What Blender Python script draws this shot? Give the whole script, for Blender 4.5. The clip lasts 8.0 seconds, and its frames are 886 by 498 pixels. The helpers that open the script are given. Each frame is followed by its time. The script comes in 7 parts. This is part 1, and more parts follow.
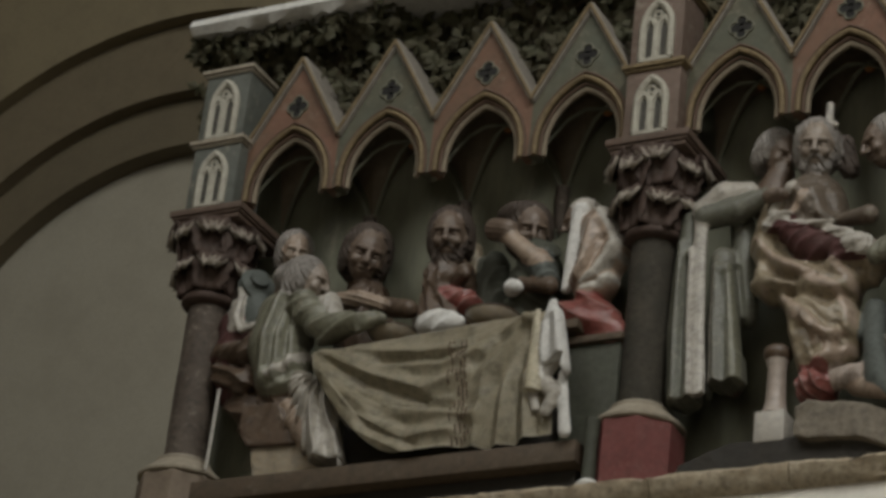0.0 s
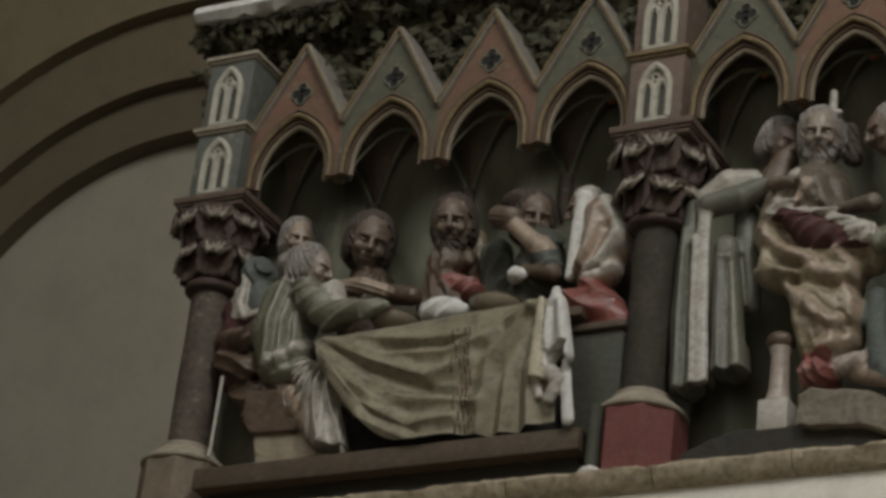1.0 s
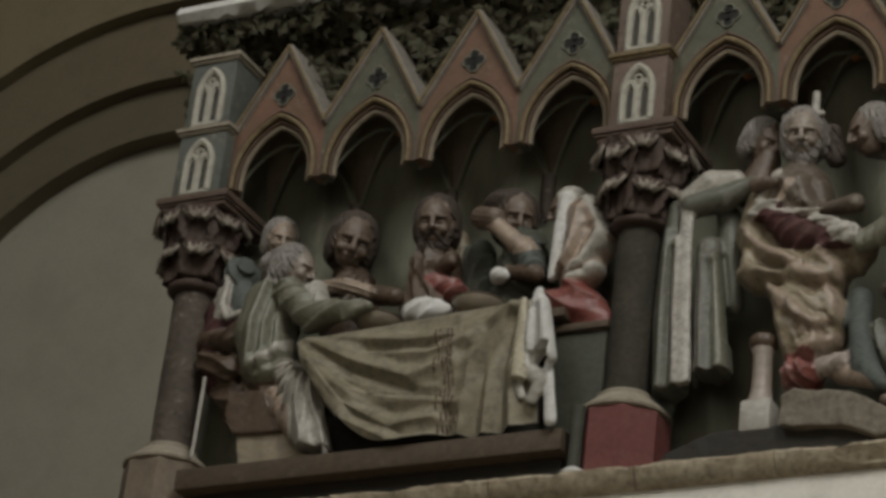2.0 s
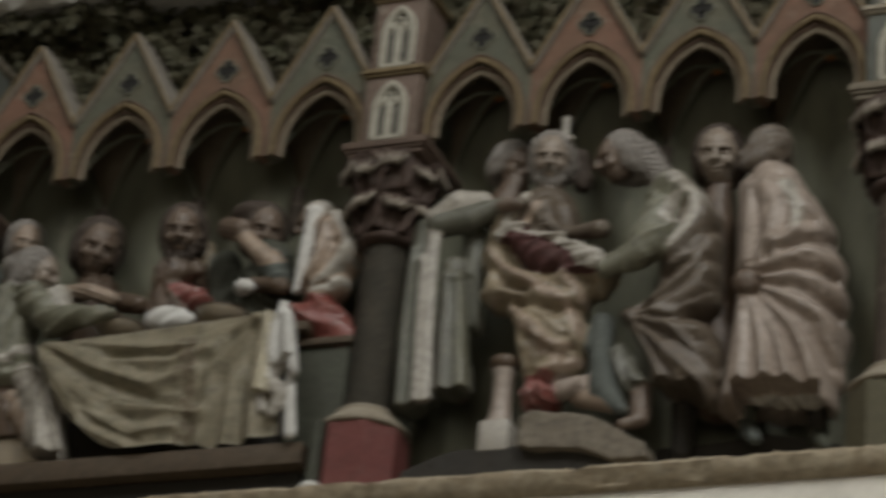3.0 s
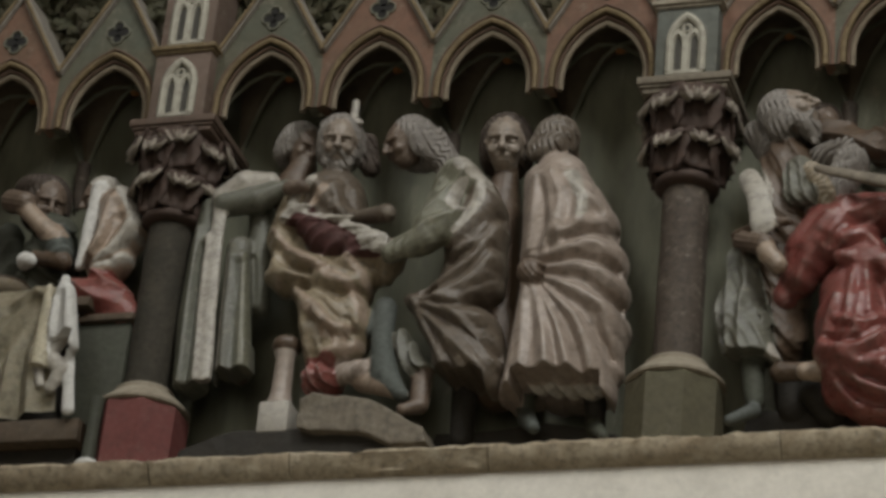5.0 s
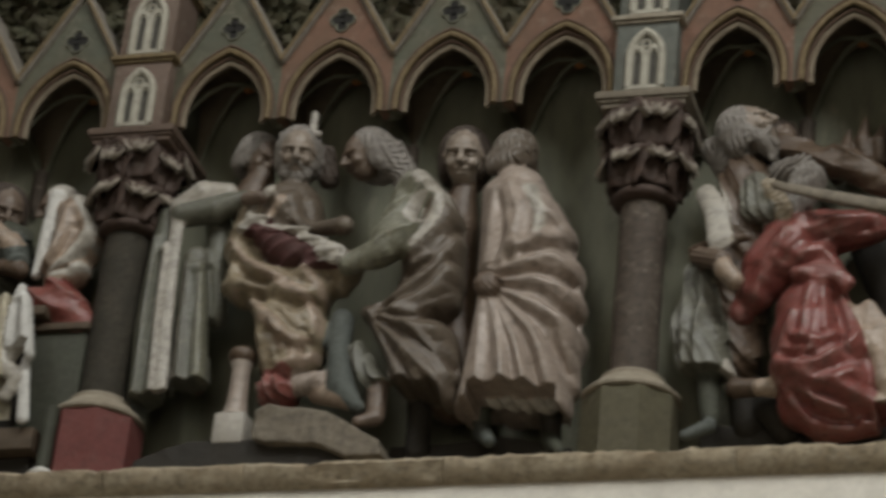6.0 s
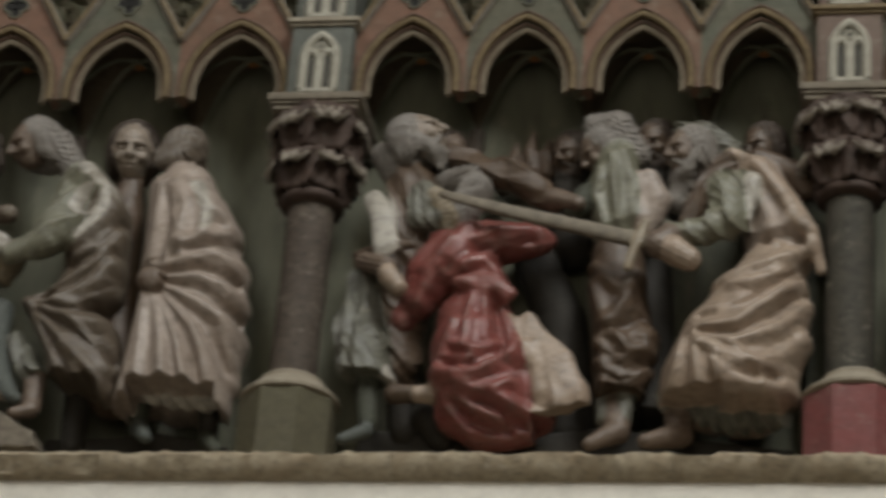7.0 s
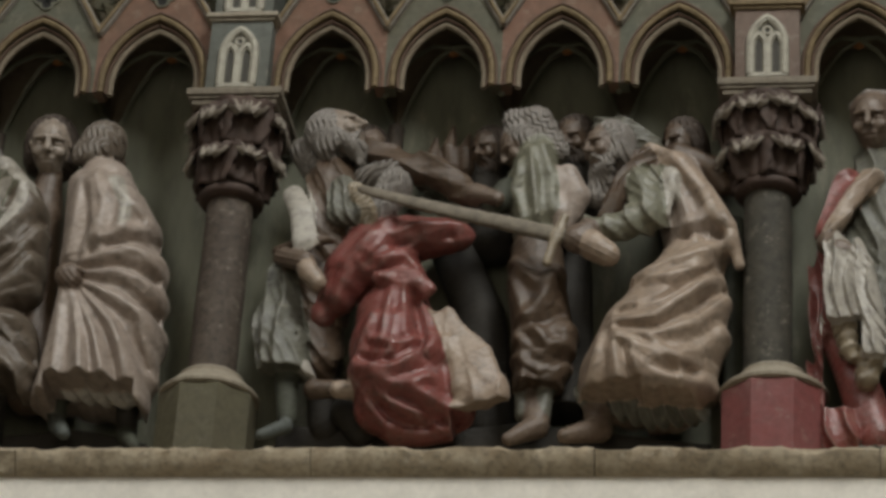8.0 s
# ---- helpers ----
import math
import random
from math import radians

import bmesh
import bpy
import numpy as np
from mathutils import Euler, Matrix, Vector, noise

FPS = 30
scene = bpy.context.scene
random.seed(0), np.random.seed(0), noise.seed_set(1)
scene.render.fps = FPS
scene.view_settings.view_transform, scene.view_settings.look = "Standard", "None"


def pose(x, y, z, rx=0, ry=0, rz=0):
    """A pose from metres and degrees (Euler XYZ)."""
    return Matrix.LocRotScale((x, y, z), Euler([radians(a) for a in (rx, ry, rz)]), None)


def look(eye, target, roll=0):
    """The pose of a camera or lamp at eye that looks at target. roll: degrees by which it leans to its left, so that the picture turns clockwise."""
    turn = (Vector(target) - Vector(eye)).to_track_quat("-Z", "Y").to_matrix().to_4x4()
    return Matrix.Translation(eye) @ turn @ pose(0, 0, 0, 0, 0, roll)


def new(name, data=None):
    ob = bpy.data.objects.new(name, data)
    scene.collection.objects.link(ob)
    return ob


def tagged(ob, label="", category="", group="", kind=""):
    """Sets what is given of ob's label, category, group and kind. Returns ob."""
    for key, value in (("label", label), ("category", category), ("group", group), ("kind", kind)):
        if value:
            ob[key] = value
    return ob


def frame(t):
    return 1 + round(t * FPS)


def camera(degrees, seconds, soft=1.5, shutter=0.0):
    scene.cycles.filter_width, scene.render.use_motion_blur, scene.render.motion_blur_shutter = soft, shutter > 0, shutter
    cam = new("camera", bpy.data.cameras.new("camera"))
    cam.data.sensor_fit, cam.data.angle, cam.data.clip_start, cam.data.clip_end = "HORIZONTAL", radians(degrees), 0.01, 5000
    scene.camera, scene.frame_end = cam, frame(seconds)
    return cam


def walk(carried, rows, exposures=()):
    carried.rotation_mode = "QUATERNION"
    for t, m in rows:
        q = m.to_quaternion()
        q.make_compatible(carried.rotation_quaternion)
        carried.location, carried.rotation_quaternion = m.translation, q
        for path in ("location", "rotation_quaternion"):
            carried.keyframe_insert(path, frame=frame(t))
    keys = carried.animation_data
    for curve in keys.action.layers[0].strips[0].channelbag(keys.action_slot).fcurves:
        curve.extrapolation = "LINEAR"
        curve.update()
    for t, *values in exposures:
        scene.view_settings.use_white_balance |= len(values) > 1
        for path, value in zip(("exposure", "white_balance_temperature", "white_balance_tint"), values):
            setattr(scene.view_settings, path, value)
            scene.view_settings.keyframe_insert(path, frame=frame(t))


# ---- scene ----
cam = camera(17.82, 8.0, soft=3.5, shutter=0.6)
EYE = (1.570, -6.077, 1.600)
# seconds, degrees turned to the left, looking up, rolled
ROWS = [
    (0.0, 30.739, 27.808, 7.002),
    (0.5, 30.846, 27.602, 7.263),
    (1.0, 30.783, 27.544, 7.118),
    (1.2, 30.821, 27.624, 7.217),
    (2.3, 29.947, 27.639, 6.734),
    (2.5, 28.859, 27.750, 7.060),
    (3.0, 24.650, 28.490, 6.504),
    (3.5, 21.031, 29.009, 6.289),
    (4.0, 19.969, 28.888, 5.756),
    (4.5, 19.794, 28.757, 5.917),
    (4.7, 19.728, 28.616, 5.918),
    (5.8, 19.188, 28.752, 5.963),
    (6.0, 18.733, 28.968, 6.065),
    (6.5, 14.919, 29.383, 5.884),
    (7.0, 11.003, 29.635, 4.889),
    (7.5, 8.946, 29.760, 3.860),
    (8.0, 9.119, 29.663, 3.884),
]
walk(cam, [(t, pose(*EYE, 0, 0, yaw) @ pose(0, 0, 0, 90 + pitch) @ pose(0, 0, 0, 0, 0, roll)) for t, yaw, pitch, roll in ROWS],
     exposures=((0.0, -0.31), (2.5, -0.32), (4.5, -0.24), (8.0, -0.1)))

# ---- light: tall church windows in the outer aisle wall, added fill lamp, dim world ----
world = bpy.data.worlds.new("world")
scene.world = world
world.use_nodes = True
wn = world.node_tree.nodes
sky = wn.new("ShaderNodeTexSky")
sky.sky_type = "NISHITA"
sky.sun_disc = False
sky.sun_elevation, sky.sun_rotation = radians(35), radians(200)
world.node_tree.links.new(sky.outputs[0], wn["Background"].inputs[0])
wn["Background"].inputs[1].default_value = 0.06


def window_and_fill_light(x, y, z, w, h, watts, tint, face=(0, 1, -0.25)):
    data = bpy.data.lights.new("window_and_fill_light", "AREA")
    data.shape, data.size, data.size_y, data.energy, data.color = "RECTANGLE", w, h, watts, tint
    ob = new("window_and_fill_light", data)
    ob.matrix_world = look((x, y, z), (x + face[0], y + face[1], z + face[2]))
    return ob


COOL, WARM = (0.97, 0.97, 0.93), (1.0, 0.92, 0.78)
window_and_fill_light(-3.4, -7.55, 12.5, 2.0, 6.0, 330, COOL, (0.1, 1, -0.8))
window_and_fill_light(4.7, -7.55, 12.5, 2.6, 6.0, 1050, COOL, (-0.4, 1, -0.8))
# low warm fill lamp, added to lift the darks under the arches
window_and_fill_light(0.9, -7.55, 4.0, 3.0, 4.4, 54, WARM, (0, 1, 0.1))

# ---- materials ----


def mat(name, base, second=None, rough=0.75, grain=60.0, patch=7.0, mixing=0.5, relief=0.25, dirt=0.35, metal=0.0, streak=1.0, worn=0.0, edge=0.0):
    """Painted or bare stone: base and second colour in patches, fine grain, dirt flecks, worn spots and relief."""
    m = bpy.data.materials.new(name)
    m.use_nodes = True
    nt = m.node_tree
    n, l = nt.nodes, nt.links
    bsdf = n["Principled BSDF"]
    co = n.new("ShaderNodeTexCoord")
    mp = n.new("ShaderNodeMapping")
    mp.inputs["Scale"].default_value = (1, 1, streak)
    l.new(co.outputs["Object"], mp.inputs[0])
    info = n.new("ShaderNodeObjectInfo")
    add = n.new("ShaderNodeVectorMath")
    add.operation = "ADD"
    sc = n.new("ShaderNodeVectorMath")
    sc.operation = "SCALE"
    sc.inputs[0].default_value = (17, 9, 5)
    l.new(info.outputs["Random"], sc.inputs["Scale"])
    l.new(mp.outputs[0], add.inputs[0])
    l.new(sc.outputs[0], add.inputs[1])

    def noise_tex(scale, detail, rough_n=0.6):
        t = n.new("ShaderNodeTexNoise")
        t.inputs["Scale"].default_value, t.inputs["Detail"].default_value, t.inputs["Roughness"].default_value = scale, detail, rough_n
        l.new(add.outputs[0], t.inputs["Vector"])
        return t.outputs[0]

    def ramp(src, lo, hi):
        r = n.new("ShaderNodeMapRange")
        r.inputs[1].default_value, r.inputs[2].default_value = lo, hi
        l.new(src, r.inputs[0])
        return r.outputs[0]

    def mixc(fac, a, b, amount=1.0):
        mx = n.new("ShaderNodeMix")
        mx.data_type = "RGBA"
        if amount < 1:
            k = n.new("ShaderNodeMath")
            k.operation = "MULTIPLY"
            k.inputs[1].default_value = amount
            l.new(fac, k.inputs[0])
            fac = k.outputs[0]
        l.new(fac, mx.inputs[0])
        for sock, v in ((6, a), (7, b)):
            if isinstance(v, tuple):
                mx.inputs[sock].default_value = (*v, 1)
            else:
                l.new(v, mx.inputs[sock])
        return mx.outputs[2]

    second = second or tuple(c * 0.6 for c in base)
    big, fine, mid = noise_tex(patch, 4), noise_tex(grain, 5), noise_tex(patch * 4, 6, 0.7)
    col = mixc(ramp(big, 0.5 - 0.18, 0.5 + 0.18), base, second, mixing)
    dirty = tuple(c * 0.3 + d for c, d in zip(base, (0.012, 0.01, 0.007)))
    col = mixc(ramp(mid, 0.47, 0.64), col, dirty, dirt)
    if worn:
        col = mixc(ramp(noise_tex(patch * 2.6, 7, 0.75), 0.56, 0.66), col, (0.47, 0.42, 0.33), worn)
    col = mixc(ramp(fine, 0.35, 0.75), col, tuple(c * 0.7 for c in base), 0.4)
    if edge:  # paint rubbed off the crests
        geo = n.new("ShaderNodeNewGeometry")
        rub = n.new("ShaderNodeMath")
        rub.operation = "MULTIPLY"
        l.new(ramp(geo.outputs["Pointiness"], 0.5, 0.56), rub.inputs[0])
        l.new(ramp(mid, 0.35, 0.6), rub.inputs[1])
        col = mixc(rub.outputs[0], col, tuple(min(0.6, 0.35 * c + 0.3 * d) for c, d in zip(base, (1.0, 0.94, 0.84))), edge)
    l.new(col, bsdf.inputs["Base Color"])
    bsdf.inputs["Roughness"].default_value = rough
    rr = n.new("ShaderNodeMapRange")
    rr.inputs[3].default_value, rr.inputs[4].default_value = rough - 0.12, min(1, rough + 0.12)
    l.new(fine, rr.inputs[0])
    l.new(rr.outputs[0], bsdf.inputs["Roughness"])
    bsdf.inputs["Metallic"].default_value = metal
    bump = n.new("ShaderNodeBump")
    bump.inputs["Strength"].default_value, bump.inputs["Distance"].default_value = relief, 0.006
    mm = n.new("ShaderNodeMath")
    l.new(fine, mm.inputs[0])
    l.new(mid, mm.inputs[1])
    l.new(mm.outputs[0], bump.inputs["Height"])
    l.new(bump.outputs[0], bsdf.inputs["Normal"])
    return m


M = {}
for key, args in {
    "lower_wall": dict(base=(0.82, 0.78, 0.7), second=(0.7, 0.65, 0.56), patch=2.5, dirt=0.2),
    "ledge_stone": dict(base=(0.46, 0.39, 0.28), second=(0.285, 0.215, 0.132), patch=12, dirt=0.7, mixing=0.95, worn=0.6, relief=0.6),
    "back_green": dict(base=(0.205, 0.205, 0.145), second=(0.095, 0.098, 0.066), patch=4, streak=0.3, dirt=0.4, mixing=0.85, worn=0.28),
    "pink": dict(base=(0.176, 0.088, 0.056), second=(0.119, 0.077, 0.044), patch=8, worn=0.2, mixing=0.8),
    "green": dict(base=(0.085, 0.090, 0.063), second=(0.102, 0.085, 0.049), patch=8, worn=0.2, mixing=0.8),
    "gold_edge": dict(base=(0.2, 0.145, 0.072), second=(0.1, 0.07, 0.036), patch=15, dirt=0.5),
    "roll_pale": dict(base=(0.225, 0.184, 0.126), second=(0.144, 0.108, 0.072), patch=12, dirt=0.4),
    "roof_brown": dict(base=(0.12, 0.07, 0.045), second=(0.07, 0.05, 0.03), patch=14, dirt=0.4),
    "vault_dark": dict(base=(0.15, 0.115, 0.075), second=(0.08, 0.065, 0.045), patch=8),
    "turret_blue": dict(base=(0.106, 0.113, 0.097), second=(0.090, 0.088, 0.068), patch=9, worn=0.3),
    "turret_pink": dict(base=(0.149, 0.102, 0.078), second=(0.111, 0.083, 0.060), patch=9, worn=0.3),
    "tracery": dict(base=(0.42, 0.4, 0.33), second=(0.3, 0.27, 0.21), patch=14, dirt=0.4),
    # shade inside the quatrefoils, as a flat near-black
    "opening_shade": dict(base=(0.016, 0.015, 0.013), second=(0.01, 0.009, 0.008), relief=0.1, rough=0.95),
    # shade behind the turret tracery, put into a flat dark colour
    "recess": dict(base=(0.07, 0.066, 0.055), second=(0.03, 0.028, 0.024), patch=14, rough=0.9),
    "rim_pale": dict(base=(0.17, 0.17, 0.125), second=(0.11, 0.1, 0.07), patch=20),
    # pale base colour carries the lit look of the gable slopes
    "roof_pale": dict(base=(0.26, 0.235, 0.2), second=(0.15, 0.12, 0.085), patch=14, dirt=0.5),
    "capital": dict(base=(0.07, 0.04, 0.028), second=(0.035, 0.028, 0.024), patch=18, worn=0.15, dirt=0.5),
    "capital_dust": dict(base=(0.33, 0.29, 0.235), second=(0.09, 0.065, 0.05), patch=20, dirt=0.5, mixing=0.7),
    "shaft": dict(base=(0.068, 0.049, 0.036), second=(0.115, 0.090, 0.068), patch=14, dirt=0.8, worn=0.3, mixing=0.9, relief=0.5),
    "shaft_green": dict(base=(0.04, 0.037, 0.026), second=(0.08, 0.068, 0.048), patch=14, dirt=0.8, worn=0.25, mixing=0.9, relief=0.5),
    "base_ring": dict(base=(0.34, 0.3, 0.23), second=(0.22, 0.17, 0.12), patch=12, dirt=0.4),
    "ped_red": dict(base=(0.2, 0.052, 0.047), second=(0.22, 0.115, 0.11), patch=9, worn=0.2),
    "ped_green": dict(base=(0.105, 0.094, 0.054), second=(0.075, 0.062, 0.036), patch=9, worn=0.12),
    "ped_stone": dict(base=(0.2, 0.155, 0.112), second=(0.12, 0.085, 0.058), patch=9, worn=0.25),
    "foliage": dict(base=(0.042, 0.043, 0.017), second=(0.064, 0.047, 0.021), patch=16, mixing=0.8, dirt=0.5),
    "foliage_bg": dict(base=(0.12, 0.095, 0.058), second=(0.075, 0.06, 0.034), patch=10),
    "crest": dict(base=(0.62, 0.61, 0.57), second=(0.5, 0.48, 0.42), patch=14, dirt=0.3),
    "capital_wood": dict(base=(0.13, 0.085, 0.06), second=(0.07, 0.05, 0.04), patch=14, dirt=0.5, worn=0.1),
    "abacus_stone": dict(base=(0.2, 0.17, 0.125), second=(0.13, 0.1, 0.07), patch=14, dirt=0.6, worn=0.15),
    "boss": dict(base=(0.34, 0.15, 0.045), second=(0.15, 0.04, 0.02), patch=20),
    "floor_stone": dict(base=(0.35, 0.32, 0.27), second=(0.25, 0.23, 0.19), patch=1.5),
    "plaster_far": dict(base=(0.31, 0.285, 0.222), second=(0.27, 0.24, 0.18), patch=0.8, dirt=0.15, relief=0.1),
    "ped_dark_red": dict(base=(0.15, 0.04, 0.034), second=(0.2, 0.075, 0.065), patch=9, worn=0.1),
    "shaft_dark": dict(base=(0.034, 0.03, 0.02), second=(0.062, 0.05, 0.034), patch=14, rough=0.85, dirt=0.8, worn=0.05, mixing=0.8, relief=0.5),
    # one arch stone in three tones, the soffits' shade put into the darker two
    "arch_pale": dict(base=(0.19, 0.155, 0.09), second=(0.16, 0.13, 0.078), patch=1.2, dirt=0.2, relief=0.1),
    "arch_soffit_shade": dict(base=(0.122, 0.098, 0.058), second=(0.105, 0.083, 0.05), patch=1.2, dirt=0.2, relief=0.1),
    "arch_mid_shade": dict(base=(0.145, 0.115, 0.069), second=(0.125, 0.1, 0.06), patch=1.2, dirt=0.2, relief=0.1),
    "bench_brown": dict(base=(0.09, 0.062, 0.038), second=(0.065, 0.05, 0.032), patch=9, dirt=0.5, worn=0.1),
}.items():
    M[key] = mat(key, **args)

# ---- builders ----


def mesh_object(name, bm, material, smooth=False):
    bmesh.ops.recalc_face_normals(bm, faces=bm.faces[:])
    me = bpy.data.meshes.new(name)
    bm.to_mesh(me)
    bm.free()
    for m in material if isinstance(material, (list, tuple)) else [material]:
        me.materials.append(m)
    if smooth:
        me.shade_smooth()
        me.set_sharp_from_angle(angle=radians(45))
    return new(name, me)


def part(name, bm, material, parent, label="", smooth=True):
    ob = mesh_object(name, bm, material, smooth)
    ob.parent = parent
    if label:
        ob["label"] = label
    return ob


def shared(name, me, parent, m=None):
    """A piece on mesh data that it shares with its like."""
    ob = new(name, me)
    ob.parent = parent
    if m is not None:
        ob.matrix_basis = m
    return ob


def thing(name, at, label, category, group="", kind=""):
    ob = new(name)
    ob.location = at
    ob.empty_display_size = 0.05
    return tagged(ob, label, category, group, kind)


def box(bm, x0, x1, y0, y1, z0, z1, bevel=0.0):
    vs = [bm.verts.new((x, y, z)) for x in (x0, x1) for y in (y0, y1) for z in (z0, z1)]
    fs = [bm.faces.new([vs[i] for i in q]) for q in ((0, 1, 3, 2), (4, 6, 7, 5), (0, 4, 5, 1), (2, 3, 7, 6), (0, 2, 6, 4), (1, 5, 7, 3))]
    if bevel:
        es = list({e for f in fs for e in f.edges})
        bmesh.ops.bevel(bm, geom=es, offset=bevel, segments=2, affect="EDGES", profile=0.6)
    return bm


def lathe(bm, profile, sides=32, at=(0, 0, 0), turn=0.0, wobble=0.0):
    """profile: (radius, z) from bottom to top, closed at both ends."""
    rings = []
    for r, z in profile:
        rings.append([bm.verts.new((at[0] + (r + wobble * noise.noise((math.cos(a) * 2, math.sin(a) * 2, z * 30))) * math.cos(a), at[1] + r * math.sin(a), at[2] + z))
                      for a in (turn + 2 * math.pi * k / sides for k in range(sides))])
    for a, b in zip(rings, rings[1:]):
        for k in range(sides):
            bm.faces.new((a[k], a[(k + 1) % sides], b[(k + 1) % sides], b[k]))
    bm.faces.new(rings[0][::-1])
    bm.faces.new(rings[-1])
    return bm


def tube(bm, path, radius, sides=8, flat=1.0):
    """A round bar along a path; radius a number or one for each point."""
    pts = [Vector(p) for p in path]
    rad = radius if isinstance(radius, (list, tuple)) else [radius] * len(pts)
    rings = []
    for i, p in enumerate(pts):
        d = (pts[min(i + 1, len(pts) - 1)] - pts[max(i - 1, 0)]).normalized()
        side = d.cross(Vector((0, 1, 0)))
        if side.length < 0.05:
            side = d.cross(Vector((1, 0, 0)))
        side.normalize()
        up = side.cross(d)
        rings.append([bm.verts.new(p + rad[i] * (math.cos(a) * side + flat * math.sin(a) * up)) for a in (2 * math.pi * k / sides for k in range(sides))])
    for a, b in zip(rings, rings[1:]):
        for k in range(sides):
            bm.faces.new((a[k], a[(k + 1) % sides], b[(k + 1) % sides], b[k]))
    bm.faces.new(rings[0][::-1])
    bm.faces.new(rings[-1])
    return bm

# ---- carved statues: smooth unions of rounded forms, with carved folds ----
STATUE = {}
RUBBED = ("pale", "cream", "lilac", "ochre", "umber", "sage", "moss", "red", "grey_green", "hair_grey", "linen", "face")
for key, args in {
    "pale": dict(base=(0.45, 0.42, 0.37), second=(0.3, 0.26, 0.2), patch=10, dirt=0.71, relief=0.35, rough=0.38),
    "cream": dict(base=(0.37, 0.285, 0.215), second=(0.26, 0.18, 0.135), patch=9, dirt=0.66, relief=0.35, worn=0.2, rough=0.38),
    "lilac": dict(base=(0.37, 0.305, 0.26), second=(0.27, 0.2, 0.15), patch=8, dirt=0.61, relief=0.35, worn=0.2, rough=0.36),
    "ochre": dict(base=(0.3, 0.245, 0.165), second=(0.19, 0.135, 0.09), patch=11, dirt=0.66, relief=0.35, worn=0.3, rough=0.38),
    "grey_green": dict(base=(0.125, 0.125, 0.096), second=(0.095, 0.082, 0.062), patch=10, dirt=0.66, relief=0.35, worn=0.3, rough=0.44),
    "dark_green": dict(base=(0.058, 0.063, 0.043), second=(0.05, 0.045, 0.035), patch=12, dirt=0.56, relief=0.3),
    "brown": dict(base=(0.11, 0.072, 0.046), second=(0.06, 0.043, 0.031), patch=12, dirt=0.66, relief=0.35, worn=0.15, rough=0.44),
    "flesh": dict(base=(0.165, 0.12, 0.088), second=(0.11, 0.076, 0.057), patch=14, dirt=0.61, relief=0.3, rough=0.44, worn=0.15),
    "face": dict(base=(0.31, 0.255, 0.205), second=(0.17, 0.12, 0.09), patch=16, dirt=0.6, relief=0.3, rough=0.4, worn=0.2),
    "umber": dict(base=(0.132, 0.102, 0.074), second=(0.075, 0.055, 0.04), patch=12, dirt=0.66, relief=0.35, worn=0.25, rough=0.42),
    "hair_dark": dict(base=(0.06, 0.041, 0.029), second=(0.04, 0.031, 0.024), patch=20, dirt=0.56, relief=0.4, worn=0.08),
    "hair_grey": dict(base=(0.240, 0.216, 0.192), second=(0.096, 0.076, 0.064), patch=26, dirt=0.76, relief=0.5, worn=0.3, rough=0.44),
    "moss": dict(base=(0.105, 0.108, 0.08), second=(0.16, 0.15, 0.115), patch=12, dirt=0.66, relief=0.35, worn=0.2, rough=0.44),
    "sage": dict(base=(0.188, 0.184, 0.131), second=(0.112, 0.105, 0.075), patch=11, dirt=0.66, relief=0.35, worn=0.35, rough=0.38),
    "maroon": dict(base=(0.09, 0.03, 0.027), second=(0.06, 0.03, 0.027), patch=12, dirt=0.56, relief=0.3, worn=0.1),
    "red": dict(base=(0.215, 0.058, 0.049), second=(0.25, 0.115, 0.095), patch=9, dirt=0.61, relief=0.35, worn=0.14, rough=0.3),
    "teal": dict(base=(0.085, 0.095, 0.085), second=(0.12, 0.13, 0.115), patch=16, dirt=0.56, relief=0.3),
    "white": dict(base=(0.66, 0.65, 0.62), second=(0.5, 0.47, 0.42), patch=18, dirt=0.3, relief=0.3),
    "linen": dict(base=(0.53, 0.475, 0.345), second=(0.34, 0.29, 0.19), patch=7, dirt=0.61, relief=0.35, worn=0.3, rough=0.42),
    "rock": dict(base=(0.22, 0.19, 0.145), second=(0.14, 0.11, 0.08), patch=9, dirt=0.66, relief=0.5, worn=0.2),
    # near-black fill: puts the deep dark under hems and slab into the colour
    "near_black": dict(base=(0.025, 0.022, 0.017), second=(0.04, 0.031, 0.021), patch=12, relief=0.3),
}.items():
    STATUE[key] = mat("statue_" + key, edge=0.5 if key in RUBBED else 0.0, **args)
CELL = 0.0031
BACK = 0.20


def ridge(ph):
    return 2.3 * (1 - np.abs(np.sin(ph / 2)) ** 0.75) ** 0.9 - 0.7


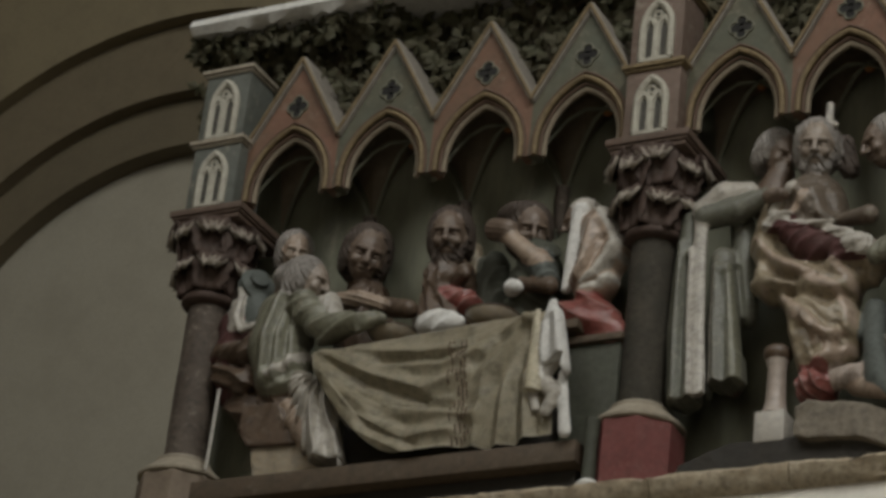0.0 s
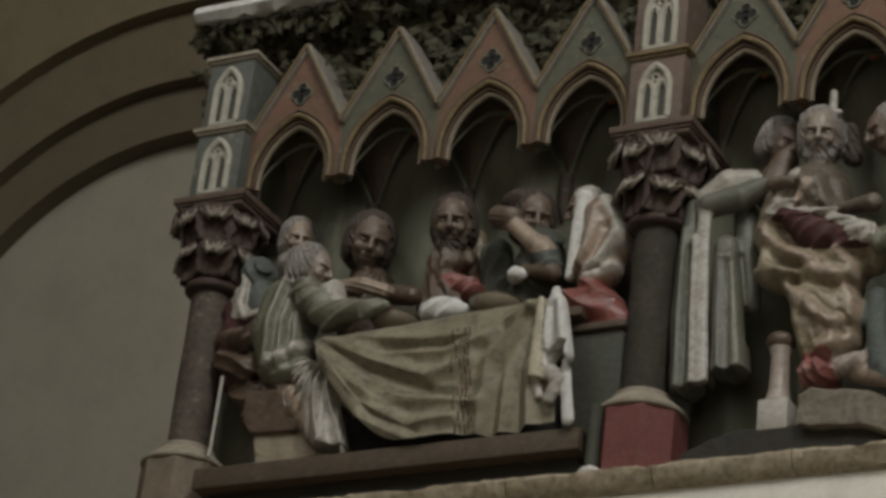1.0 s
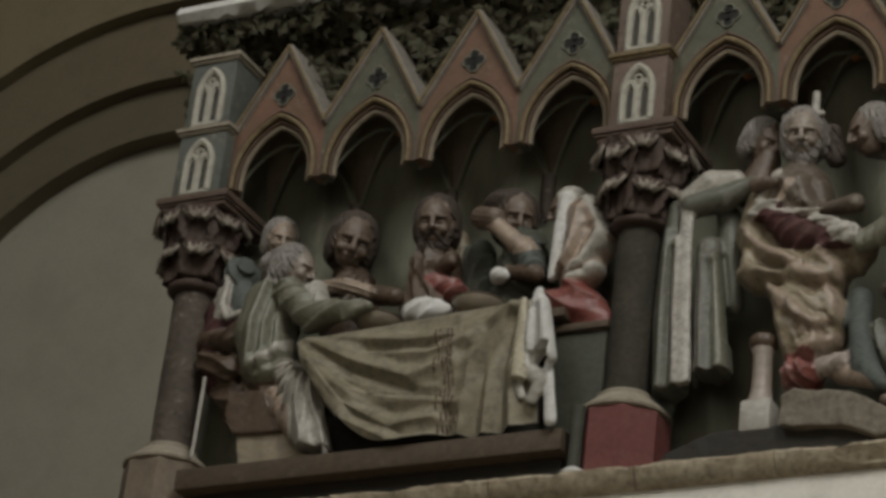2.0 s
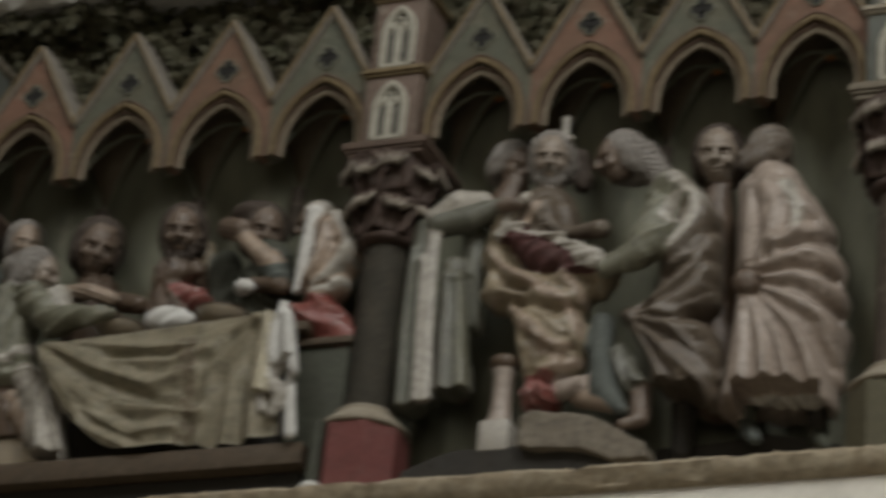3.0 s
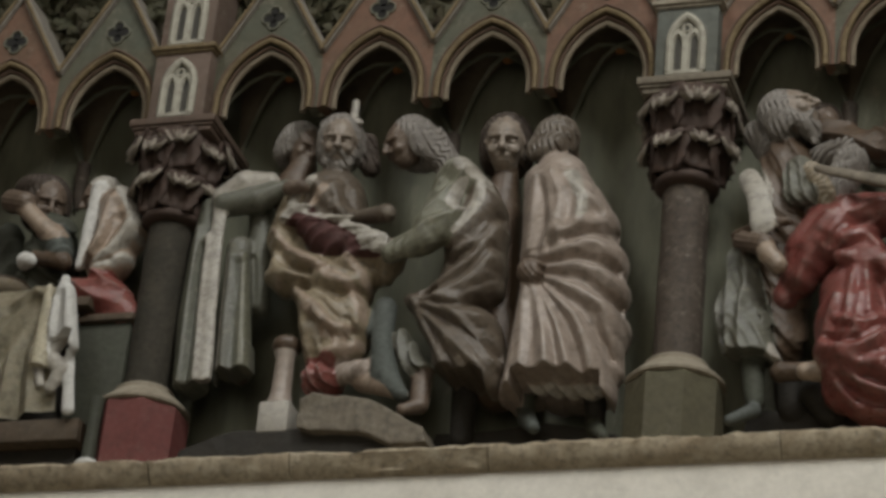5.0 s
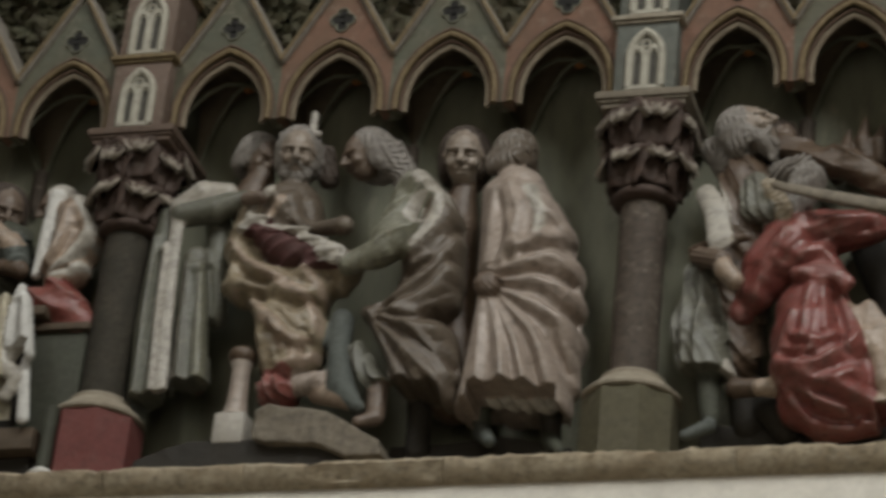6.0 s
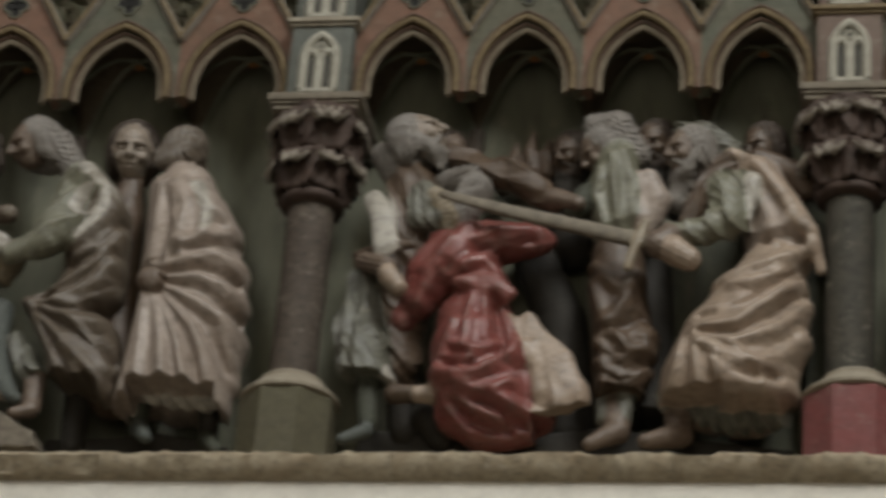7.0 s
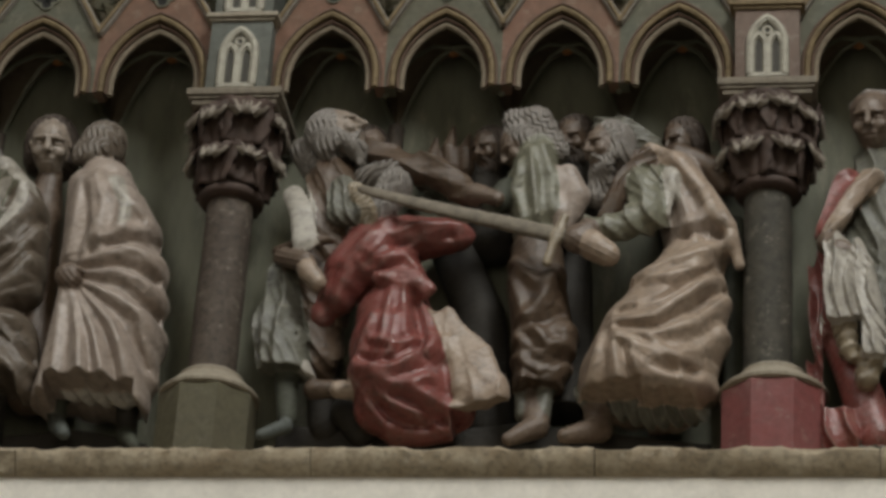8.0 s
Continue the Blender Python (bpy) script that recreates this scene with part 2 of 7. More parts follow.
def wave(f, x, y, z):
    """Carved fold pattern in metres: crisp ridges with broad hollows, and smaller ones between. f = (kind, amplitude, *numbers)."""
    kind, amp = f[0], f[1]
    warp = 1.5 * np.sin(13 * x + 9 * z + 3 * y) + 1.1 * np.sin(23 * z - 15 * x + 1.3) + 0.25 * np.sin(41 * x + 33 * z)
    if kind == "curl":  # wavy locks
        t = radians(f[2])
        ph = 2 * math.pi * (-(x - y) * math.sin(t) + z * math.cos(t)) / f[3] + 2.2 * np.sin(2 * math.pi * (x * math.cos(t) + z * math.sin(t) + y) / (f[3] * 2.6)) + warp
        return amp * (2 * np.abs(np.sin(ph / 2)) ** 0.8 - 1.1)
    if kind == "along":  # stripes along an angle in degrees, width in metres
        t, t2 = radians(f[2]), radians(f[2] + 21)
        ph = 2 * math.pi * (-(x - y * 0.6) * math.sin(t) + z * math.cos(t)) / f[3] + warp
        ph2 = 2 * math.pi * (-(x - y * 0.6) * math.sin(t2) + z * math.cos(t2)) / (f[3] * 0.62) - 1.3 * warp
    else:  # fan: ridges that spread from a point, count in a full turn
        a = np.arctan2(z - f[3], x - f[2] + 0.4 * y)
        ph = f[4] * a + 0.7 * warp
        ph2 = 1.9 * f[4] * a - warp + 2
    swell = 0.8 + 0.6 * np.sin(11 * x + 17 * z + 2) * np.sin(19 * z - 7 * x + 0.5)
    if kind == "fan":
        r = np.hypot(x - f[2], z - f[3])
        swell = swell * r / (r + 0.035)
    return amp * 1.15 * (swell * ridge(ph) + 0.2 * (1.6 - swell) * ridge(ph2))


class Statue:
    """Collects rounded forms in world metres and meshes them into one object."""

    def __init__(self, name, label, category="statue", group=""):
        self.name, self.label, self.category, self.group = name, label, category, group
        self.forms, self.keys = [], []

    def _add(self, lo, hi, fn, key, fold, k, cut=False):
        if key not in self.keys:
            self.keys.append(key)
        self.forms.append((Vector(lo), Vector(hi), fn, self.keys.index(key), fold, k, cut))
        return self

    def cap(self, a, b, ra, rb, key, fold=None, flat=1.0, k=0.012, cut=False):
        """A tapered rounded bar; flat stretches (>1) or squeezes its depth."""
        return self.path([a, b], (ra, rb), key, fold, flat, k, cut)

    def path(self, pts, radii, key, fold=None, flat=1.0, k=0.012, cut=False):
        """A rounded bar of changing thickness along a path."""
        m = max(radii)
        lo = [min(p[i] for p in pts) - m * (flat if i == 1 else 1) - 0.03 for i in range(3)]
        hi = [max(p[i] for p in pts) + m * (flat if i == 1 else 1) + 0.03 for i in range(3)]

        def fn(x, y, z):
            best = None
            for a, b, ra, rb in zip(pts, pts[1:], radii, radii[1:]):
                dx, dy, dz = b[0] - a[0], (b[1] - a[1]) / flat, b[2] - a[2]
                px, py, pz = x - a[0], (y - a[1]) / flat, z - a[2]
                t = np.clip((px * dx + py * dy + pz * dz) / (dx * dx + dy * dy + dz * dz + 1e-9), 0, 1)
                q = np.sqrt((px - t * dx) ** 2 + (py - t * dy) ** 2 + (pz - t * dz) ** 2) - (ra + (rb - ra) * t)
                best = q if best is None else np.minimum(best, q)
            return best * min(1.0, max(flat, 0.6))
        return self._add(lo, hi, fn, key, fold, k, cut)

    def crease(self, pts, radii, height, key=""):
        """Raises a sharp fold along a path on the forms so far (or sinks one, where height is negative)."""
        m = 2.4 * max(radii)
        lo = [min(p[i] for p in pts) - m * (1, 1.5, 1)[i] for i in range(3)]
        hi = [max(p[i] for p in pts) + m for i in range(3)]

        def fn(x, y, z):
            best = None
            for a, b, ra, rb in zip(pts, pts[1:], radii, radii[1:]):
                dx, dy, dz = b[0] - a[0], 0.3 * (b[1] - a[1]), b[2] - a[2]
                px, py, pz = x - a[0], 0.3 * (y - a[1]), z - a[2]
                t = np.clip((px * dx + py * dy + pz * dz) / (dx * dx + dy * dy + dz * dz + 1e-9), 0, 1)
                q = np.sqrt((px - t * dx) ** 2 + (py - t * dy) ** 2 + (pz - t * dz) ** 2)
                r = ra + (rb - ra) * t
                q = r * height * np.maximum(0, 1 - q / (2.4 * r)) ** 1.3
                best = q if best is None else (np.maximum(best, q) if height > 0 else np.minimum(best, q))
            return best
        return self._add(lo, hi, fn, key or self.keys[0], 0.45 * height * max(radii) if key else 0, 0, "fold")

    def ball(self, c, r, key, fold=None, k=0.01, turn=None, cut=False):
        r = r if isinstance(r, tuple) else (r, r, r)
        big = max(r) + 0.025
        inv = (turn or Matrix.Identity(3)).to_3x3().transposed()
        e = [[inv[i][j] / r[i] for j in range(3)] for i in range(3)]
        small = min(r)

        def fn(x, y, z):
            px, py, pz = x - c[0], y - c[1], z - c[2]
            q = np.sqrt(sum((e[i][0] * px + e[i][1] * py + e[i][2] * pz) ** 2 for i in range(3)))
            return (q - 1) * (small * 0.6 + 0.4 * sum(r) / 3)
        return self._add([v - big for v in c], [v + big for v in c], fn, key, fold, k, cut)

    def trim(self, c, half, key, sway=0.006, tilt=0.0):
        """Cuts a hem: takes away what hangs below c, within half metres to each side."""
        lo, hi = (c[0] - half, -0.4, c[2] - 0.2), (c[0] + half, 0.4, c[2] + 0.03)

        def fn(x, y, z):
            return np.maximum(z - c[2] - tilt * (x - c[0]) - 0.45 * sway * (np.sin(61 * x + 20 * y) + np.sin(97 * x + 2) + 0.5 * np.sin(190 * x + 1)), np.abs(x - c[0]) - half)
        return self._add(lo, hi, fn, key, None, 0.004, True)

    def head(self, c, s, yaw, tilt, lean, flesh="flesh", hair="hair_dark", beard=True, long=False, bald=False):
        """A head of half-height s; yaw 0 looks out (-y), +90 to +x; tilt lifts the chin."""
        s *= 1.12
        m = Matrix.Rotation(radians(yaw), 3, "Z") @ Matrix.Rotation(radians(lean), 3, "Y") @ Matrix.Rotation(radians(-tilt), 3, "X")

        def at(x, y, z):
            return tuple(Vector(c) + m @ Vector((x * s, y * s, z * s)))
        lock = ("curl", 0.0045, 75, 0.02)
        if not bald:
            self.ball(at(0, 0.26, 0.26), (0.84 * s, 0.84 * s, 0.88 * s), hair, lock, 0.005, m)
            for sx in (-1, 1):
                self.ball(at(0.62 * sx, 0.22, -0.15), (0.27 * s, 0.48 * s, 0.62 * s), hair, lock, 0.012, m)
                if long:
                    self.cap(at(0.7 * sx, 0.2, -0.4), at(0.78 * sx, 0.3, -1.2), 0.27 * s, 0.22 * s, hair, lock, k=0.01)
            self.ball(at(0, 0.5, -0.4), (0.75 * s, 0.4 * s, 0.7 * s), hair, lock, 0.012, m)
        else:
            self.ball(at(0, 0.16, 0.28), (0.72 * s, 0.78 * s, 0.74 * s), flesh, None, 0.01, m)
        self.ball(at(0, -0.18, 0.06), (0.61 * s, 0.7 * s, 0.84 * s), flesh, None, 0.005, m)
        self.ball(at(0, -0.34, -0.5), (0.42 * s, 0.42 * s, 0.42 * s), flesh, None, 0.012, m)
        for sx in (-1, 1):
            self.ball(at(0.27 * sx, -0.92, 0.05), (0.23 * s, 0.27 * s, 0.15 * s), flesh, None, 0.005, m, cut=True)
            self.ball(at(0.27 * sx, -0.7, 0.04), (0.14 * s, 0.1 * s, 0.075 * s), flesh, None, 0.003, m)
            self.cap(at(0.1 * sx, -0.88, 0.25), at(0.45 * sx, -0.7, 0.23), 0.08 * s, 0.06 * s, flesh, k=0.004)
            self.ball(at(0.34 * sx, -0.66, -0.22), (0.2 * s, 0.16 * s, 0.18 * s), flesh, None, 0.008, m)
        self.cap(at(0, -0.84, 0.24), at(0, -1.08, -0.16), 0.075 * s, 0.12 * s, flesh, k=0.004)
        self.cap(at(-0.1, -0.92, -0.2), at(0.1, -0.92, -0.2), 0.07 * s, 0.07 * s, flesh, k=0.004)
        self.cap(at(-0.17, -0.76, -0.42), at(0.17, -0.76, -0.42), 0.07 * s, 0.07 * s, flesh, k=0.003)
        self.cap(at(-0.14, -0.72, -0.56), at(0.14, -0.72, -0.56), 0.07 * s, 0.07 * s, flesh, k=0.003)
        self.ball(at(0, -0.86, -0.49), (0.22 * s, 0.1 * s, 0.035 * s), flesh, None, 0.002, m, cut=True)
        if beard:
            b = ("curl", 0.005, 85, 0.014)
            self.ball(at(0, -0.42, -0.9), (0.42 * s, 0.34 * s, 0.36 * s), hair, b, 0.008, m)
            self.cap(at(-0.1, -0.45, -0.95), at(-0.12, -0.4, -1.45), 0.24 * s, 0.1 * s, hair, b)
            self.cap(at(0.12, -0.45, -0.95), at(0.14, -0.4, -1.38), 0.24 * s, 0.1 * s, hair, b)
            for sx in (-1, 1):
                self.cap(at(0.54 * sx, -0.2, -0.25), at(0.36 * sx, -0.46, -0.82), 0.14 * s, 0.2 * s, hair, b)
                self.cap(at(0.05 * sx, -0.86, -0.34), at(0.3 * sx, -0.68, -0.6), 0.05 * s, 0.07 * s, hair, k=0.003)
        return self

    def build(self):
        return tagged(new(self.name, self.mesh()), self.label, self.category, self.group)

    def mesh(self):
        pad = 0.02
        lo = np.array([min(f[0][i] for f in self.forms if not f[6]) for i in range(3)]) - pad
        hi = np.array([max(f[1][i] for f in self.forms if not f[6]) for i in range(3)]) + pad
        hi[1] = min(hi[1], BACK + 0.012)
        n = np.ceil((hi - lo) / CELL).astype(int) + 1
        ax = [(lo[i] + CELL * np.arange(n[i])).astype(np.float32) for i in range(3)]
        dist = np.full(n, 0.05, np.float32)
        which = np.zeros(n, np.int8)
        best = np.full(n, 1.0, np.float32)
        for flo, fhi, fn, key, fold, k, cut in self.forms:
            sl = []
            for i in range(3):
                i0 = max(0, int((flo[i] - lo[i]) / CELL))
                i1 = min(n[i], int((fhi[i] - lo[i]) / CELL) + 2)
                sl.append(slice(i0, max(i0, i1)))
            sl = tuple(sl)
            x, y, z = ax[0][sl[0]][:, None, None], ax[1][sl[1]][None, :, None], ax[2][sl[2]][None, None, :]
            if 0 in (x.size, y.size, z.size):
                continue
            d = fn(x, y, z).astype(np.float32)
            raw = d
            if fold and cut != "fold":
                d = d - wave(fold, x, y, z).astype(np.float32)
            old = dist[sl]
            if cut == "fold":
                dist[sl] = old - raw
                if fold:
                    w = which[sl]
                    w[raw > fold] = key
                    which[sl] = w
                continue
            if cut:
                h = np.maximum(k - np.abs(old + d), 0) / k
                dist[sl] = np.maximum(old, -d) + h * h * k * 0.25
                best[sl] = np.maximum(best[sl], -d)
                continue
            h = np.maximum(k - np.abs(old - d), 0) / k
            dist[sl] = np.minimum(old, d) - h * h * k * 0.25
            b = best[sl]
            nearer = raw < b
            w = which[sl]
            w[nearer] = key
            which[sl] = w
            best[sl] = np.where(nearer, raw, b)
        gx, gy, gz = ax[0][:, None, None], ax[1][None, :, None], ax[2][None, None, :]
        dist += 0.0003 * (np.sin(190 * gx + 3 * np.sin(70 * gz)) * np.sin(170 * gz + 3 * np.sin(80 * gy)) + np.sin(310 * gx - 290 * gz + 2 * np.sin(90 * gx)))
        for i in range(3):
            edge = [slice(None)] * 3
            for e in (0, -1):
                edge[i] = e
                dist[tuple(edge)] = np.maximum(dist[tuple(edge)], 0.001)
        # surface nets
        inside = dist < 0
        corner = [(i, j, k) for i in (0, 1) for j in (0, 1) for k in (0, 1)]
        m = n - 1
        cell_sum = sum(inside[i:i + m[0], j:j + m[1], k:k + m[2]].astype(np.int8) for i, j, k in corner)
        cells = np.argwhere((cell_sum > 0) & (cell_sum < 8))
        index = np.full(m, -1, np.int32)
        index[tuple(cells.T)] = np.arange(len(cells))
        val = {c: dist[cells[:, 0] + c[0], cells[:, 1] + c[1], cells[:, 2] + c[2]] for c in corner}
        acc, cnt = np.zeros((len(cells), 3)), np.zeros(len(cells))
        for c in corner:
            for i in range(3):
                if c[i] == 0:
                    e = list(c)
                    e[i] = 1
                    e = tuple(e)
                    va, vb = val[c], val[e]
                    cross = (va < 0) != (vb < 0)
                    t = np.where(cross, va / np.where(cross, va - vb, 1), 0)
                    p = np.tile(np.array(c, float), (len(cells), 1))
                    p[:, i] = t
                    acc[cross] += p[cross]
                    cnt[cross] += 1
        verts = lo + CELL * (cells + acc / cnt[:, None])
        faces = []
        for i in range(3):
            j, k = (i + 1) % 3, (i + 2) % 3
            s0, s1 = [slice(1, None)] * 3, [slice(1, None)] * 3
            s0[i], s1[i] = slice(0, -1), slice(1, None)
            s0[j], s1[j], s0[k], s1[k] = (slice(1, -1),) * 4
            a, b = inside[tuple(s0)], inside[tuple(s1)]
            for flip in (False, True):
                e = np.argwhere((a & ~b) if not flip else (~a & b))
                e[:, j] += 1
                e[:, k] += 1
                quad = []
                for oj, ok in ((1, 1), (0, 1), (0, 0), (1, 0)):
                    q = e.copy()
                    q[:, j] -= oj
                    q[:, k] -= ok
                    quad.append(index[tuple(q.T)])
                quad = np.stack(quad if not flip else quad[::-1], 1)
                faces.append(quad)
        faces = np.concatenate(faces)
        faces = faces[(faces >= 0).all(1)]
        me = bpy.data.meshes.new(self.name)
        me.vertices.add(len(verts))
        me.vertices.foreach_set("co", verts.astype(np.float32).ravel())
        me.loops.add(len(faces) * 4)
        me.loops.foreach_set("vertex_index", faces.astype(np.int32).ravel())
        me.polygons.add(len(faces))
        me.polygons.foreach_set("loop_start", np.arange(0, len(faces) * 4, 4, dtype=np.int32))
        for key in self.keys:
            me.materials.append(STATUE[key])
        kinds = which[tuple(cells.T)]
        me.polygons.foreach_set("material_index", kinds[faces[:, 0]].astype(np.int32))
        me.update(calc_edges=True)
        me.validate()
        me.shade_smooth()
        return me

# ---- the screen's setting ----
BAY = 1.4
COLS = [-2.812, -1.385, 0.038, 1.404, 2.80]
LEDGE = 4.475
SPRING, APEX, TIP, VALLEY = 5.566, 5.788, 6.02, 5.752
GABLE = -0.045  # depth of the gables' front
X0, X1 = -3.02, 4.6

bm = box(bmesh.new(), -14, 14, -7.9, 5.4, -0.2, 0)
tagged(mesh_object("floor", bm, M["floor_stone"]), "worn grey stone floor of the aisle", "floor", kind="structure")
bm = box(bmesh.new(), -14, 14, -7.9, 5.4, 18.0, 18.3)
tagged(mesh_object("ceiling", bm, M["plaster_far"]), "pale plastered ceiling high over the aisle", "ceiling", kind="structure")
# unseen outer wall: two tall window openings and one for the fill lamp
bm = bmesh.new()
for x0, x1, z0, z1 in ((-14, -4.4, 0, 18), (-2.4, -0.6, 0, 18), (2.4, 3.4, 0, 18), (6.0, 14, 0, 18), (-4.4, -2.4, 0, 9.5), (-4.4, -2.4, 15.5, 18), (3.4, 6.0, 0, 9.5), (3.4, 6.0, 15.5, 18), (-0.6, 2.4, 0, 1.8), (-0.6, 2.4, 6.2, 18)):
    box(bm, x0, x1, -7.9, -7.6, z0, z1)
tagged(mesh_object("wall_south", bm, M["plaster_far"]), "unseen pale stone outer wall, opened for window and fill lamps", "wall", kind="structure")
for nm, x in (("wall_west", -14.2), ("wall_east", 14.0)):
    bm = box(bmesh.new(), x, x + 0.2, -7.9, 5.4, 0, 18)
    tagged(mesh_object(nm, bm, M["plaster_far"]), "pale stone wall closing the aisle", "wall", kind="structure")

# wall under the ledge, with its shallow plinth moulding
bm = box(bmesh.new(), X0, X1, -0.13, BACK + 0.25, 0, LEDGE - 0.062)
tagged(mesh_object("wall_lower", bm, M["lower_wall"]), "smooth pale stone wall below the relief", "wall", kind="structure")
bm = box(bmesh.new(), X0 + 0.06, X1, BACK, BACK + 0.25, LEDGE - 0.06, 6.25)
tagged(mesh_object("wall_back", bm, M["back_green"]), "grey-green painted stone wall behind the statues", "wall", kind="structure")

# ledge of single worn blocks
ledge = thing("ledge", (0, 0, 0), "worn stained stone ledge under the relief", "ledge", kind="structure")
rng = random.Random(4)
x = X0
while x < X1:
    w = rng.uniform(0.35, 0.75)
    bm = bmesh.new()
    prof = [(-0.135, -0.062), (-0.150, -0.053), (-0.163, -0.036), (-0.172, -0.012), (-0.168, -0.002), (-0.15, 0.0), (BACK - 0.002, 0.0), (BACK - 0.002, -0.052)]
    n = max(6, int(w / 0.02))
    rings = []
    for i in range(n + 1):
        px = x + (w - 0.003) * i / n
        ring = []
        for k, (py, pz) in enumerate(prof):
            chip = 0.02 * max(0, noise.noise((px * 9, k * 0.7, 3)) - 0.05) + 0.005 * noise.noise((px * 40, k, 1)) if 0 < k < 6 else 0
            ring.append(bm.verts.new((px, py + chip * 1.3, LEDGE + pz - chip * 0.8)))
        rings.append(ring)
    for a, b in zip(rings, rings[1:]):
        for k in range(len(prof)):
            j = (k + 1) % len(prof)
            bm.faces.new((a[k], a[j], b[j], b[k]))
    bm.faces.new(rings[0])
    bm.faces.new(rings[-1][::-1])
    part("stone_block", bm, M["ledge_stone"], ledge, smooth=True)
    x += w

# far wall seen through a stepped round arch, beyond the screen's end
bm = box(bmesh.new(), -14, 14, 4.02, 5.4, 0, 18)
tagged(mesh_object("wall_north", bm, M["plaster_far"]), "pale plaster wall within the far arch", "wall", kind="structure")


def arched_wall(name, cx, r, zc, y0, y1, material, label):
    """A wall with a round-headed opening through its thickness."""
    bm = bmesh.new()
    n = 40
    hole = [(cx - r, 0.0)] + [(cx - r * math.cos(math.pi * i / n), zc + r * math.sin(math.pi * i / n)) for i in range(n + 1)] + [(cx + r, 0.0)]
    rim = [(-14, 0.0)] + [(-14 + 28 * i / n, 18.0) for i in range(n + 1)] + [(14, 0.0)]
    ring = [[bm.verts.new((x, y, z)) for x, z in o] for y in (y0, y1) for o in (hole, rim)]
    for p, q in ((ring[0], ring[1]), (ring[3], ring[2]), (ring[2], ring[0]), (ring[1], ring[3])):
        for i in range(n + 2):
            bm.faces.new((p[i], p[i + 1], q[i + 1], q[i]))
    ob = mesh_object(name, bm, material, True)
    return tagged(ob, label, "wall", kind="structure")


# shallow orders; darker colour inward replaces the shade of deep soffits
arched_wall("wall_arch_inner", -5.95, 1.5, 7.07, 3.91, 4.016, M["arch_soffit_shade"], "inner order of the plain brown arch, soffit shade in its colour")
arched_wall("wall_arch_middle", -5.95, 1.74, 7.1, 3.83, 3.906, M["arch_mid_shade"], "middle order of the plain brown arch, milder shade in its colour")
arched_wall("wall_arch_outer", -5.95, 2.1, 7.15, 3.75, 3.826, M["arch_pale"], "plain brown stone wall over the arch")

# ---- columns ----


def leaf_mesh(reach, h, w):
    """A carved leaf sheet: climbs the bell, curls out at the top and droops, with toothed lobes and a dusty rim."""
    bm = bmesh.new()
    nu, nv = 16, 14
    rows = []
    for j in range(nv + 1):
        v = j / nv
        wide = w * (0.34 + 0.36 * math.sin(math.pi * min(1, v * 0.72 + 0.12)) ** 0.8) * (1 - max(0, v - 0.78) ** 2 * 11)
        row = []
        for i in range(nu + 1):
            u = -1 + 2 * i / nu
            tooth = 1 + 0.2 * (abs((v * 4.2 + 0.2) % 1 - 0.5) * 2 - 0.5) * abs(u) ** 3
            curl = max(0, v - 0.5) / 0.5
            rise = h * (1.08 * min(v, 0.62) / 0.62 + 0.1 * math.sin(curl * math.pi) - 0.34 * curl ** 2.6)
            out = reach * (0.18 * v + 0.95 * curl ** 1.3)
            rib = 0.007 * math.cos(u * math.pi * 3) * (0.4 + 0.6 * v) + 0.012 * u * u
            point = 0.012 * max(0, v - 0.8) * 5 * abs(math.sin(u * 7))
            row.append(bm.verts.new((u * wide * tooth, -out - rib + 0.015 * u * u * v, rise - point - 0.014 * u * u * curl)))
        rows.append(row)
    for a, b in zip(rows, rows[1:]):
        for i in range(nu):
            f = bm.faces.new((a[i], a[i + 1], b[i + 1], b[i]))
            f.material_index = 1 if a is rows[-2] or (a is rows[-3] and i % 3 == 0) else 0
    bmesh.ops.recalc_face_normals(bm, faces=bm.faces[:])
    bmesh.ops.solidify(bm, geom=bm.faces[:], thickness=0.007)
    me = bpy.data.meshes.new("leaf")
    bm.to_mesh(me)
    bm.free()
    me.materials.append(M["capital"])
    me.materials.append(M["capital_dust"])
    me.shade_smooth()
    return me


LEAF_LOW = leaf_mesh(0.05, 0.102, 0.088)
LEAF_HIGH = leaf_mesh(0.042, 0.102, 0.09)


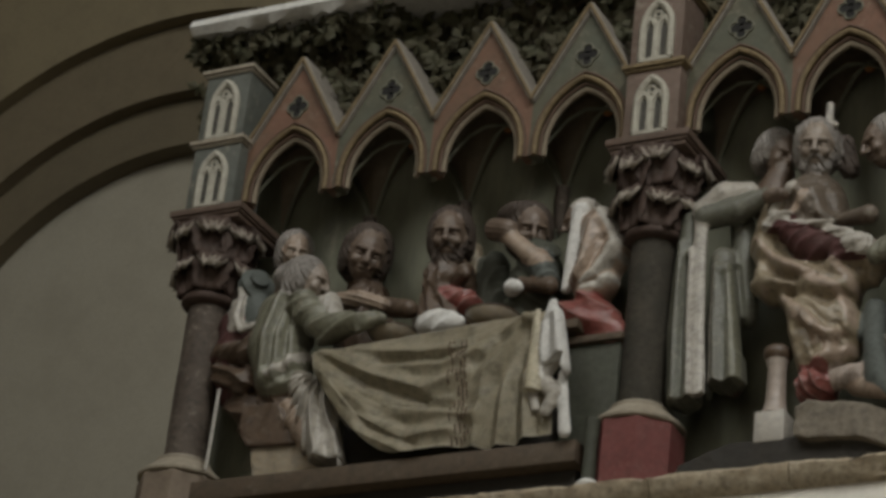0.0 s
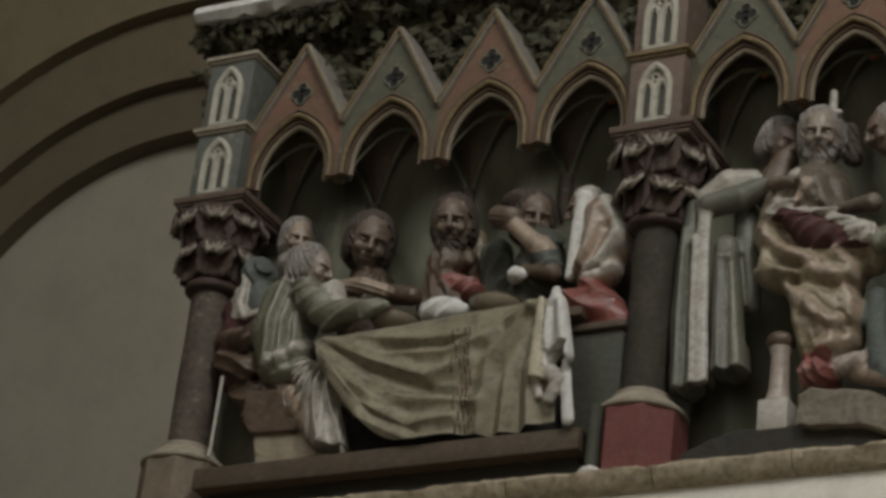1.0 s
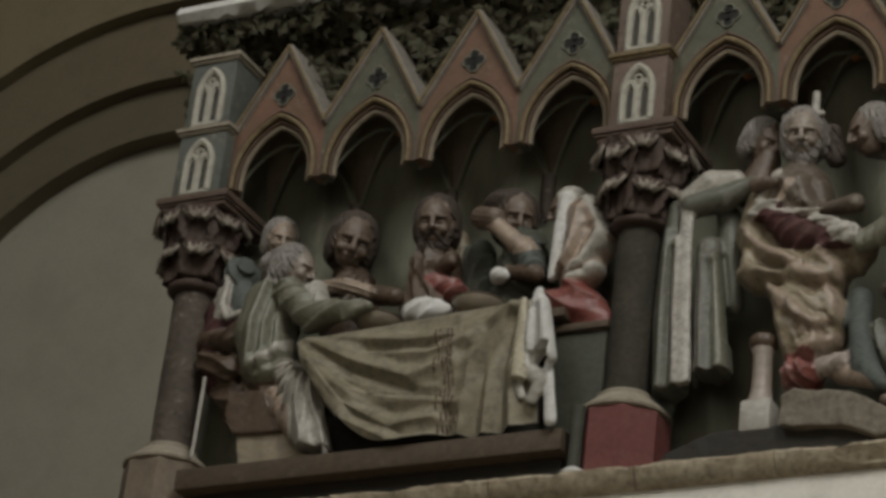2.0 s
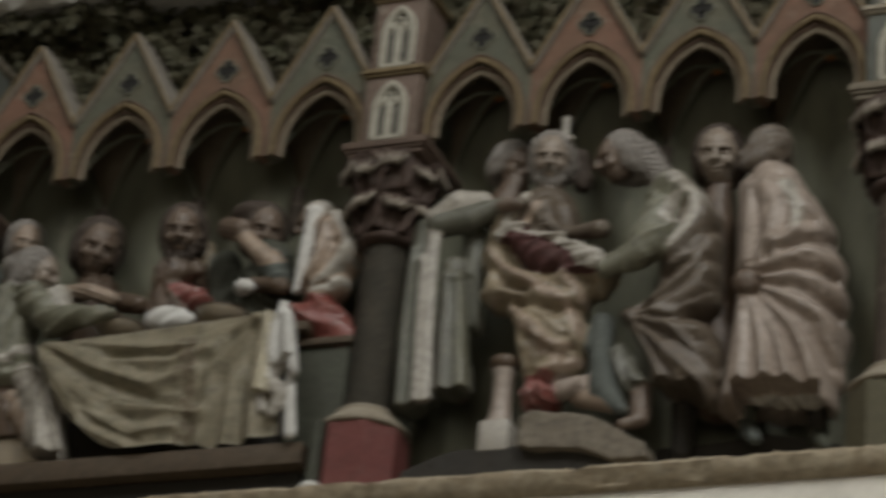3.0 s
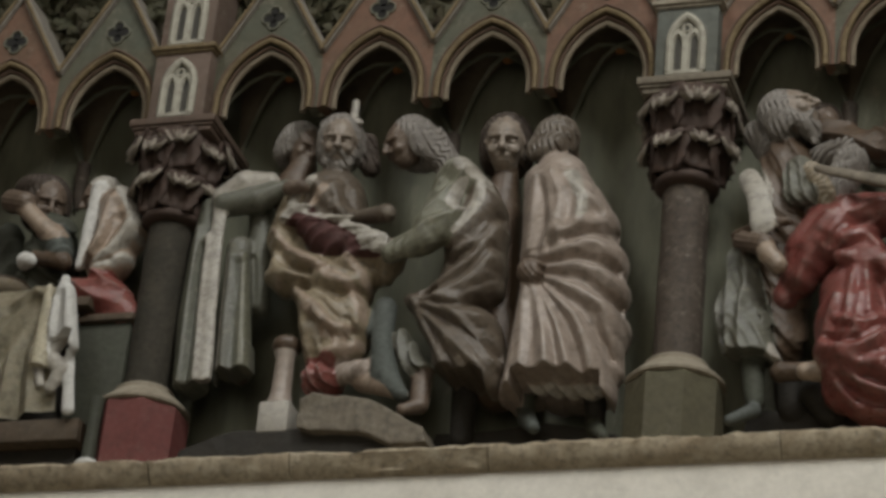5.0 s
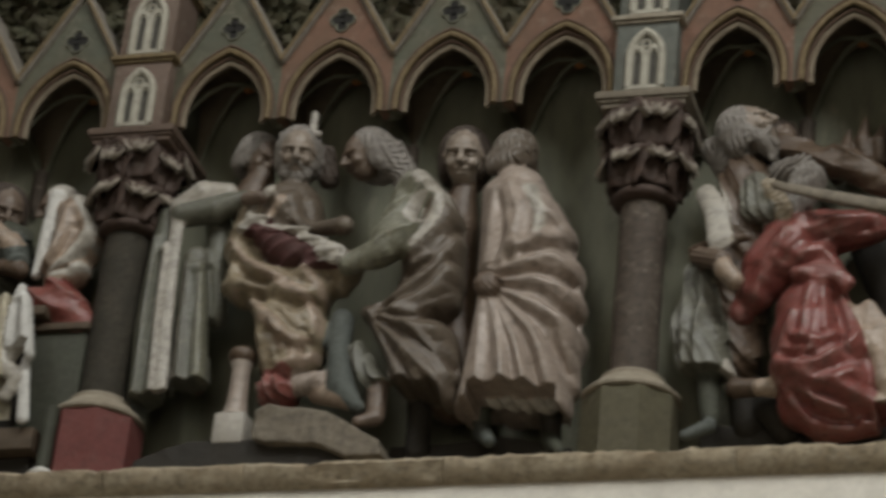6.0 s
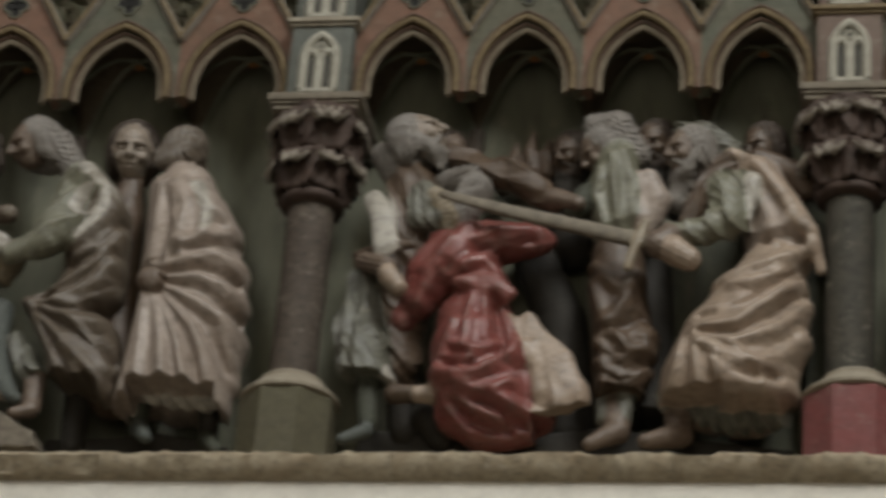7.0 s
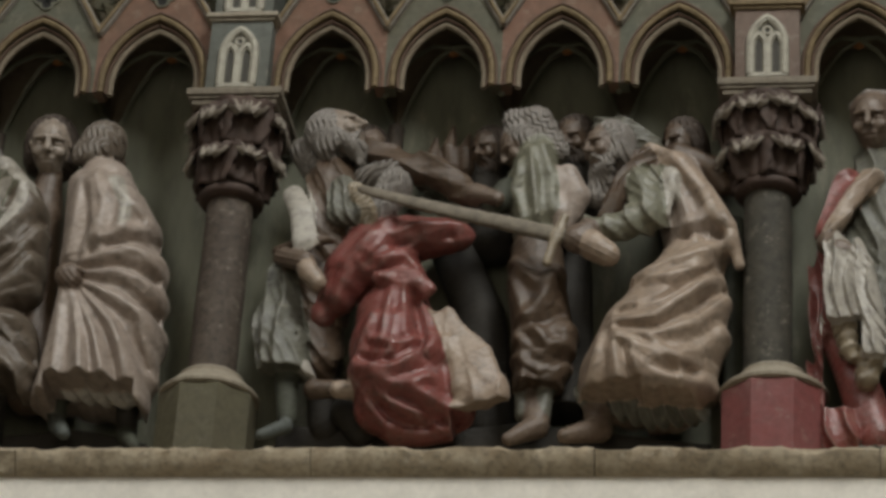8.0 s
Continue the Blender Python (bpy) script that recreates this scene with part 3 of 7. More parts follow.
def column(x, pedestal, shaft, label, sides=8, pale=False, foot=1.0, slip=0.0):
    c = thing("column", (x, 0, LEDGE), label, "column", "columns of the screen")
    bm = lathe(bmesh.new(), [(0.121 * foot, 0), (0.124 * foot, 0.01), (0.124 * foot, 0.196), (0.121 * foot, 0.203)], sides, (slip, 0, 0), turn=math.pi / 8)
    part("pedestal", bm, M[pedestal], c, "faceted painted pedestal", smooth=False)
    bm = lathe(bmesh.new(), [(0.118 * foot, 0.203), (0.124 * foot, 0.207), (0.125 * foot, 0.214), (0.119 * foot, 0.221), (0.1, 0.238), (0.088, 0.25), (0.08, 0.256), (0.08, 0.266), (0.072, 0.272)], 48, (slip, 0, 0), wobble=0.0015)
    part("base_ring", bm, M["base_ring"], c, "pale worn moulded base ring")
    bm = lathe(bmesh.new(), [(0.06, 0.268)] + [(0.06 + 0.0016 * noise.noise((x, 0, k * 3.1)), 0.28 + k * 0.047) for k in range(11)] + [(0.058, 0.77)], 40, wobble=0.002)
    part("shaft", bm, M[shaft], c)
    bm = lathe(bmesh.new(), [(0.064, 0.76), (0.078, 0.765), (0.084, 0.772), (0.084, 0.782), (0.078, 0.79), (0.066, 0.796)], 40)
    part("astragal", bm, M["capital"], c)
    bm = lathe(bmesh.new(), [(0.066, 0.79), (0.076, 0.83), (0.088, 0.9), (0.1, 0.97), (0.108, 1.025)], 32)
    part("bell", bm, M["capital"], c)
    for tier, (me, r, z, n, off, s) in enumerate(((LEAF_LOW, 0.074, 0.79, 7, 0.5, 1.0), (LEAF_HIGH, 0.088, 0.9, 8, 0.5, 1.0))):
        for k in range(n):
            a = 2 * math.pi * (k + off) / n
            out = 1.08 if tier and k % 2 == 0 else 1.0
            shared("leaf", me, c, pose(r * math.sin(a), -r * math.cos(a), z + rng.uniform(-0.008, 0.008), rng.uniform(-5, 8), rng.uniform(-10, 10), math.degrees(a) + rng.uniform(-8, 8)) @ Matrix.Scale(s * out * rng.uniform(0.92, 1.05), 4))
    bm = bmesh.new()
    h = 0.125
    for z0, z1, e in ((1.018, 1.032, 0.112), (1.032, 1.04, 0.119), (1.041, 1.062, h)):
        box(bm, -e, e, -e + 0.022, 0.17, z0, z1, 0.004)
    part("abacus", bm, M["abacus_stone" if pale else "capital_wood"], c, "moulded square abacus")
    return c


column(COLS[0], "ped_stone", "shaft", "brown stone column with leafy capital on bare stone pedestal")
column(COLS[1], "ped_dark_red", "shaft_dark", "dark greenish column with leafy capital on red painted pedestal")
column(COLS[2], "ped_green", "shaft", "brown column with dusty leafy capital on olive green pedestal", pale=True)
column(COLS[3], "ped_red", "shaft_green", "grey-green column with leafy capital on red painted pedestal", pale=True, foot=1.06, slip=0.014)
column(COLS[4], "ped_green", "shaft", "brown stone column with leafy capital on green pedestal")

# ---- turrets over the columns ----


def pointed(half, z0, zs, za, n=10):
    """Half-width, foot, spring and apex to a list of (x, z) round a pointed opening, left foot to right foot."""
    h = za - zs
    r = (half * half + h * h) / (2 * half)
    left = []
    top = math.atan2(h, r - half)
    for i in range(n + 1):
        a = top * i / n
        left.append((-half + r - r * math.cos(a), zs + r * math.sin(a)))
    left[-1] = (0.0, za)
    pts = [(-half, z0)] + left
    return pts + [(-px, pz) for px, pz in reversed(pts[:-1])]


def lancet_pair(parent, z0, h, w, y):
    """A pale two-light window: frame with two pointed lights and a round eye over a flat sheet darkened as shade."""
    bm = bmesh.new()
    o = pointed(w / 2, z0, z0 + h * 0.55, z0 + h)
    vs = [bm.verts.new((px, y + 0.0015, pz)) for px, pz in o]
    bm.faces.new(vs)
    win = part("window", bm, M["recess"], parent, "flat sheet behind tracery, coloured dark as shade", smooth=False)
    bm = bmesh.new()
    tube(bm, [(px, y, pz) for px, pz in o], 0.0115, 8)
    tube(bm, [(0, y, z0), (0, y, z0 + h * 0.62)], 0.0105, 8)
    for s in (-1, 1):
        a = pointed(w / 4 - 0.003, z0, z0 + h * 0.5, z0 + h * 0.72, 6)
        tube(bm, [(px + s * w / 4, y, pz) for px, pz in a], 0.0095, 6)
    tube(bm, [(0.011 * math.cos(t), y, z0 + h * 0.78 + 0.011 * math.sin(t)) for t in (k * math.pi / 5 for k in range(11))], 0.0045, 6)
    box(bm, -w / 2 - 0.006, w / 2 + 0.006, y - 0.008, y + 0.006, z0 - 0.008, z0 + 0.003)
    part("tracery", bm, M["tracery"], win, "pale stone tracery")
    return win


def turret(x, colour, label):
    t = thing("turret", (x, -0.005, LEDGE + 1.06), label, "turret", "turrets over the columns")
    hw, d = 0.082, 0.05
    z = 0.0
    for level, h in enumerate((0.235, 0.25)):
        bm = box(bmesh.new(), -hw, hw, -0.085, d, z, z + h - 0.02, 0.004)
        st = part("storey", bm, M[colour], t)
        lancet_pair(st, z + 0.012, h - 0.062, 0.086, -0.088)
        bm = bmesh.new()
        box(bm, -hw - 0.006, hw + 0.006, -0.092, d, z + h - 0.022, z + h - 0.014, 0.002)
        box(bm, -hw - 0.014, hw + 0.014, -0.1, d, z + h - 0.013, z + h, 0.003)
        part("string_course", bm, M["base_ring"] if colour == "turret_blue" else M["gold_edge"], t)
        z += h
        hw -= 0.004
    return t


turret(COLS[0], "turret_blue", "grey-blue painted stone turret with paired lancets")
turret(COLS[1], "turret_pink", "faded pink painted stone turret with paired lancets")
turret(COLS[2], "turret_blue", "grey-blue painted stone turret with pale lancets")
turret(COLS[3], "turret_pink", "mauve painted stone turret with pale lancets")
turret(COLS[4], "turret_blue", "grey-blue painted stone turret with paired lancets")

# ---- gabled canopies ----


def canopy(xa, xb, first):
    """Four gabled arches between two turrets, with small vaults behind."""
    c = thing("canopy", (xa, 0, 0), "row of four painted gables with pointed arches", "canopy", "canopies over the bays")
    left, right = 0.076, xb - xa - 0.076
    step = (right - left) / 4
    hw = step / 2
    a = hw - 0.026
    for k in range(4):
        cx = left + step * (k + 0.5)
        tone = ("pink", "green")[(k + first) % 2]
        inner = pointed(a, SPRING, SPRING + 0.03, APEX, 12)
        n = len(inner)
        outer = []
        for i, (px, pz) in enumerate(inner):
            s = i / (n - 1)
            u = 1 - abs(2 * s - 1)
            sgn = -1 if s < 0.5 else 1
            if u < 0.4:
                outer.append((sgn * hw, SPRING + (VALLEY - SPRING) * u / 0.4))
            else:
                v = (u - 0.4) / 0.6
                outer.append((sgn * hw * (1 - v), VALLEY + (TIP - VALLEY) * v))
        bm = bmesh.new()
        fr = [[bm.verts.new((cx + px, y, pz)) for px, pz in o] for y in (GABLE, GABLE + 0.05) for o in (inner, outer)]
        for p, q in ((fr[0], fr[1]), (fr[3], fr[2]), (fr[2], fr[0]), (fr[1], fr[3])):
            for i in range(n - 1):
                bm.faces.new((p[i], p[i + 1], q[i + 1], q[i]))
        for i in (0, n - 1):
            bm.faces.new([r[i] for r in (fr[0], fr[1], fr[3], fr[2])])
        g = part("gable", bm, M[tone], c, "%s painted gable" % ("salmon pink" if tone == "pink" else "grey-green"), smooth=False)
        # roll mouldings round the arch, gold, innermost pale; dark brown rolls put in hollows' shade
        for grow, y, r, m in ((0.015, -0.003, 0.0045, "roof_brown"), (0.003, -0.005, 0.0085, "gold_edge"), (-0.009, 0.004, 0.0045, "roof_brown"), (-0.018, 0.014, 0.0085, "roll_pale")):
            bm = bmesh.new()
            o = pointed(a + grow, SPRING - 0.004, SPRING + 0.03, APEX + grow * 1.5, 14)
            tube(bm, [(cx + px, GABLE + y, pz) for px, pz in o], r, 8)
            part("moulding", bm, M[m], g)
        # raking copings with the little roof behind
        for sgn in (-1, 1):
            bm = bmesh.new()
            foot, tip = Vector((cx + sgn * hw, GABLE, VALLEY - 0.01)), Vector((cx - sgn * 0.004, GABLE, TIP + 0.012))
            d = (tip - foot).normalized()
            up = Vector((-d.z, 0, d.x))
            if up.z < 0:
                up = -up
            ring = []
            for p in (foot, tip):
                ring.append([bm.verts.new(p + up * u + Vector((0, y, 0))) for u, y in ((-0.006, -0.012), (0.01, -0.016), (0.014, -0.008), (0.014, 0.145), (-0.004, 0.145), (-0.008, 0.0))])
            for i in range(6):
                bm.faces.new((ring[0][i], ring[0][(i + 1) % 6], ring[1][(i + 1) % 6], ring[1][i]))
            bm.faces.new(ring[0])
            bm.faces.new(ring[1][::-1])
            part("coping", bm, M["roof_pale"], g, "stone slope of the gable's roof, coloured pale as if lit", smooth=False)
            bm = tube(bmesh.new(), [foot + up * 0.004 + Vector((0, -0.015, 0)), tip + up * 0.004 + Vector((0, -0.015, 0))], 0.0055, 8)
            part("edge_roll", bm, M["gold_edge"], g)
        # quatrefoil in a thin pale rim: flat sheet, the opening's shade as near-black
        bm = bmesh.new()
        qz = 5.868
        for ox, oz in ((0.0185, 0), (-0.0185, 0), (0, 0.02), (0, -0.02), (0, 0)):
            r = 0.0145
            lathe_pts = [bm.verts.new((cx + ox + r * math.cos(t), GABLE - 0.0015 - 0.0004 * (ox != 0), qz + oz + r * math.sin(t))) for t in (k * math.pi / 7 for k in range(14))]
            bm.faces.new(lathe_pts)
        q = part("quatrefoil", bm, M["opening_shade"], g, "flat near-black quatrefoil, its colour the shade of an opening", smooth=False)
        bm = bmesh.new()
        for t0, ox, oz in ((0, 0.0185, 0), (2, -0.0185, 0), (1, 0, 0.02), (3, 0, -0.02)):
            tube(bm, [(cx + ox + 0.0172 * math.cos(t), GABLE - 0.003, qz + oz + 0.0172 * math.sin(t)) for t in (t0 * math.pi / 2 - 1.9 + k * 3.8 / 8 for k in range(9))], 0.0032, 5)
        part("rim", bm, M["rim_pale"], q)
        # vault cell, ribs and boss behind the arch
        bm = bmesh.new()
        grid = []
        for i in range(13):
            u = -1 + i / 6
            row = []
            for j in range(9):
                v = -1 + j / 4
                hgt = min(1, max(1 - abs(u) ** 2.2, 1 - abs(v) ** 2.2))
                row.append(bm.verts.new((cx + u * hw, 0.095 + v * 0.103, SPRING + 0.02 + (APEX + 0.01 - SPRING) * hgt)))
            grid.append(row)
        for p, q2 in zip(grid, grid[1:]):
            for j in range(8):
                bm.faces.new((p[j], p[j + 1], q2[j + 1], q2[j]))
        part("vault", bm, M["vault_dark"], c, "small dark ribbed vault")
        bm = bmesh.new()
        for s1 in (-1, 1):
            for s2 in (-1, 1):
                tube(bm, [(cx + s1 * hw * u, 0.095 + s2 * 0.103 * u, SPRING - 0.02 + (APEX - 0.005 - SPRING) * (1 - u ** 2.2) + 0.012) for u in (1, 0.9, 0.75, 0.55, 0.3, 0.0)], 0.006, 6)
        part("rib", bm, M["back_green"], c, "thin green vault ribs")
        bm = bmesh.new()
        bmesh.ops.create_icosphere(bm, subdivisions=2, radius=0.017, matrix=Matrix.Translation((cx, 0.115, APEX - 0.012)))
        for v in bm.verts:
            v.co += Vector((v.co.x - cx, v.co.y - 0.115, 0)) * 0.25 * math.sin(5 * math.atan2(v.co.y - 0.115, v.co.x - cx))
        part("boss", bm, M["boss"], c, "gilt and red rosette boss")
    # slender corbels on the back wall under the vault springings
    for k in range(1, 4):
        cx = left + step * k
        bm = lathe(bmesh.new(), [(0.004, SPRING - 0.13), (0.02, SPRING - 0.09), (0.022, SPRING + 0.02)], 8, at=(cx, BACK - 0.012, 0))
        part("corbel", bm, M["shaft"], c)
    return c


for i in range(4):
    canopy(COLS[i], COLS[i + 1], (0, 1, 0, 1)[i])

# ---- foliage frieze behind the gables, and the crest over it ----
bm = box(bmesh.new(), X0 + 0.05, X1, 0.12, BACK + 0.2, 5.84, 6.33)
tagged(mesh_object("frieze_wall", bm, M["foliage_bg"]), "dark olive stone ground of the leaf frieze", "wall", kind="structure")


def scatter_leaves(name, count, xr, yr, zr, size, material, label, seed):
    r = random.Random(seed)
    verts, faces = [], []
    outline = [(0, 0), (0.38, 0.05), (0.14, 0.3), (0.52, 0.42), (0.14, 0.58), (0.3, 0.86), (0.0, 1.15)]
    outline = outline + [(-u, v) for u, v in outline[-2:0:-1]]
    for _ in range(count):
        s = r.uniform(*size)
        m = pose(r.uniform(*xr), r.uniform(*yr), r.uniform(*zr), r.uniform(-70, 30), r.uniform(-180, 180), r.uniform(-50, 50)) @ Matrix.Scale(s, 4)
        b = len(verts)
        verts.append(m @ Vector((0, -0.18, 0.5)))
        for u, v in outline:
            verts.append(m @ Vector((u, 0.25 * abs(u) + 0.35 * (v - 0.5) ** 2, v)))
        k = len(outline)
        faces += [(b, b + 1 + i, b + 1 + (i + 1) % k) for i in range(k)]
    me = bpy.data.meshes.new(name)
    me.from_pydata(verts, [], faces)
    me.materials.append(material)
    return tagged(new(name, me), label, "foliage", kind="stuff")


scatter_leaves("carved_foliage", 4600, (X0 + 0.02, X1), (0.04, 0.13), (5.9, 6.25), (0.03, 0.075), M["foliage"], "dense carved dark green leaves behind the gables", 7)
scatter_leaves("crest_foliage", 260, (X0 - 0.01, -2.3), (-0.03, 0.06), (6.15, 6.225), (0.035, 0.07), M["foliage"], "carved leaves under the whitened crest", 9)
crest = thing("crest", (0, 0, 0), "whitened stone crest along the top of the screen", "cornice", kind="structure")
bm = bmesh.new()
n = 260
rows = []
for i in range(n + 1):
    px = X0 + 0.01 + (X1 - X0) * i / n
    drip = 0.028 * max(0, noise.noise((px * 34, 2, 0)) + 0.1) + 0.01 * noise.noise((px * 90, 5, 0))
    rows.append([bm.verts.new(v) for v in ((px, -0.05 + 0.01 * noise.noise((px * 20, 0, 0)), 6.205 - drip), (px, -0.07, 6.222), (px, -0.06, 6.25), (px, 0.0, 6.27), (px, BACK + 0.2, 6.27), (px, BACK + 0.2, 6.2), (px, -0.02, 6.205))])
for r0, r1 in zip(rows, rows[1:]):
    for k in range(7):
        bm.faces.new((r0[k], r0[(k + 1) % 7], r1[(k + 1) % 7], r1[k]))
bm.faces.new(rows[0])
bm.faces.new(rows[-1][::-1])
part("cornice", bm, M["crest"], crest)

# the scene of four men round a crowned elder

s = Statue("cloaked_statue", "painted stone man in long grey-green cloak with pale border", "statue", "carved figures")
s.cap((-1.018, -0.090, 5.284), (-0.983, -0.100, 5.286), 0.0182, 0.0140, "flesh")
s.cap((-1.155, 0.040, 4.868), (-1.113, 0.020, 4.699), 0.0252, 0.0182, "brown")
s.head((-1.066, 0.060, 5.505), 0.0560, 64, -30, 0, hair='hair_grey', beard=False)
s.cap((-1.050, 0.060, 5.441), (-1.076, 0.050, 5.349), 0.0364, 0.0560, "brown")
s.path([(-1.270, 0.000, 5.291), (-1.277, 0.000, 5.143), (-1.280, 0.000, 4.956), (-1.259, 0.000, 4.754)], (0.0336, 0.0393, 0.0418, 0.0472), "moss", flat=1.1)
s.path([(-1.136, 0.020, 5.274), (-1.125, 0.020, 5.160), (-1.108, 0.020, 4.989)], (0.0334, 0.0332, 0.0298), "moss")
s.path([(-1.171, -0.010, 5.156), (-1.158, -0.010, 5.010), (-1.147, -0.010, 4.875), (-1.137, -0.010, 4.759)], (0.0361, 0.0417, 0.0458, 0.0498), "grey_green")
s.path([(-1.223, -0.030, 5.305), (-1.167, -0.030, 5.336), (-1.103, -0.030, 5.343)], (0.0365, 0.0456, 0.0303), "pale")
s.path([(-1.225, -0.050, 5.303), (-1.226, -0.050, 5.146), (-1.217, -0.050, 4.942), (-1.203, -0.050, 4.727)], (0.0182, 0.0210, 0.0222, 0.0248), "pale", flat=0.6)
s.path([(-1.215, -0.040, 5.276), (-1.124, -0.040, 5.286), (-1.048, -0.040, 5.320)], (0.0318, 0.0362, 0.0226), "moss")
s.path([(-1.015, -0.090, 5.290), (-0.973, -0.090, 5.283)], (0.0165, 0.0119), "flesh")
s.crease([(-1.284, -0.039, 5.209), (-1.281, -0.044, 5.085), (-1.279, -0.046, 4.965), (-1.273, -0.049, 4.846), (-1.270, -0.045, 4.733)], (0.0091, 0.0097, 0.0104, 0.0111, 0.0117), 1.7, "moss")
s.crease([(-1.252, -0.034, 5.175), (-1.253, -0.036, 5.071), (-1.254, -0.037, 4.968), (-1.246, -0.043, 4.848), (-1.240, -0.041, 4.733)], (0.0090, 0.0097, 0.0104, 0.0111, 0.0117), 1.7, "moss")
s.crease([(-1.175, -0.048, 5.118), (-1.169, -0.051, 5.027), (-1.164, -0.053, 4.937), (-1.154, -0.057, 4.835), (-1.146, -0.054, 4.738)], (0.0090, 0.0100, 0.0111, 0.0121, 0.0131), 1.7)
s.crease([(-1.143, -0.039, 5.121), (-1.131, -0.039, 5.030), (-1.119, -0.039, 4.941), (-1.108, -0.041, 4.840), (-1.100, -0.038, 4.743)], (0.0090, 0.0104, 0.0118, 0.0132, 0.0146), 1.7, "sage")
s.crease([(-1.162, -0.048, 5.109), (-1.150, -0.050, 5.022), (-1.137, -0.052, 4.936), (-1.127, -0.055, 4.834), (-1.119, -0.051, 4.738)], (0.0090, 0.0089, 0.0089, 0.0088, 0.0087), 1.7, "moss")
s.crease([(-1.152, -0.046, 5.092), (-1.144, -0.050, 5.004), (-1.136, -0.053, 4.919), (-1.128, -0.056, 4.826), (-1.122, -0.052, 4.737)], (0.0090, 0.0100, 0.0111, 0.0121, 0.0131), -1.6)
s.crease([(-1.131, -0.019, 5.122), (-1.119, -0.013, 5.039), (-1.111, 0.001, 4.962), (-1.102, 0.005, 4.872)], (0.0075, 0.0082, 0.0089, 0.0096), -1.6)
s.crease([(-1.261, -0.039, 5.155), (-1.262, -0.041, 5.051), (-1.262, -0.043, 4.949), (-1.255, -0.048, 4.837), (-1.253, -0.045, 4.732)], (0.0075, 0.0086, 0.0097, 0.0107, 0.0117), -1.6)
s.trim((-1.118, -0.050, 4.779), 0.0644, "moss", 0.006, 0)
s.trim((-1.239, -0.050, 4.745), 0.0840, "pale", 0.006, 0)
s.build()

s = Statue("crowned_statue", "bearded crowned stone elder in folded ochre and cream mantle", "statue", "carved figures")
s.head((-0.922, -0.015, 5.462), 0.0630, 17, -25, 0, hair='hair_grey', flesh='face')
s.path([(-0.979, -0.010, 5.533), (-0.920, -0.030, 5.533), (-0.865, -0.030, 5.514)], (0.0084, 0.0084, 0.0084), "pale")
s.cap((-0.908, 0.030, 5.558), (-0.912, 0.040, 5.622), 0.0126, 0.0112, "pale")
s.path([(-0.862, 0.040, 5.493), (-0.851, 0.050, 5.418)], (0.0224, 0.0252), "hair_dark", ("curl", 0.004, 80, 0.02))
s.path([(-0.983, -0.070, 5.203), (-0.887, -0.090, 5.116), (-0.773, -0.100, 5.094)], (0.0252, 0.0504, 0.0308), "maroon", ("along", 0.004, 20, 0.045))
s.path([(-0.984, -0.090, 5.205), (-0.884, -0.120, 5.175), (-0.814, -0.130, 5.135), (-0.760, -0.130, 5.098)], (0.0084, 0.0126, 0.0154, 0.0168), "pale", ("along", 0.004, -10, 0.0375), flat=0.6)
s.path([(-0.829, -0.050, 5.205), (-0.744, -0.070, 5.199)], (0.0180, 0.0260), "umber")
s.path([(-0.732, -0.030, 4.938), (-0.725, -0.050, 4.829), (-0.701, -0.060, 4.726), (-0.642, -0.090, 4.657)], (0.0308, 0.0280, 0.0364, 0.0168), "teal")
s.path([(-0.934, 0.030, 5.308), (-0.926, 0.030, 5.169), (-0.900, 0.030, 5.014)], (0.0847, 0.0899, 0.0860), "umber", flat=1.1)
s.path([(-1.019, -0.010, 5.266), (-1.040, -0.010, 5.172), (-0.982, -0.010, 5.091)], (0.0512, 0.0540, 0.0536), "ochre")
s.path([(-1.022, -0.040, 5.052), (-0.941, -0.040, 5.030), (-0.845, -0.040, 5.015), (-0.764, -0.040, 5.051), (-0.712, -0.040, 5.106)], (0.0445, 0.0708, 0.0734, 0.0440, 0.0250), "ochre")
s.path([(-0.892, -0.030, 4.981), (-0.859, -0.030, 4.896), (-0.859, -0.030, 4.831), (-0.870, -0.030, 4.791)], (0.0764, 0.0904, 0.0755, 0.0580), "ochre")
s.crease([(-0.903, -0.058, 5.298), (-0.889, -0.054, 5.252), (-0.876, -0.050, 5.206), (-0.880, -0.055, 5.177), (-0.885, -0.060, 5.150)], (0.0135, 0.0130, 0.0126, 0.0122, 0.0118), 1.7, "umber")
s.crease([(-0.941, -0.064, 5.298), (-0.916, -0.064, 5.261), (-0.895, -0.059, 5.228), (-0.868, -0.041, 5.223), (-0.848, -0.009, 5.227)], (0.0120, 0.0116, 0.0112, 0.0108, 0.0105), 1.7, "umber")
s.crease([(-0.855, -0.010, 5.296), (-0.848, 0.003, 5.268), (-0.843, 0.018, 5.242)], (0.0120, 0.0120, 0.0120), 1.7, "umber")
s.crease([(-0.919, -0.063, 5.288), (-0.902, -0.061, 5.244), (-0.886, -0.056, 5.203), (-0.889, -0.060, 5.175), (-0.892, -0.063, 5.149)], (0.0090, 0.0089, 0.0089, 0.0089, 0.0089), -1.6)
s.crease([(-0.969, -0.055, 5.314), (-0.993, -0.047, 5.290), (-1.008, -0.060, 5.253), (-1.016, -0.061, 5.223), (-1.024, -0.063, 5.193)], (0.0210, 0.0191, 0.0172, 0.0153, 0.0134), 1.7, "pale")
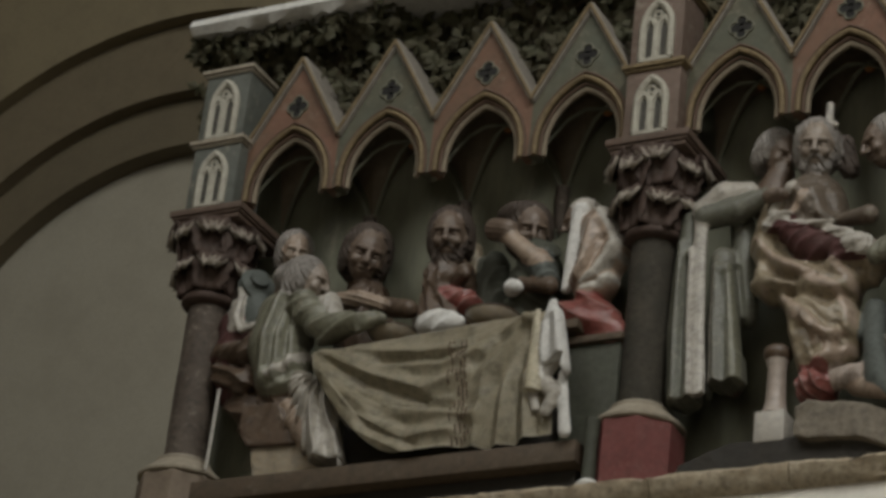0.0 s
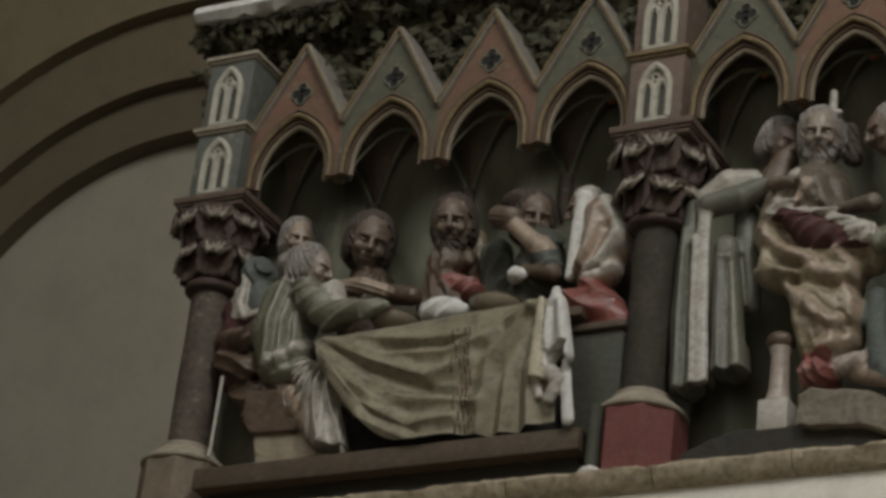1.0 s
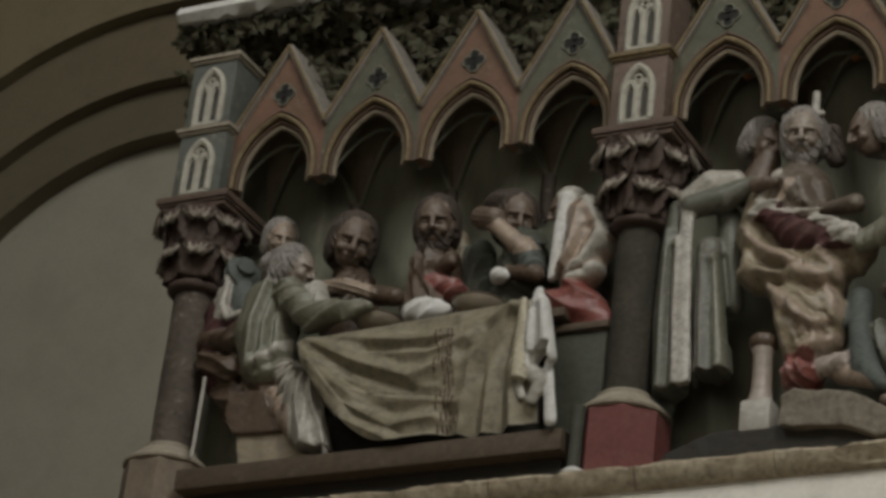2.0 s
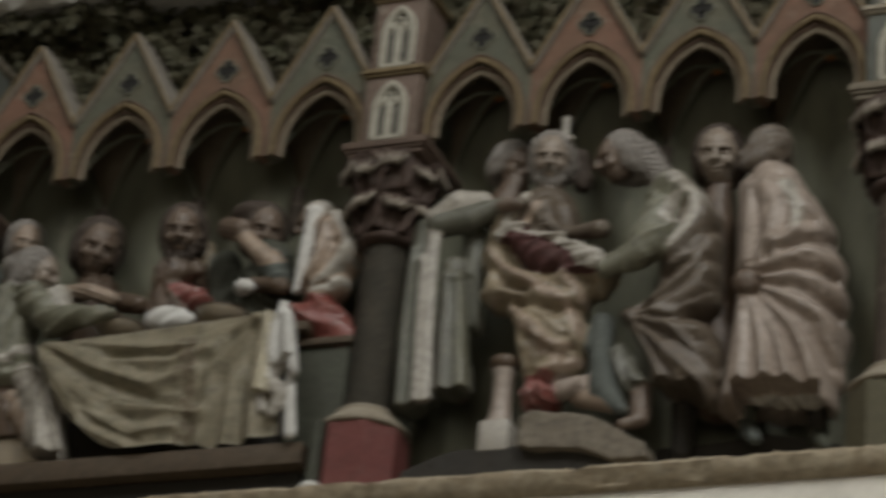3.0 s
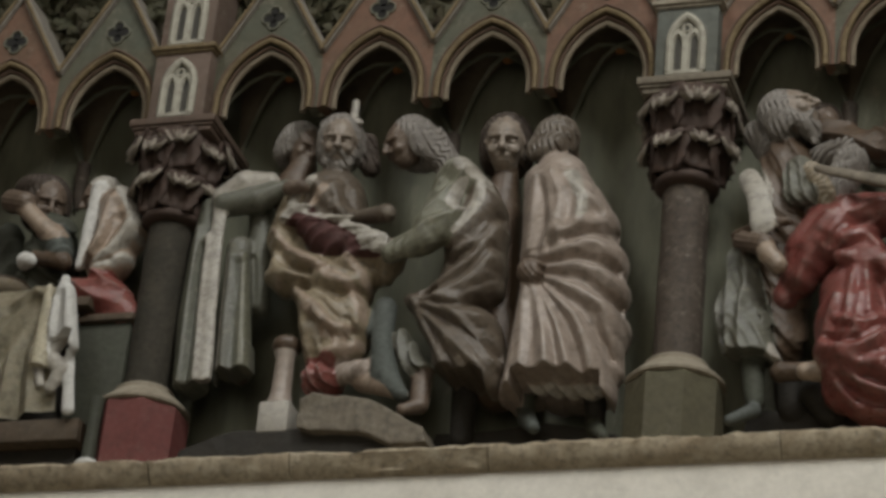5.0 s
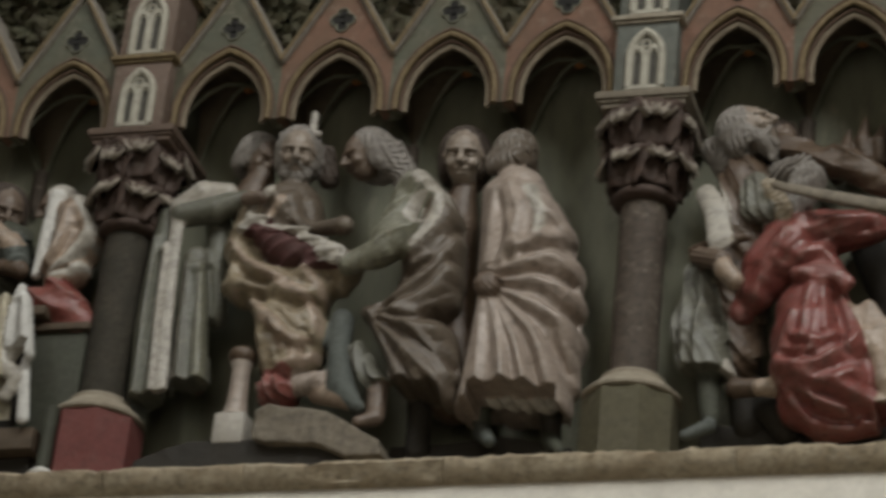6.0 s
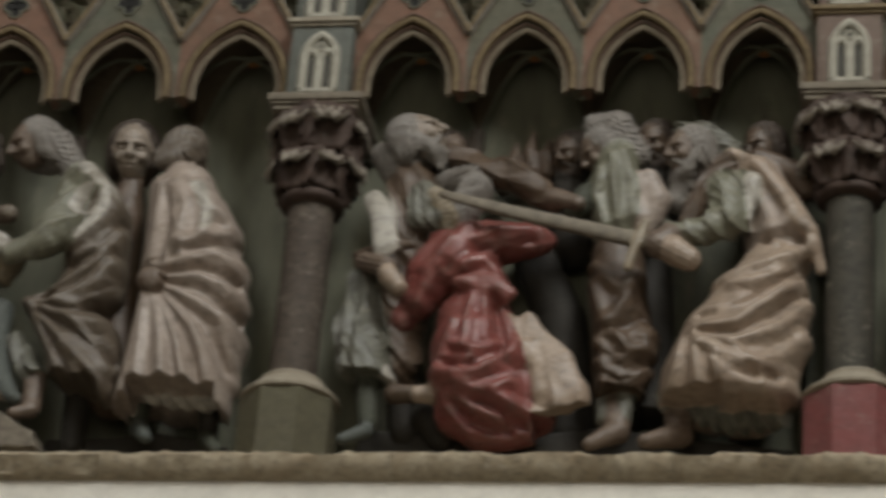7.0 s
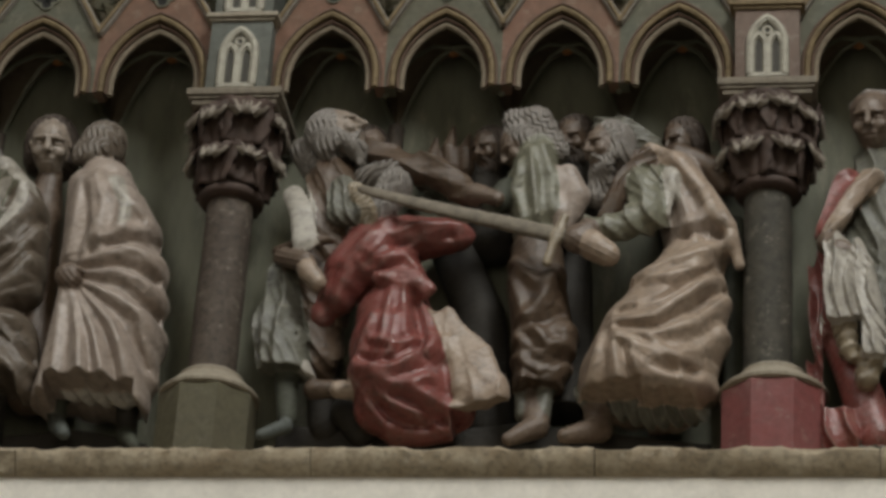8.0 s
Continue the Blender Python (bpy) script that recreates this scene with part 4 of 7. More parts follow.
# cream on the ochre mantle's crests also puts highlights into the colour
s.crease([(-0.923, -0.064, 5.284), (-0.940, -0.065, 5.260), (-0.958, -0.061, 5.240), (-0.971, -0.056, 5.227), (-0.985, -0.046, 5.217)], (0.0134, 0.0131, 0.0127, 0.0123, 0.0120), 1.7, "cream")
s.crease([(-1.042, -0.062, 5.212), (-1.037, -0.065, 5.176), (-1.033, -0.063, 5.142), (-1.002, -0.064, 5.114), (-0.955, -0.100, 5.065), (-0.927, -0.108, 5.050), (-0.902, -0.111, 5.038)], (0.0120, 0.0124, 0.0129, 0.0133, 0.0137, 0.0142, 0.0146), 1.7)
s.crease([(-1.053, -0.063, 5.169), (-1.029, -0.063, 5.137), (-1.005, -0.063, 5.106), (-0.939, -0.108, 5.051), (-0.891, -0.112, 5.020)], (0.0104, 0.0111, 0.0119, 0.0125, 0.0131), 1.7, "cream")
s.crease([(-1.056, -0.064, 5.033), (-1.000, -0.088, 5.019), (-0.946, -0.108, 5.007), (-0.898, -0.106, 4.991), (-0.851, -0.103, 4.976), (-0.818, -0.098, 4.979), (-0.790, -0.081, 4.988)], (0.0118, 0.0115, 0.0112, 0.0109, 0.0107, 0.0104, 0.0102), 1.7)
s.crease([(-1.015, -0.066, 5.004), (-1.024, -0.030, 5.003)], (0.0133, 0.0137), 1.7, "cream")
s.crease([(-0.961, -0.075, 4.970), (-0.932, -0.092, 4.943), (-0.903, -0.108, 4.916), (-0.876, -0.115, 4.870), (-0.856, -0.106, 4.832)], (0.0117, 0.0124, 0.0131, 0.0137, 0.0144), 1.7, "cream")
s.crease([(-0.911, -0.104, 4.968), (-0.865, -0.115, 4.934), (-0.824, -0.113, 4.908), (-0.803, -0.100, 4.885), (-0.786, -0.076, 4.868)], (0.0117, 0.0116, 0.0116, 0.0115, 0.0116), 1.7)
s.crease([(-0.882, -0.113, 5.011), (-0.846, -0.109, 4.990), (-0.815, -0.094, 4.975), (-0.802, -0.078, 4.950), (-0.783, -0.077, 4.916), (-0.778, -0.072, 4.890), (-0.777, -0.058, 4.868)], (0.0160, 0.0155, 0.0150, 0.0145, 0.0140, 0.0135, 0.0130), 1.7, "cream")
s.crease([(-0.923, -0.096, 4.916), (-0.881, -0.116, 4.876), (-0.849, -0.110, 4.851), (-0.815, -0.097, 4.848), (-0.787, -0.068, 4.852)], (0.0145, 0.0135, 0.0125, 0.0115, 0.0106), 1.7, "cream")
s.crease([(-0.781, 0.003, 4.862), (-0.788, -0.051, 4.812), (-0.818, -0.078, 4.788), (-0.857, -0.084, 4.774)], (0.0124, 0.0135, 0.0146, 0.0158), 1.7, "cream")
s.crease([(-0.953, -0.070, 4.956), (-0.934, -0.081, 4.895), (-0.920, -0.079, 4.842), (-0.908, -0.077, 4.798), (-0.899, -0.068, 4.757)], (0.0117, 0.0116, 0.0116, 0.0116, 0.0115), 1.7)
s.crease([(-0.836, -0.111, 5.034), (-0.817, -0.097, 5.052), (-0.801, -0.077, 5.075), (-0.729, -0.069, 5.099)], (0.0131, 0.0128, 0.0124, 0.0117), 1.7)
s.crease([(-0.820, -0.102, 5.046), (-0.800, -0.098, 5.022), (-0.783, -0.083, 5.003), (-0.781, -0.060, 4.983), (-0.789, -0.010, 4.977)], (0.0117, 0.0116, 0.0116, 0.0117, 0.0117), 1.7, "cream")
s.crease([(-0.734, -0.072, 5.090), (-0.731, -0.070, 5.049), (-0.734, -0.049, 5.019)], (0.0161, 0.0146, 0.0131), 1.7)
s.crease([(-0.708, -0.065, 5.108), (-0.705, -0.059, 5.082), (-0.708, -0.041, 5.063)], (0.0146, 0.0150, 0.0154), 1.7)
s.crease([(-0.898, -0.099, 4.847), (-0.878, -0.101, 4.812), (-0.864, -0.090, 4.785), (-0.850, -0.080, 4.768), (-0.838, -0.065, 4.755)], (0.0116, 0.0115, 0.0115, 0.0115, 0.0115), 1.7)
s.crease([(-0.933, -0.077, 4.877), (-0.921, -0.076, 4.836), (-0.908, -0.075, 4.795)], (0.0116, 0.0116, 0.0116), 1.7)
s.crease([(-1.052, -0.050, 5.125), (-1.035, -0.071, 5.083), (-1.021, -0.085, 5.044), (-1.002, -0.091, 5.031), (-0.982, -0.097, 5.018)], (0.0134, 0.0130, 0.0125, 0.0121, 0.0117), 1.7)
s.crease([(-0.883, -0.117, 4.902), (-0.857, -0.116, 4.868), (-0.835, -0.104, 4.840), (-0.830, -0.097, 4.811), (-0.828, -0.083, 4.786)], (0.0101, 0.0105, 0.0108, 0.0111, 0.0115), 1.7, "cream")
s.crease([(-0.809, -0.092, 4.845), (-0.820, -0.093, 4.813), (-0.835, -0.085, 4.785), (-0.843, -0.079, 4.773), (-0.850, -0.075, 4.759)], (0.0115, 0.0108, 0.0101, 0.0093, 0.0086), 1.7, "cream")
s.crease([(-0.781, -0.086, 5.060), (-0.755, -0.083, 5.060), (-0.731, -0.073, 5.064), (-0.716, -0.066, 5.079), (-0.700, -0.059, 5.094)], (0.0117, 0.0113, 0.0110, 0.0106, 0.0102), 1.7)
s.crease([(-1.027, -0.079, 5.073), (-0.996, -0.092, 5.054), (-0.965, -0.107, 5.033), (-0.939, -0.111, 5.027), (-0.915, -0.112, 5.022)], (0.0089, 0.0088, 0.0088, 0.0088, 0.0088), -1.6)
s.crease([(-0.849, -0.107, 4.839), (-0.840, -0.103, 4.821), (-0.833, -0.096, 4.804), (-0.820, -0.092, 4.809), (-0.808, -0.084, 4.816)], (0.0101, 0.0097, 0.0093, 0.0090, 0.0086), -1.6)
s.crease([(-0.940, -0.093, 4.981), (-0.888, -0.111, 4.956), (-0.844, -0.110, 4.942), (-0.820, -0.094, 4.952), (-0.799, -0.071, 4.966)], (0.0088, 0.0087, 0.0087, 0.0087, 0.0087), -1.6)
s.crease([(-0.841, -0.115, 4.925), (-0.820, -0.112, 4.904), (-0.803, -0.101, 4.888), (-0.798, -0.092, 4.869), (-0.795, -0.079, 4.850)], (0.0087, 0.0087, 0.0087, 0.0087, 0.0087), -1.6)
s.crease([(-0.898, -0.109, 4.874), (-0.856, -0.109, 4.844), (-0.820, -0.095, 4.821), (-0.787, -0.067, 4.852)], (0.0087, 0.0083, 0.0079, 0.0076), -1.6)
s.crease([(-0.985, -0.097, 5.040), (-0.951, -0.110, 5.023), (-0.922, -0.111, 5.013), (-0.894, -0.112, 5.012), (-0.867, -0.113, 5.010)], (0.0088, 0.0084, 0.0080, 0.0077, 0.0073), -1.6)
s.crease([(-0.781, -0.086, 5.060), (-0.760, -0.083, 5.043), (-0.743, -0.074, 5.031), (-0.754, -0.057, 5.007), (-0.769, -0.029, 4.990)], (0.0088, 0.0084, 0.0080, 0.0077, 0.0073), -1.6)
s.crease([(-0.902, -0.109, 4.907), (-0.885, -0.111, 4.864), (-0.871, -0.105, 4.826), (-0.866, -0.097, 4.797), (-0.864, -0.085, 4.771)], (0.0087, 0.0087, 0.0086, 0.0086, 0.0086), -1.6)
s.ball((-0.875, -0.040, 4.730), (0.0504, 0.0700, 0.0420), "red", ("along", 0.005, -70, 0.0375))
s.path([(-0.842, -0.050, 4.739), (-0.763, -0.060, 4.749), (-0.738, -0.050, 4.765)], (0.0280, 0.0252, 0.0224), "lilac", ("along", 0.005, 40, 0.03))
s.path([(-0.767, -0.040, 4.724), (-0.693, -0.070, 4.689), (-0.639, -0.090, 4.657)], (0.0280, 0.0224, 0.0140), "cream")
s.build()

s = Statue("leaning_statue", "stone man bending forward in pale green mantle and brown robe", "statue", "carved figures")
s.head((-0.722, -0.020, 5.435), 0.0630, -52, -24, 0, hair='hair_grey', beard=False)
s.path([(-0.726, -0.010, 5.496), (-0.669, 0.000, 5.452), (-0.618, 0.010, 5.384)], (0.0308, 0.0448, 0.0364), "hair_grey", ("curl", 0.004, -40, 0.016))
s.path([(-0.572, -0.040, 5.299), (-0.591, -0.070, 5.189), (-0.619, -0.100, 5.099), (-0.704, -0.110, 5.055)], (0.0476, 0.0476, 0.0392, 0.0252), "sage", ("along", 0.005, 55, 0.045))
s.path([(-0.561, -0.050, 5.301), (-0.572, -0.085, 5.196)], (0.0308, 0.0280), "pale", ("along", 0.005, 60, 0.045))
s.path([(-0.682, -0.040, 4.848), (-0.632, -0.050, 4.759), (-0.539, -0.040, 4.695), (-0.468, -0.020, 4.669)], (0.0196, 0.0252, 0.0280, 0.0280), "grey_green", ("along", 0.006, -70, 0.033))
s.path([(-0.580, 0.010, 5.311), (-0.521, 0.010, 5.178), (-0.510, 0.010, 5.043), (-0.554, 0.010, 4.947)], (0.0685, 0.0795, 0.0846, 0.0784), "umber")
s.path([(-0.665, -0.030, 4.958), (-0.576, -0.030, 4.903), (-0.501, -0.030, 4.825), (-0.479, -0.030, 4.741)], (0.0189, 0.0649, 0.0944, 0.0881), "umber")
s.crease([(-0.547, -0.051, 5.319), (-0.516, -0.041, 5.293), (-0.490, -0.022, 5.273), (-0.478, -0.018, 5.255), (-0.466, -0.013, 5.237)], (0.0236, 0.0221, 0.0206, 0.0191, 0.0177), 1.7, "pale")
s.crease([(-0.490, -0.022, 5.273), (-0.494, -0.056, 5.217), (-0.506, -0.068, 5.175), (-0.532, -0.070, 5.138), (-0.565, -0.056, 5.111)], (0.0192, 0.0179, 0.0168, 0.0157, 0.0146), 1.7, "pale")
s.crease([(-0.457, -0.004, 5.225), (-0.468, -0.054, 5.151), (-0.491, -0.070, 5.098), (-0.538, -0.070, 5.070)], (0.0147, 0.0142, 0.0138, 0.0134), 1.7)
s.crease([(-0.440, -0.013, 5.151), (-0.468, -0.061, 5.080), (-0.506, -0.074, 5.030), (-0.559, -0.067, 5.001), (-0.634, -0.056, 4.958), (-0.656, -0.055, 4.944)], (0.0132, 0.0126, 0.0120, 0.0116, 0.0106, 0.0101), 1.7)
s.crease([(-0.650, -0.058, 4.942), (-0.592, -0.088, 4.928), (-0.549, -0.080, 4.935), (-0.495, -0.052, 4.953), (-0.447, -0.003, 4.982)], (0.0058, 0.0086, 0.0115, 0.0144, 0.0174), 1.7)
s.crease([(-0.649, -0.059, 4.937), (-0.580, -0.095, 4.898), (-0.518, -0.112, 4.871), (-0.455, -0.108, 4.854)], (0.0058, 0.0086, 0.0114, 0.0142), 1.7)
s.crease([(-0.645, -0.060, 4.929), (-0.583, -0.094, 4.860), (-0.524, -0.118, 4.797), (-0.480, -0.119, 4.754), (-0.440, -0.106, 4.719), (-0.425, -0.086, 4.697), (-0.416, -0.051, 4.682)], (0.0058, 0.0076, 0.0094, 0.0113, 0.0131, 0.0150, 0.0169), 1.7)
s.crease([(-0.645, -0.060, 4.924), (-0.608, -0.074, 4.862), (-0.571, -0.089, 4.799), (-0.541, -0.094, 4.731), (-0.518, -0.076, 4.676)], (0.0058, 0.0082, 0.0107, 0.0131, 0.0155), 1.7)
s.crease([(-0.448, -0.048, 5.057), (-0.465, -0.060, 5.027), (-0.484, -0.063, 5.002), (-0.526, -0.070, 4.980), (-0.571, -0.066, 4.965)], (0.0145, 0.0141, 0.0137, 0.0133, 0.0130), 1.7)
s.crease([(-0.486, -0.061, 5.186), (-0.503, -0.069, 5.149), (-0.522, -0.072, 5.115), (-0.554, -0.063, 5.102)], (0.0088, 0.0087, 0.0087, 0.0087), 1.7)
s.crease([(-0.459, -0.048, 5.008), (-0.484, -0.059, 4.988), (-0.511, -0.065, 4.970), (-0.546, -0.070, 4.958), (-0.578, -0.084, 4.940)], (0.0087, 0.0086, 0.0086, 0.0086, 0.0086), 1.7)
s.crease([(-0.537, -0.105, 4.885), (-0.489, -0.124, 4.832), (-0.452, -0.113, 4.796), (-0.427, -0.100, 4.761), (-0.405, -0.078, 4.732)], (0.0086, 0.0088, 0.0092, 0.0095, 0.0099), 1.7)
s.crease([(-0.541, -0.110, 4.787), (-0.505, -0.115, 4.735), (-0.475, -0.103, 4.691), (-0.470, -0.091, 4.677), (-0.466, -0.075, 4.666)], (0.0085, 0.0084, 0.0084, 0.0084, 0.0084), 1.7)
s.crease([(-0.627, -0.070, 4.931), (-0.564, -0.095, 4.910), (-0.513, -0.090, 4.906), (-0.482, -0.026, 4.934)], (0.0058, 0.0072, 0.0086, 0.0101), -1.6)
s.crease([(-0.620, -0.078, 4.911), (-0.555, -0.106, 4.865), (-0.495, -0.125, 4.824), (-0.448, -0.111, 4.788), (-0.408, -0.078, 4.763)], (0.0058, 0.0071, 0.0085, 0.0099, 0.0113), -1.6)
s.crease([(-0.627, -0.071, 4.906), (-0.574, -0.093, 4.828), (-0.522, -0.111, 4.753), (-0.497, -0.109, 4.706), (-0.479, -0.083, 4.670)], (0.0058, 0.0071, 0.0085, 0.0098, 0.0112), -1.6)
s.crease([(-0.450, -0.026, 5.186), (-0.473, -0.060, 5.123), (-0.503, -0.073, 5.072), (-0.549, -0.065, 5.049)], (0.0102, 0.0102, 0.0101, 0.0101), -1.6)
s.crease([(-0.452, -0.046, 5.091), (-0.485, -0.071, 5.035), (-0.526, -0.072, 4.992), (-0.568, -0.066, 4.973), (-0.609, -0.063, 4.953)], (0.0087, 0.0087, 0.0086, 0.0087, 0.0087), -1.6)
s.trim((-0.527, -0.040, 4.729), 0.0980, "brown", 0.009, -0.25)
s.trim((-0.507, -0.040, 4.670), 0.0980, "grey_green", 0.006, 0)
s.path([(-0.613, -0.030, 4.736), (-0.606, -0.050, 4.654)], (0.0280, 0.0252), "flesh")
s.cap((-0.602, -0.060, 4.638), (-0.635, -0.090, 4.616), 0.0210, 0.0154, "flesh")
s.path([(-0.530, 0.060, 4.760), (-0.523, 0.060, 4.600)], (0.0308, 0.0308), "near_black")
s.build()

s = Statue("bald_statue", "round-faced stone man behind the leaning figure", "statue", "carved figures")
s.head((-0.471, 0.040, 5.447), 0.0720, 10, -22, 0, hair='hair_dark', beard=False, flesh='face')
s.ball((-0.472, 0.035, 5.479), (0.0476, 0.0476, 0.0308), "flesh")
s.path([(-0.468, 0.060, 5.374), (-0.483, 0.070, 5.243), (-0.467, 0.090, 4.984), (-0.448, 0.090, 4.754)], (0.0308, 0.0644, 0.0644, 0.0644), "brown")
s.build()

s = Statue("robed_statue", "stone man in pale mauve robe gathered in one fist", "statue", "carved figures")
s.head((-0.321, 0.020, 5.416), 0.0616, 150, -24, -12, hair='umber', beard=False)
s.ball((-0.325, -0.120, 4.973), (0.0336, 0.0280, 0.0336), "flesh", ("along", 0.0014, -60, 0.014))
s.path([(-0.299, 0.000, 5.299), (-0.255, 0.000, 5.152), (-0.229, 0.000, 4.985), (-0.242, 0.000, 4.825), (-0.261, 0.000, 4.676)], (0.0764, 0.1089, 0.1220, 0.1392, 0.1477), "lilac")
s.path([(-0.343, -0.030, 5.285), (-0.337, -0.030, 5.142), (-0.346, -0.030, 5.035)], (0.0440, 0.0435, 0.0288), "lilac")
s.path([(-0.331, -0.100, 4.971), (-0.329, -0.100, 4.826), (-0.333, -0.100, 4.646)], (0.0185, 0.0310, 0.0445), "lilac")
s.crease([(-0.340, -0.075, 5.268), (-0.340, -0.074, 5.209), (-0.340, -0.074, 5.151), (-0.344, -0.068, 5.104), (-0.347, -0.062, 5.058)], (0.0131, 0.0141, 0.0152, 0.0162, 0.0173), 1.7)
s.crease([(-0.298, -0.081, 5.277), (-0.282, -0.091, 5.236), (-0.265, -0.100, 5.197), (-0.264, -0.110, 5.141), (-0.266, -0.112, 5.090)], (0.0174, 0.0163, 0.0151, 0.0140, 0.0129), 1.7)
# pale crest: the shoulder's highlight put into the colour
s.crease([(-0.246, -0.076, 5.267), (-0.226, -0.084, 5.223), (-0.206, -0.094, 5.178), (-0.206, -0.100, 5.146), (-0.206, -0.104, 5.115)], (0.0174, 0.0166, 0.0158, 0.0150, 0.0143), 1.7, "pale")
s.crease([(-0.197, -0.056, 5.233), (-0.178, -0.063, 5.198), (-0.163, -0.056, 5.172), (-0.152, -0.037, 5.165), (-0.146, -0.002, 5.168)], (0.0159, 0.0151, 0.0144, 0.0137, 0.0130), 1.7)
s.crease([(-0.252, -0.115, 5.074), (-0.224, -0.113, 5.087), (-0.198, -0.103, 5.103), (-0.174, -0.086, 5.113), (-0.153, -0.056, 5.130), (-0.142, -0.020, 5.141)], (0.0185, 0.0173, 0.0162, 0.0150, 0.0139, 0.0127), 1.7)
s.crease([(-0.338, -0.062, 5.033), (-0.279, -0.111, 5.021), (-0.233, -0.119, 5.032), (-0.199, -0.113, 5.036), (-0.167, -0.096, 5.046), (-0.140, -0.070, 5.040), (-0.120, -0.021, 5.048)], (0.0072, 0.0092, 0.0114, 0.0135, 0.0156, 0.0178, 0.0200), 1.7)
s.crease([(-0.323, -0.079, 5.001), (-0.255, -0.121, 4.979), (-0.200, -0.120, 4.980), (-0.170, -0.108, 4.972), (-0.142, -0.087, 4.968), (-0.122, -0.062, 4.955), (-0.107, -0.018, 4.951)], (0.0071, 0.0090, 0.0108, 0.0127, 0.0146, 0.0165, 0.0185), 1.7)
s.crease([(-0.308, -0.097, 4.971), (-0.242, -0.128, 4.927), (-0.187, -0.122, 4.904), (-0.154, -0.103, 4.885), (-0.125, -0.072, 4.873), (-0.111, -0.044, 4.856), (-0.104, 0.007, 4.852)], (0.0071, 0.0092, 0.0112, 0.0133, 0.0155, 0.0176, 0.0198), 1.7)
s.crease([(-0.302, -0.105, 4.953), (-0.247, -0.133, 4.885), (-0.201, -0.133, 4.833), (-0.174, -0.121, 4.790), (-0.149, -0.101, 4.752), (-0.136, -0.082, 4.698), (-0.126, -0.054, 4.650)], (0.0071, 0.0091, 0.0112, 0.0132, 0.0153, 0.0174, 0.0194), 1.7)
s.crease([(-0.308, -0.103, 4.945), (-0.269, -0.132, 4.866), (-0.237, -0.141, 4.799), (-0.219, -0.140, 4.752), (-0.203, -0.136, 4.706), (-0.194, -0.131, 4.658), (-0.188, -0.114, 4.616)], (0.0071, 0.0091, 0.0112, 0.0132, 0.0152, 0.0172, 0.0193), 1.7)
s.crease([(-0.315, -0.098, 4.942), (-0.289, -0.128, 4.859), (-0.268, -0.140, 4.786), (-0.254, -0.147, 4.696), (-0.245, -0.135, 4.616)], (0.0071, 0.0098, 0.0126, 0.0152, 0.0179), 1.7)
s.crease([(-0.131, -0.079, 4.872), (-0.120, -0.067, 4.823), (-0.112, -0.043, 4.779), (-0.109, -0.013, 4.731)], (0.0112, 0.0126, 0.0140, 0.0154), 1.7)
s.crease([(-0.335, -0.094, 4.878), (-0.327, -0.116, 4.802), (-0.324, -0.129, 4.725), (-0.325, -0.132, 4.653)], (0.0064, 0.0070, 0.0077, 0.0083), 1.7)
s.crease([(-0.297, -0.101, 4.997), (-0.247, -0.121, 4.996), (-0.203, -0.117, 5.007), (-0.159, -0.100, 4.994), (-0.122, -0.059, 4.995)], (0.0071, 0.0085, 0.0099, 0.0113, 0.0128), -1.6)
s.crease([(-0.290, -0.109, 4.970), (-0.237, -0.126, 4.950), (-0.190, -0.120, 4.942), (-0.144, -0.093, 4.910), (-0.108, -0.029, 4.897)], (0.0071, 0.0085, 0.0099, 0.0113, 0.0127), -1.6)
s.crease([(-0.287, -0.114, 4.947), (-0.227, -0.132, 4.892), (-0.177, -0.121, 4.853), (-0.143, -0.096, 4.793), (-0.116, -0.048, 4.746)], (0.0071, 0.0088, 0.0105, 0.0122, 0.0140), -1.6)
s.crease([(-0.295, -0.112, 4.939), (-0.251, -0.134, 4.872), (-0.213, -0.137, 4.816), (-0.184, -0.127, 4.725), (-0.160, -0.103, 4.643)], (0.0071, 0.0088, 0.0105, 0.0121, 0.0138), -1.6)
s.crease([(-0.303, -0.108, 4.936), (-0.271, -0.134, 4.854), (-0.246, -0.142, 4.784), (-0.231, -0.144, 4.704), (-0.221, -0.135, 4.630)], (0.0071, 0.0084, 0.0098, 0.0111, 0.0124), -1.6)
s.crease([(-0.312, -0.081, 5.262), (-0.296, -0.094, 5.194), (-0.280, -0.108, 5.127), (-0.289, -0.105, 5.088), (-0.299, -0.100, 5.050)], (0.0073, 0.0079, 0.0086, 0.0093, 0.0100), 1.7)
s.crease([(-0.194, -0.108, 5.054), (-0.171, -0.097, 5.050), (-0.149, -0.079, 5.051), (-0.128, -0.056, 5.029), (-0.111, -0.017, 5.017)], (0.0085, 0.0085, 0.0085, 0.0085, 0.0086), 1.7)
s.crease([(-0.242, -0.086, 5.236), (-0.211, -0.081, 5.211), (-0.182, -0.073, 5.188), (-0.165, -0.060, 5.169), (-0.151, -0.040, 5.155)], (0.0087, 0.0087, 0.0086, 0.0086, 0.0086), 1.7)
s.crease([(-0.154, -0.103, 4.885), (-0.133, -0.083, 4.863), (-0.114, -0.052, 4.846), (-0.106, -0.029, 4.821), (-0.105, 0.020, 4.811)], (0.0070, 0.0074, 0.0077, 0.0081, 0.0085), 1.7)
s.crease([(-0.172, -0.120, 4.775), (-0.164, -0.113, 4.738), (-0.156, -0.106, 4.703), (-0.153, -0.101, 4.666), (-0.152, -0.091, 4.633)], (0.0083, 0.0087, 0.0090, 0.0093, 0.0097), 1.7)
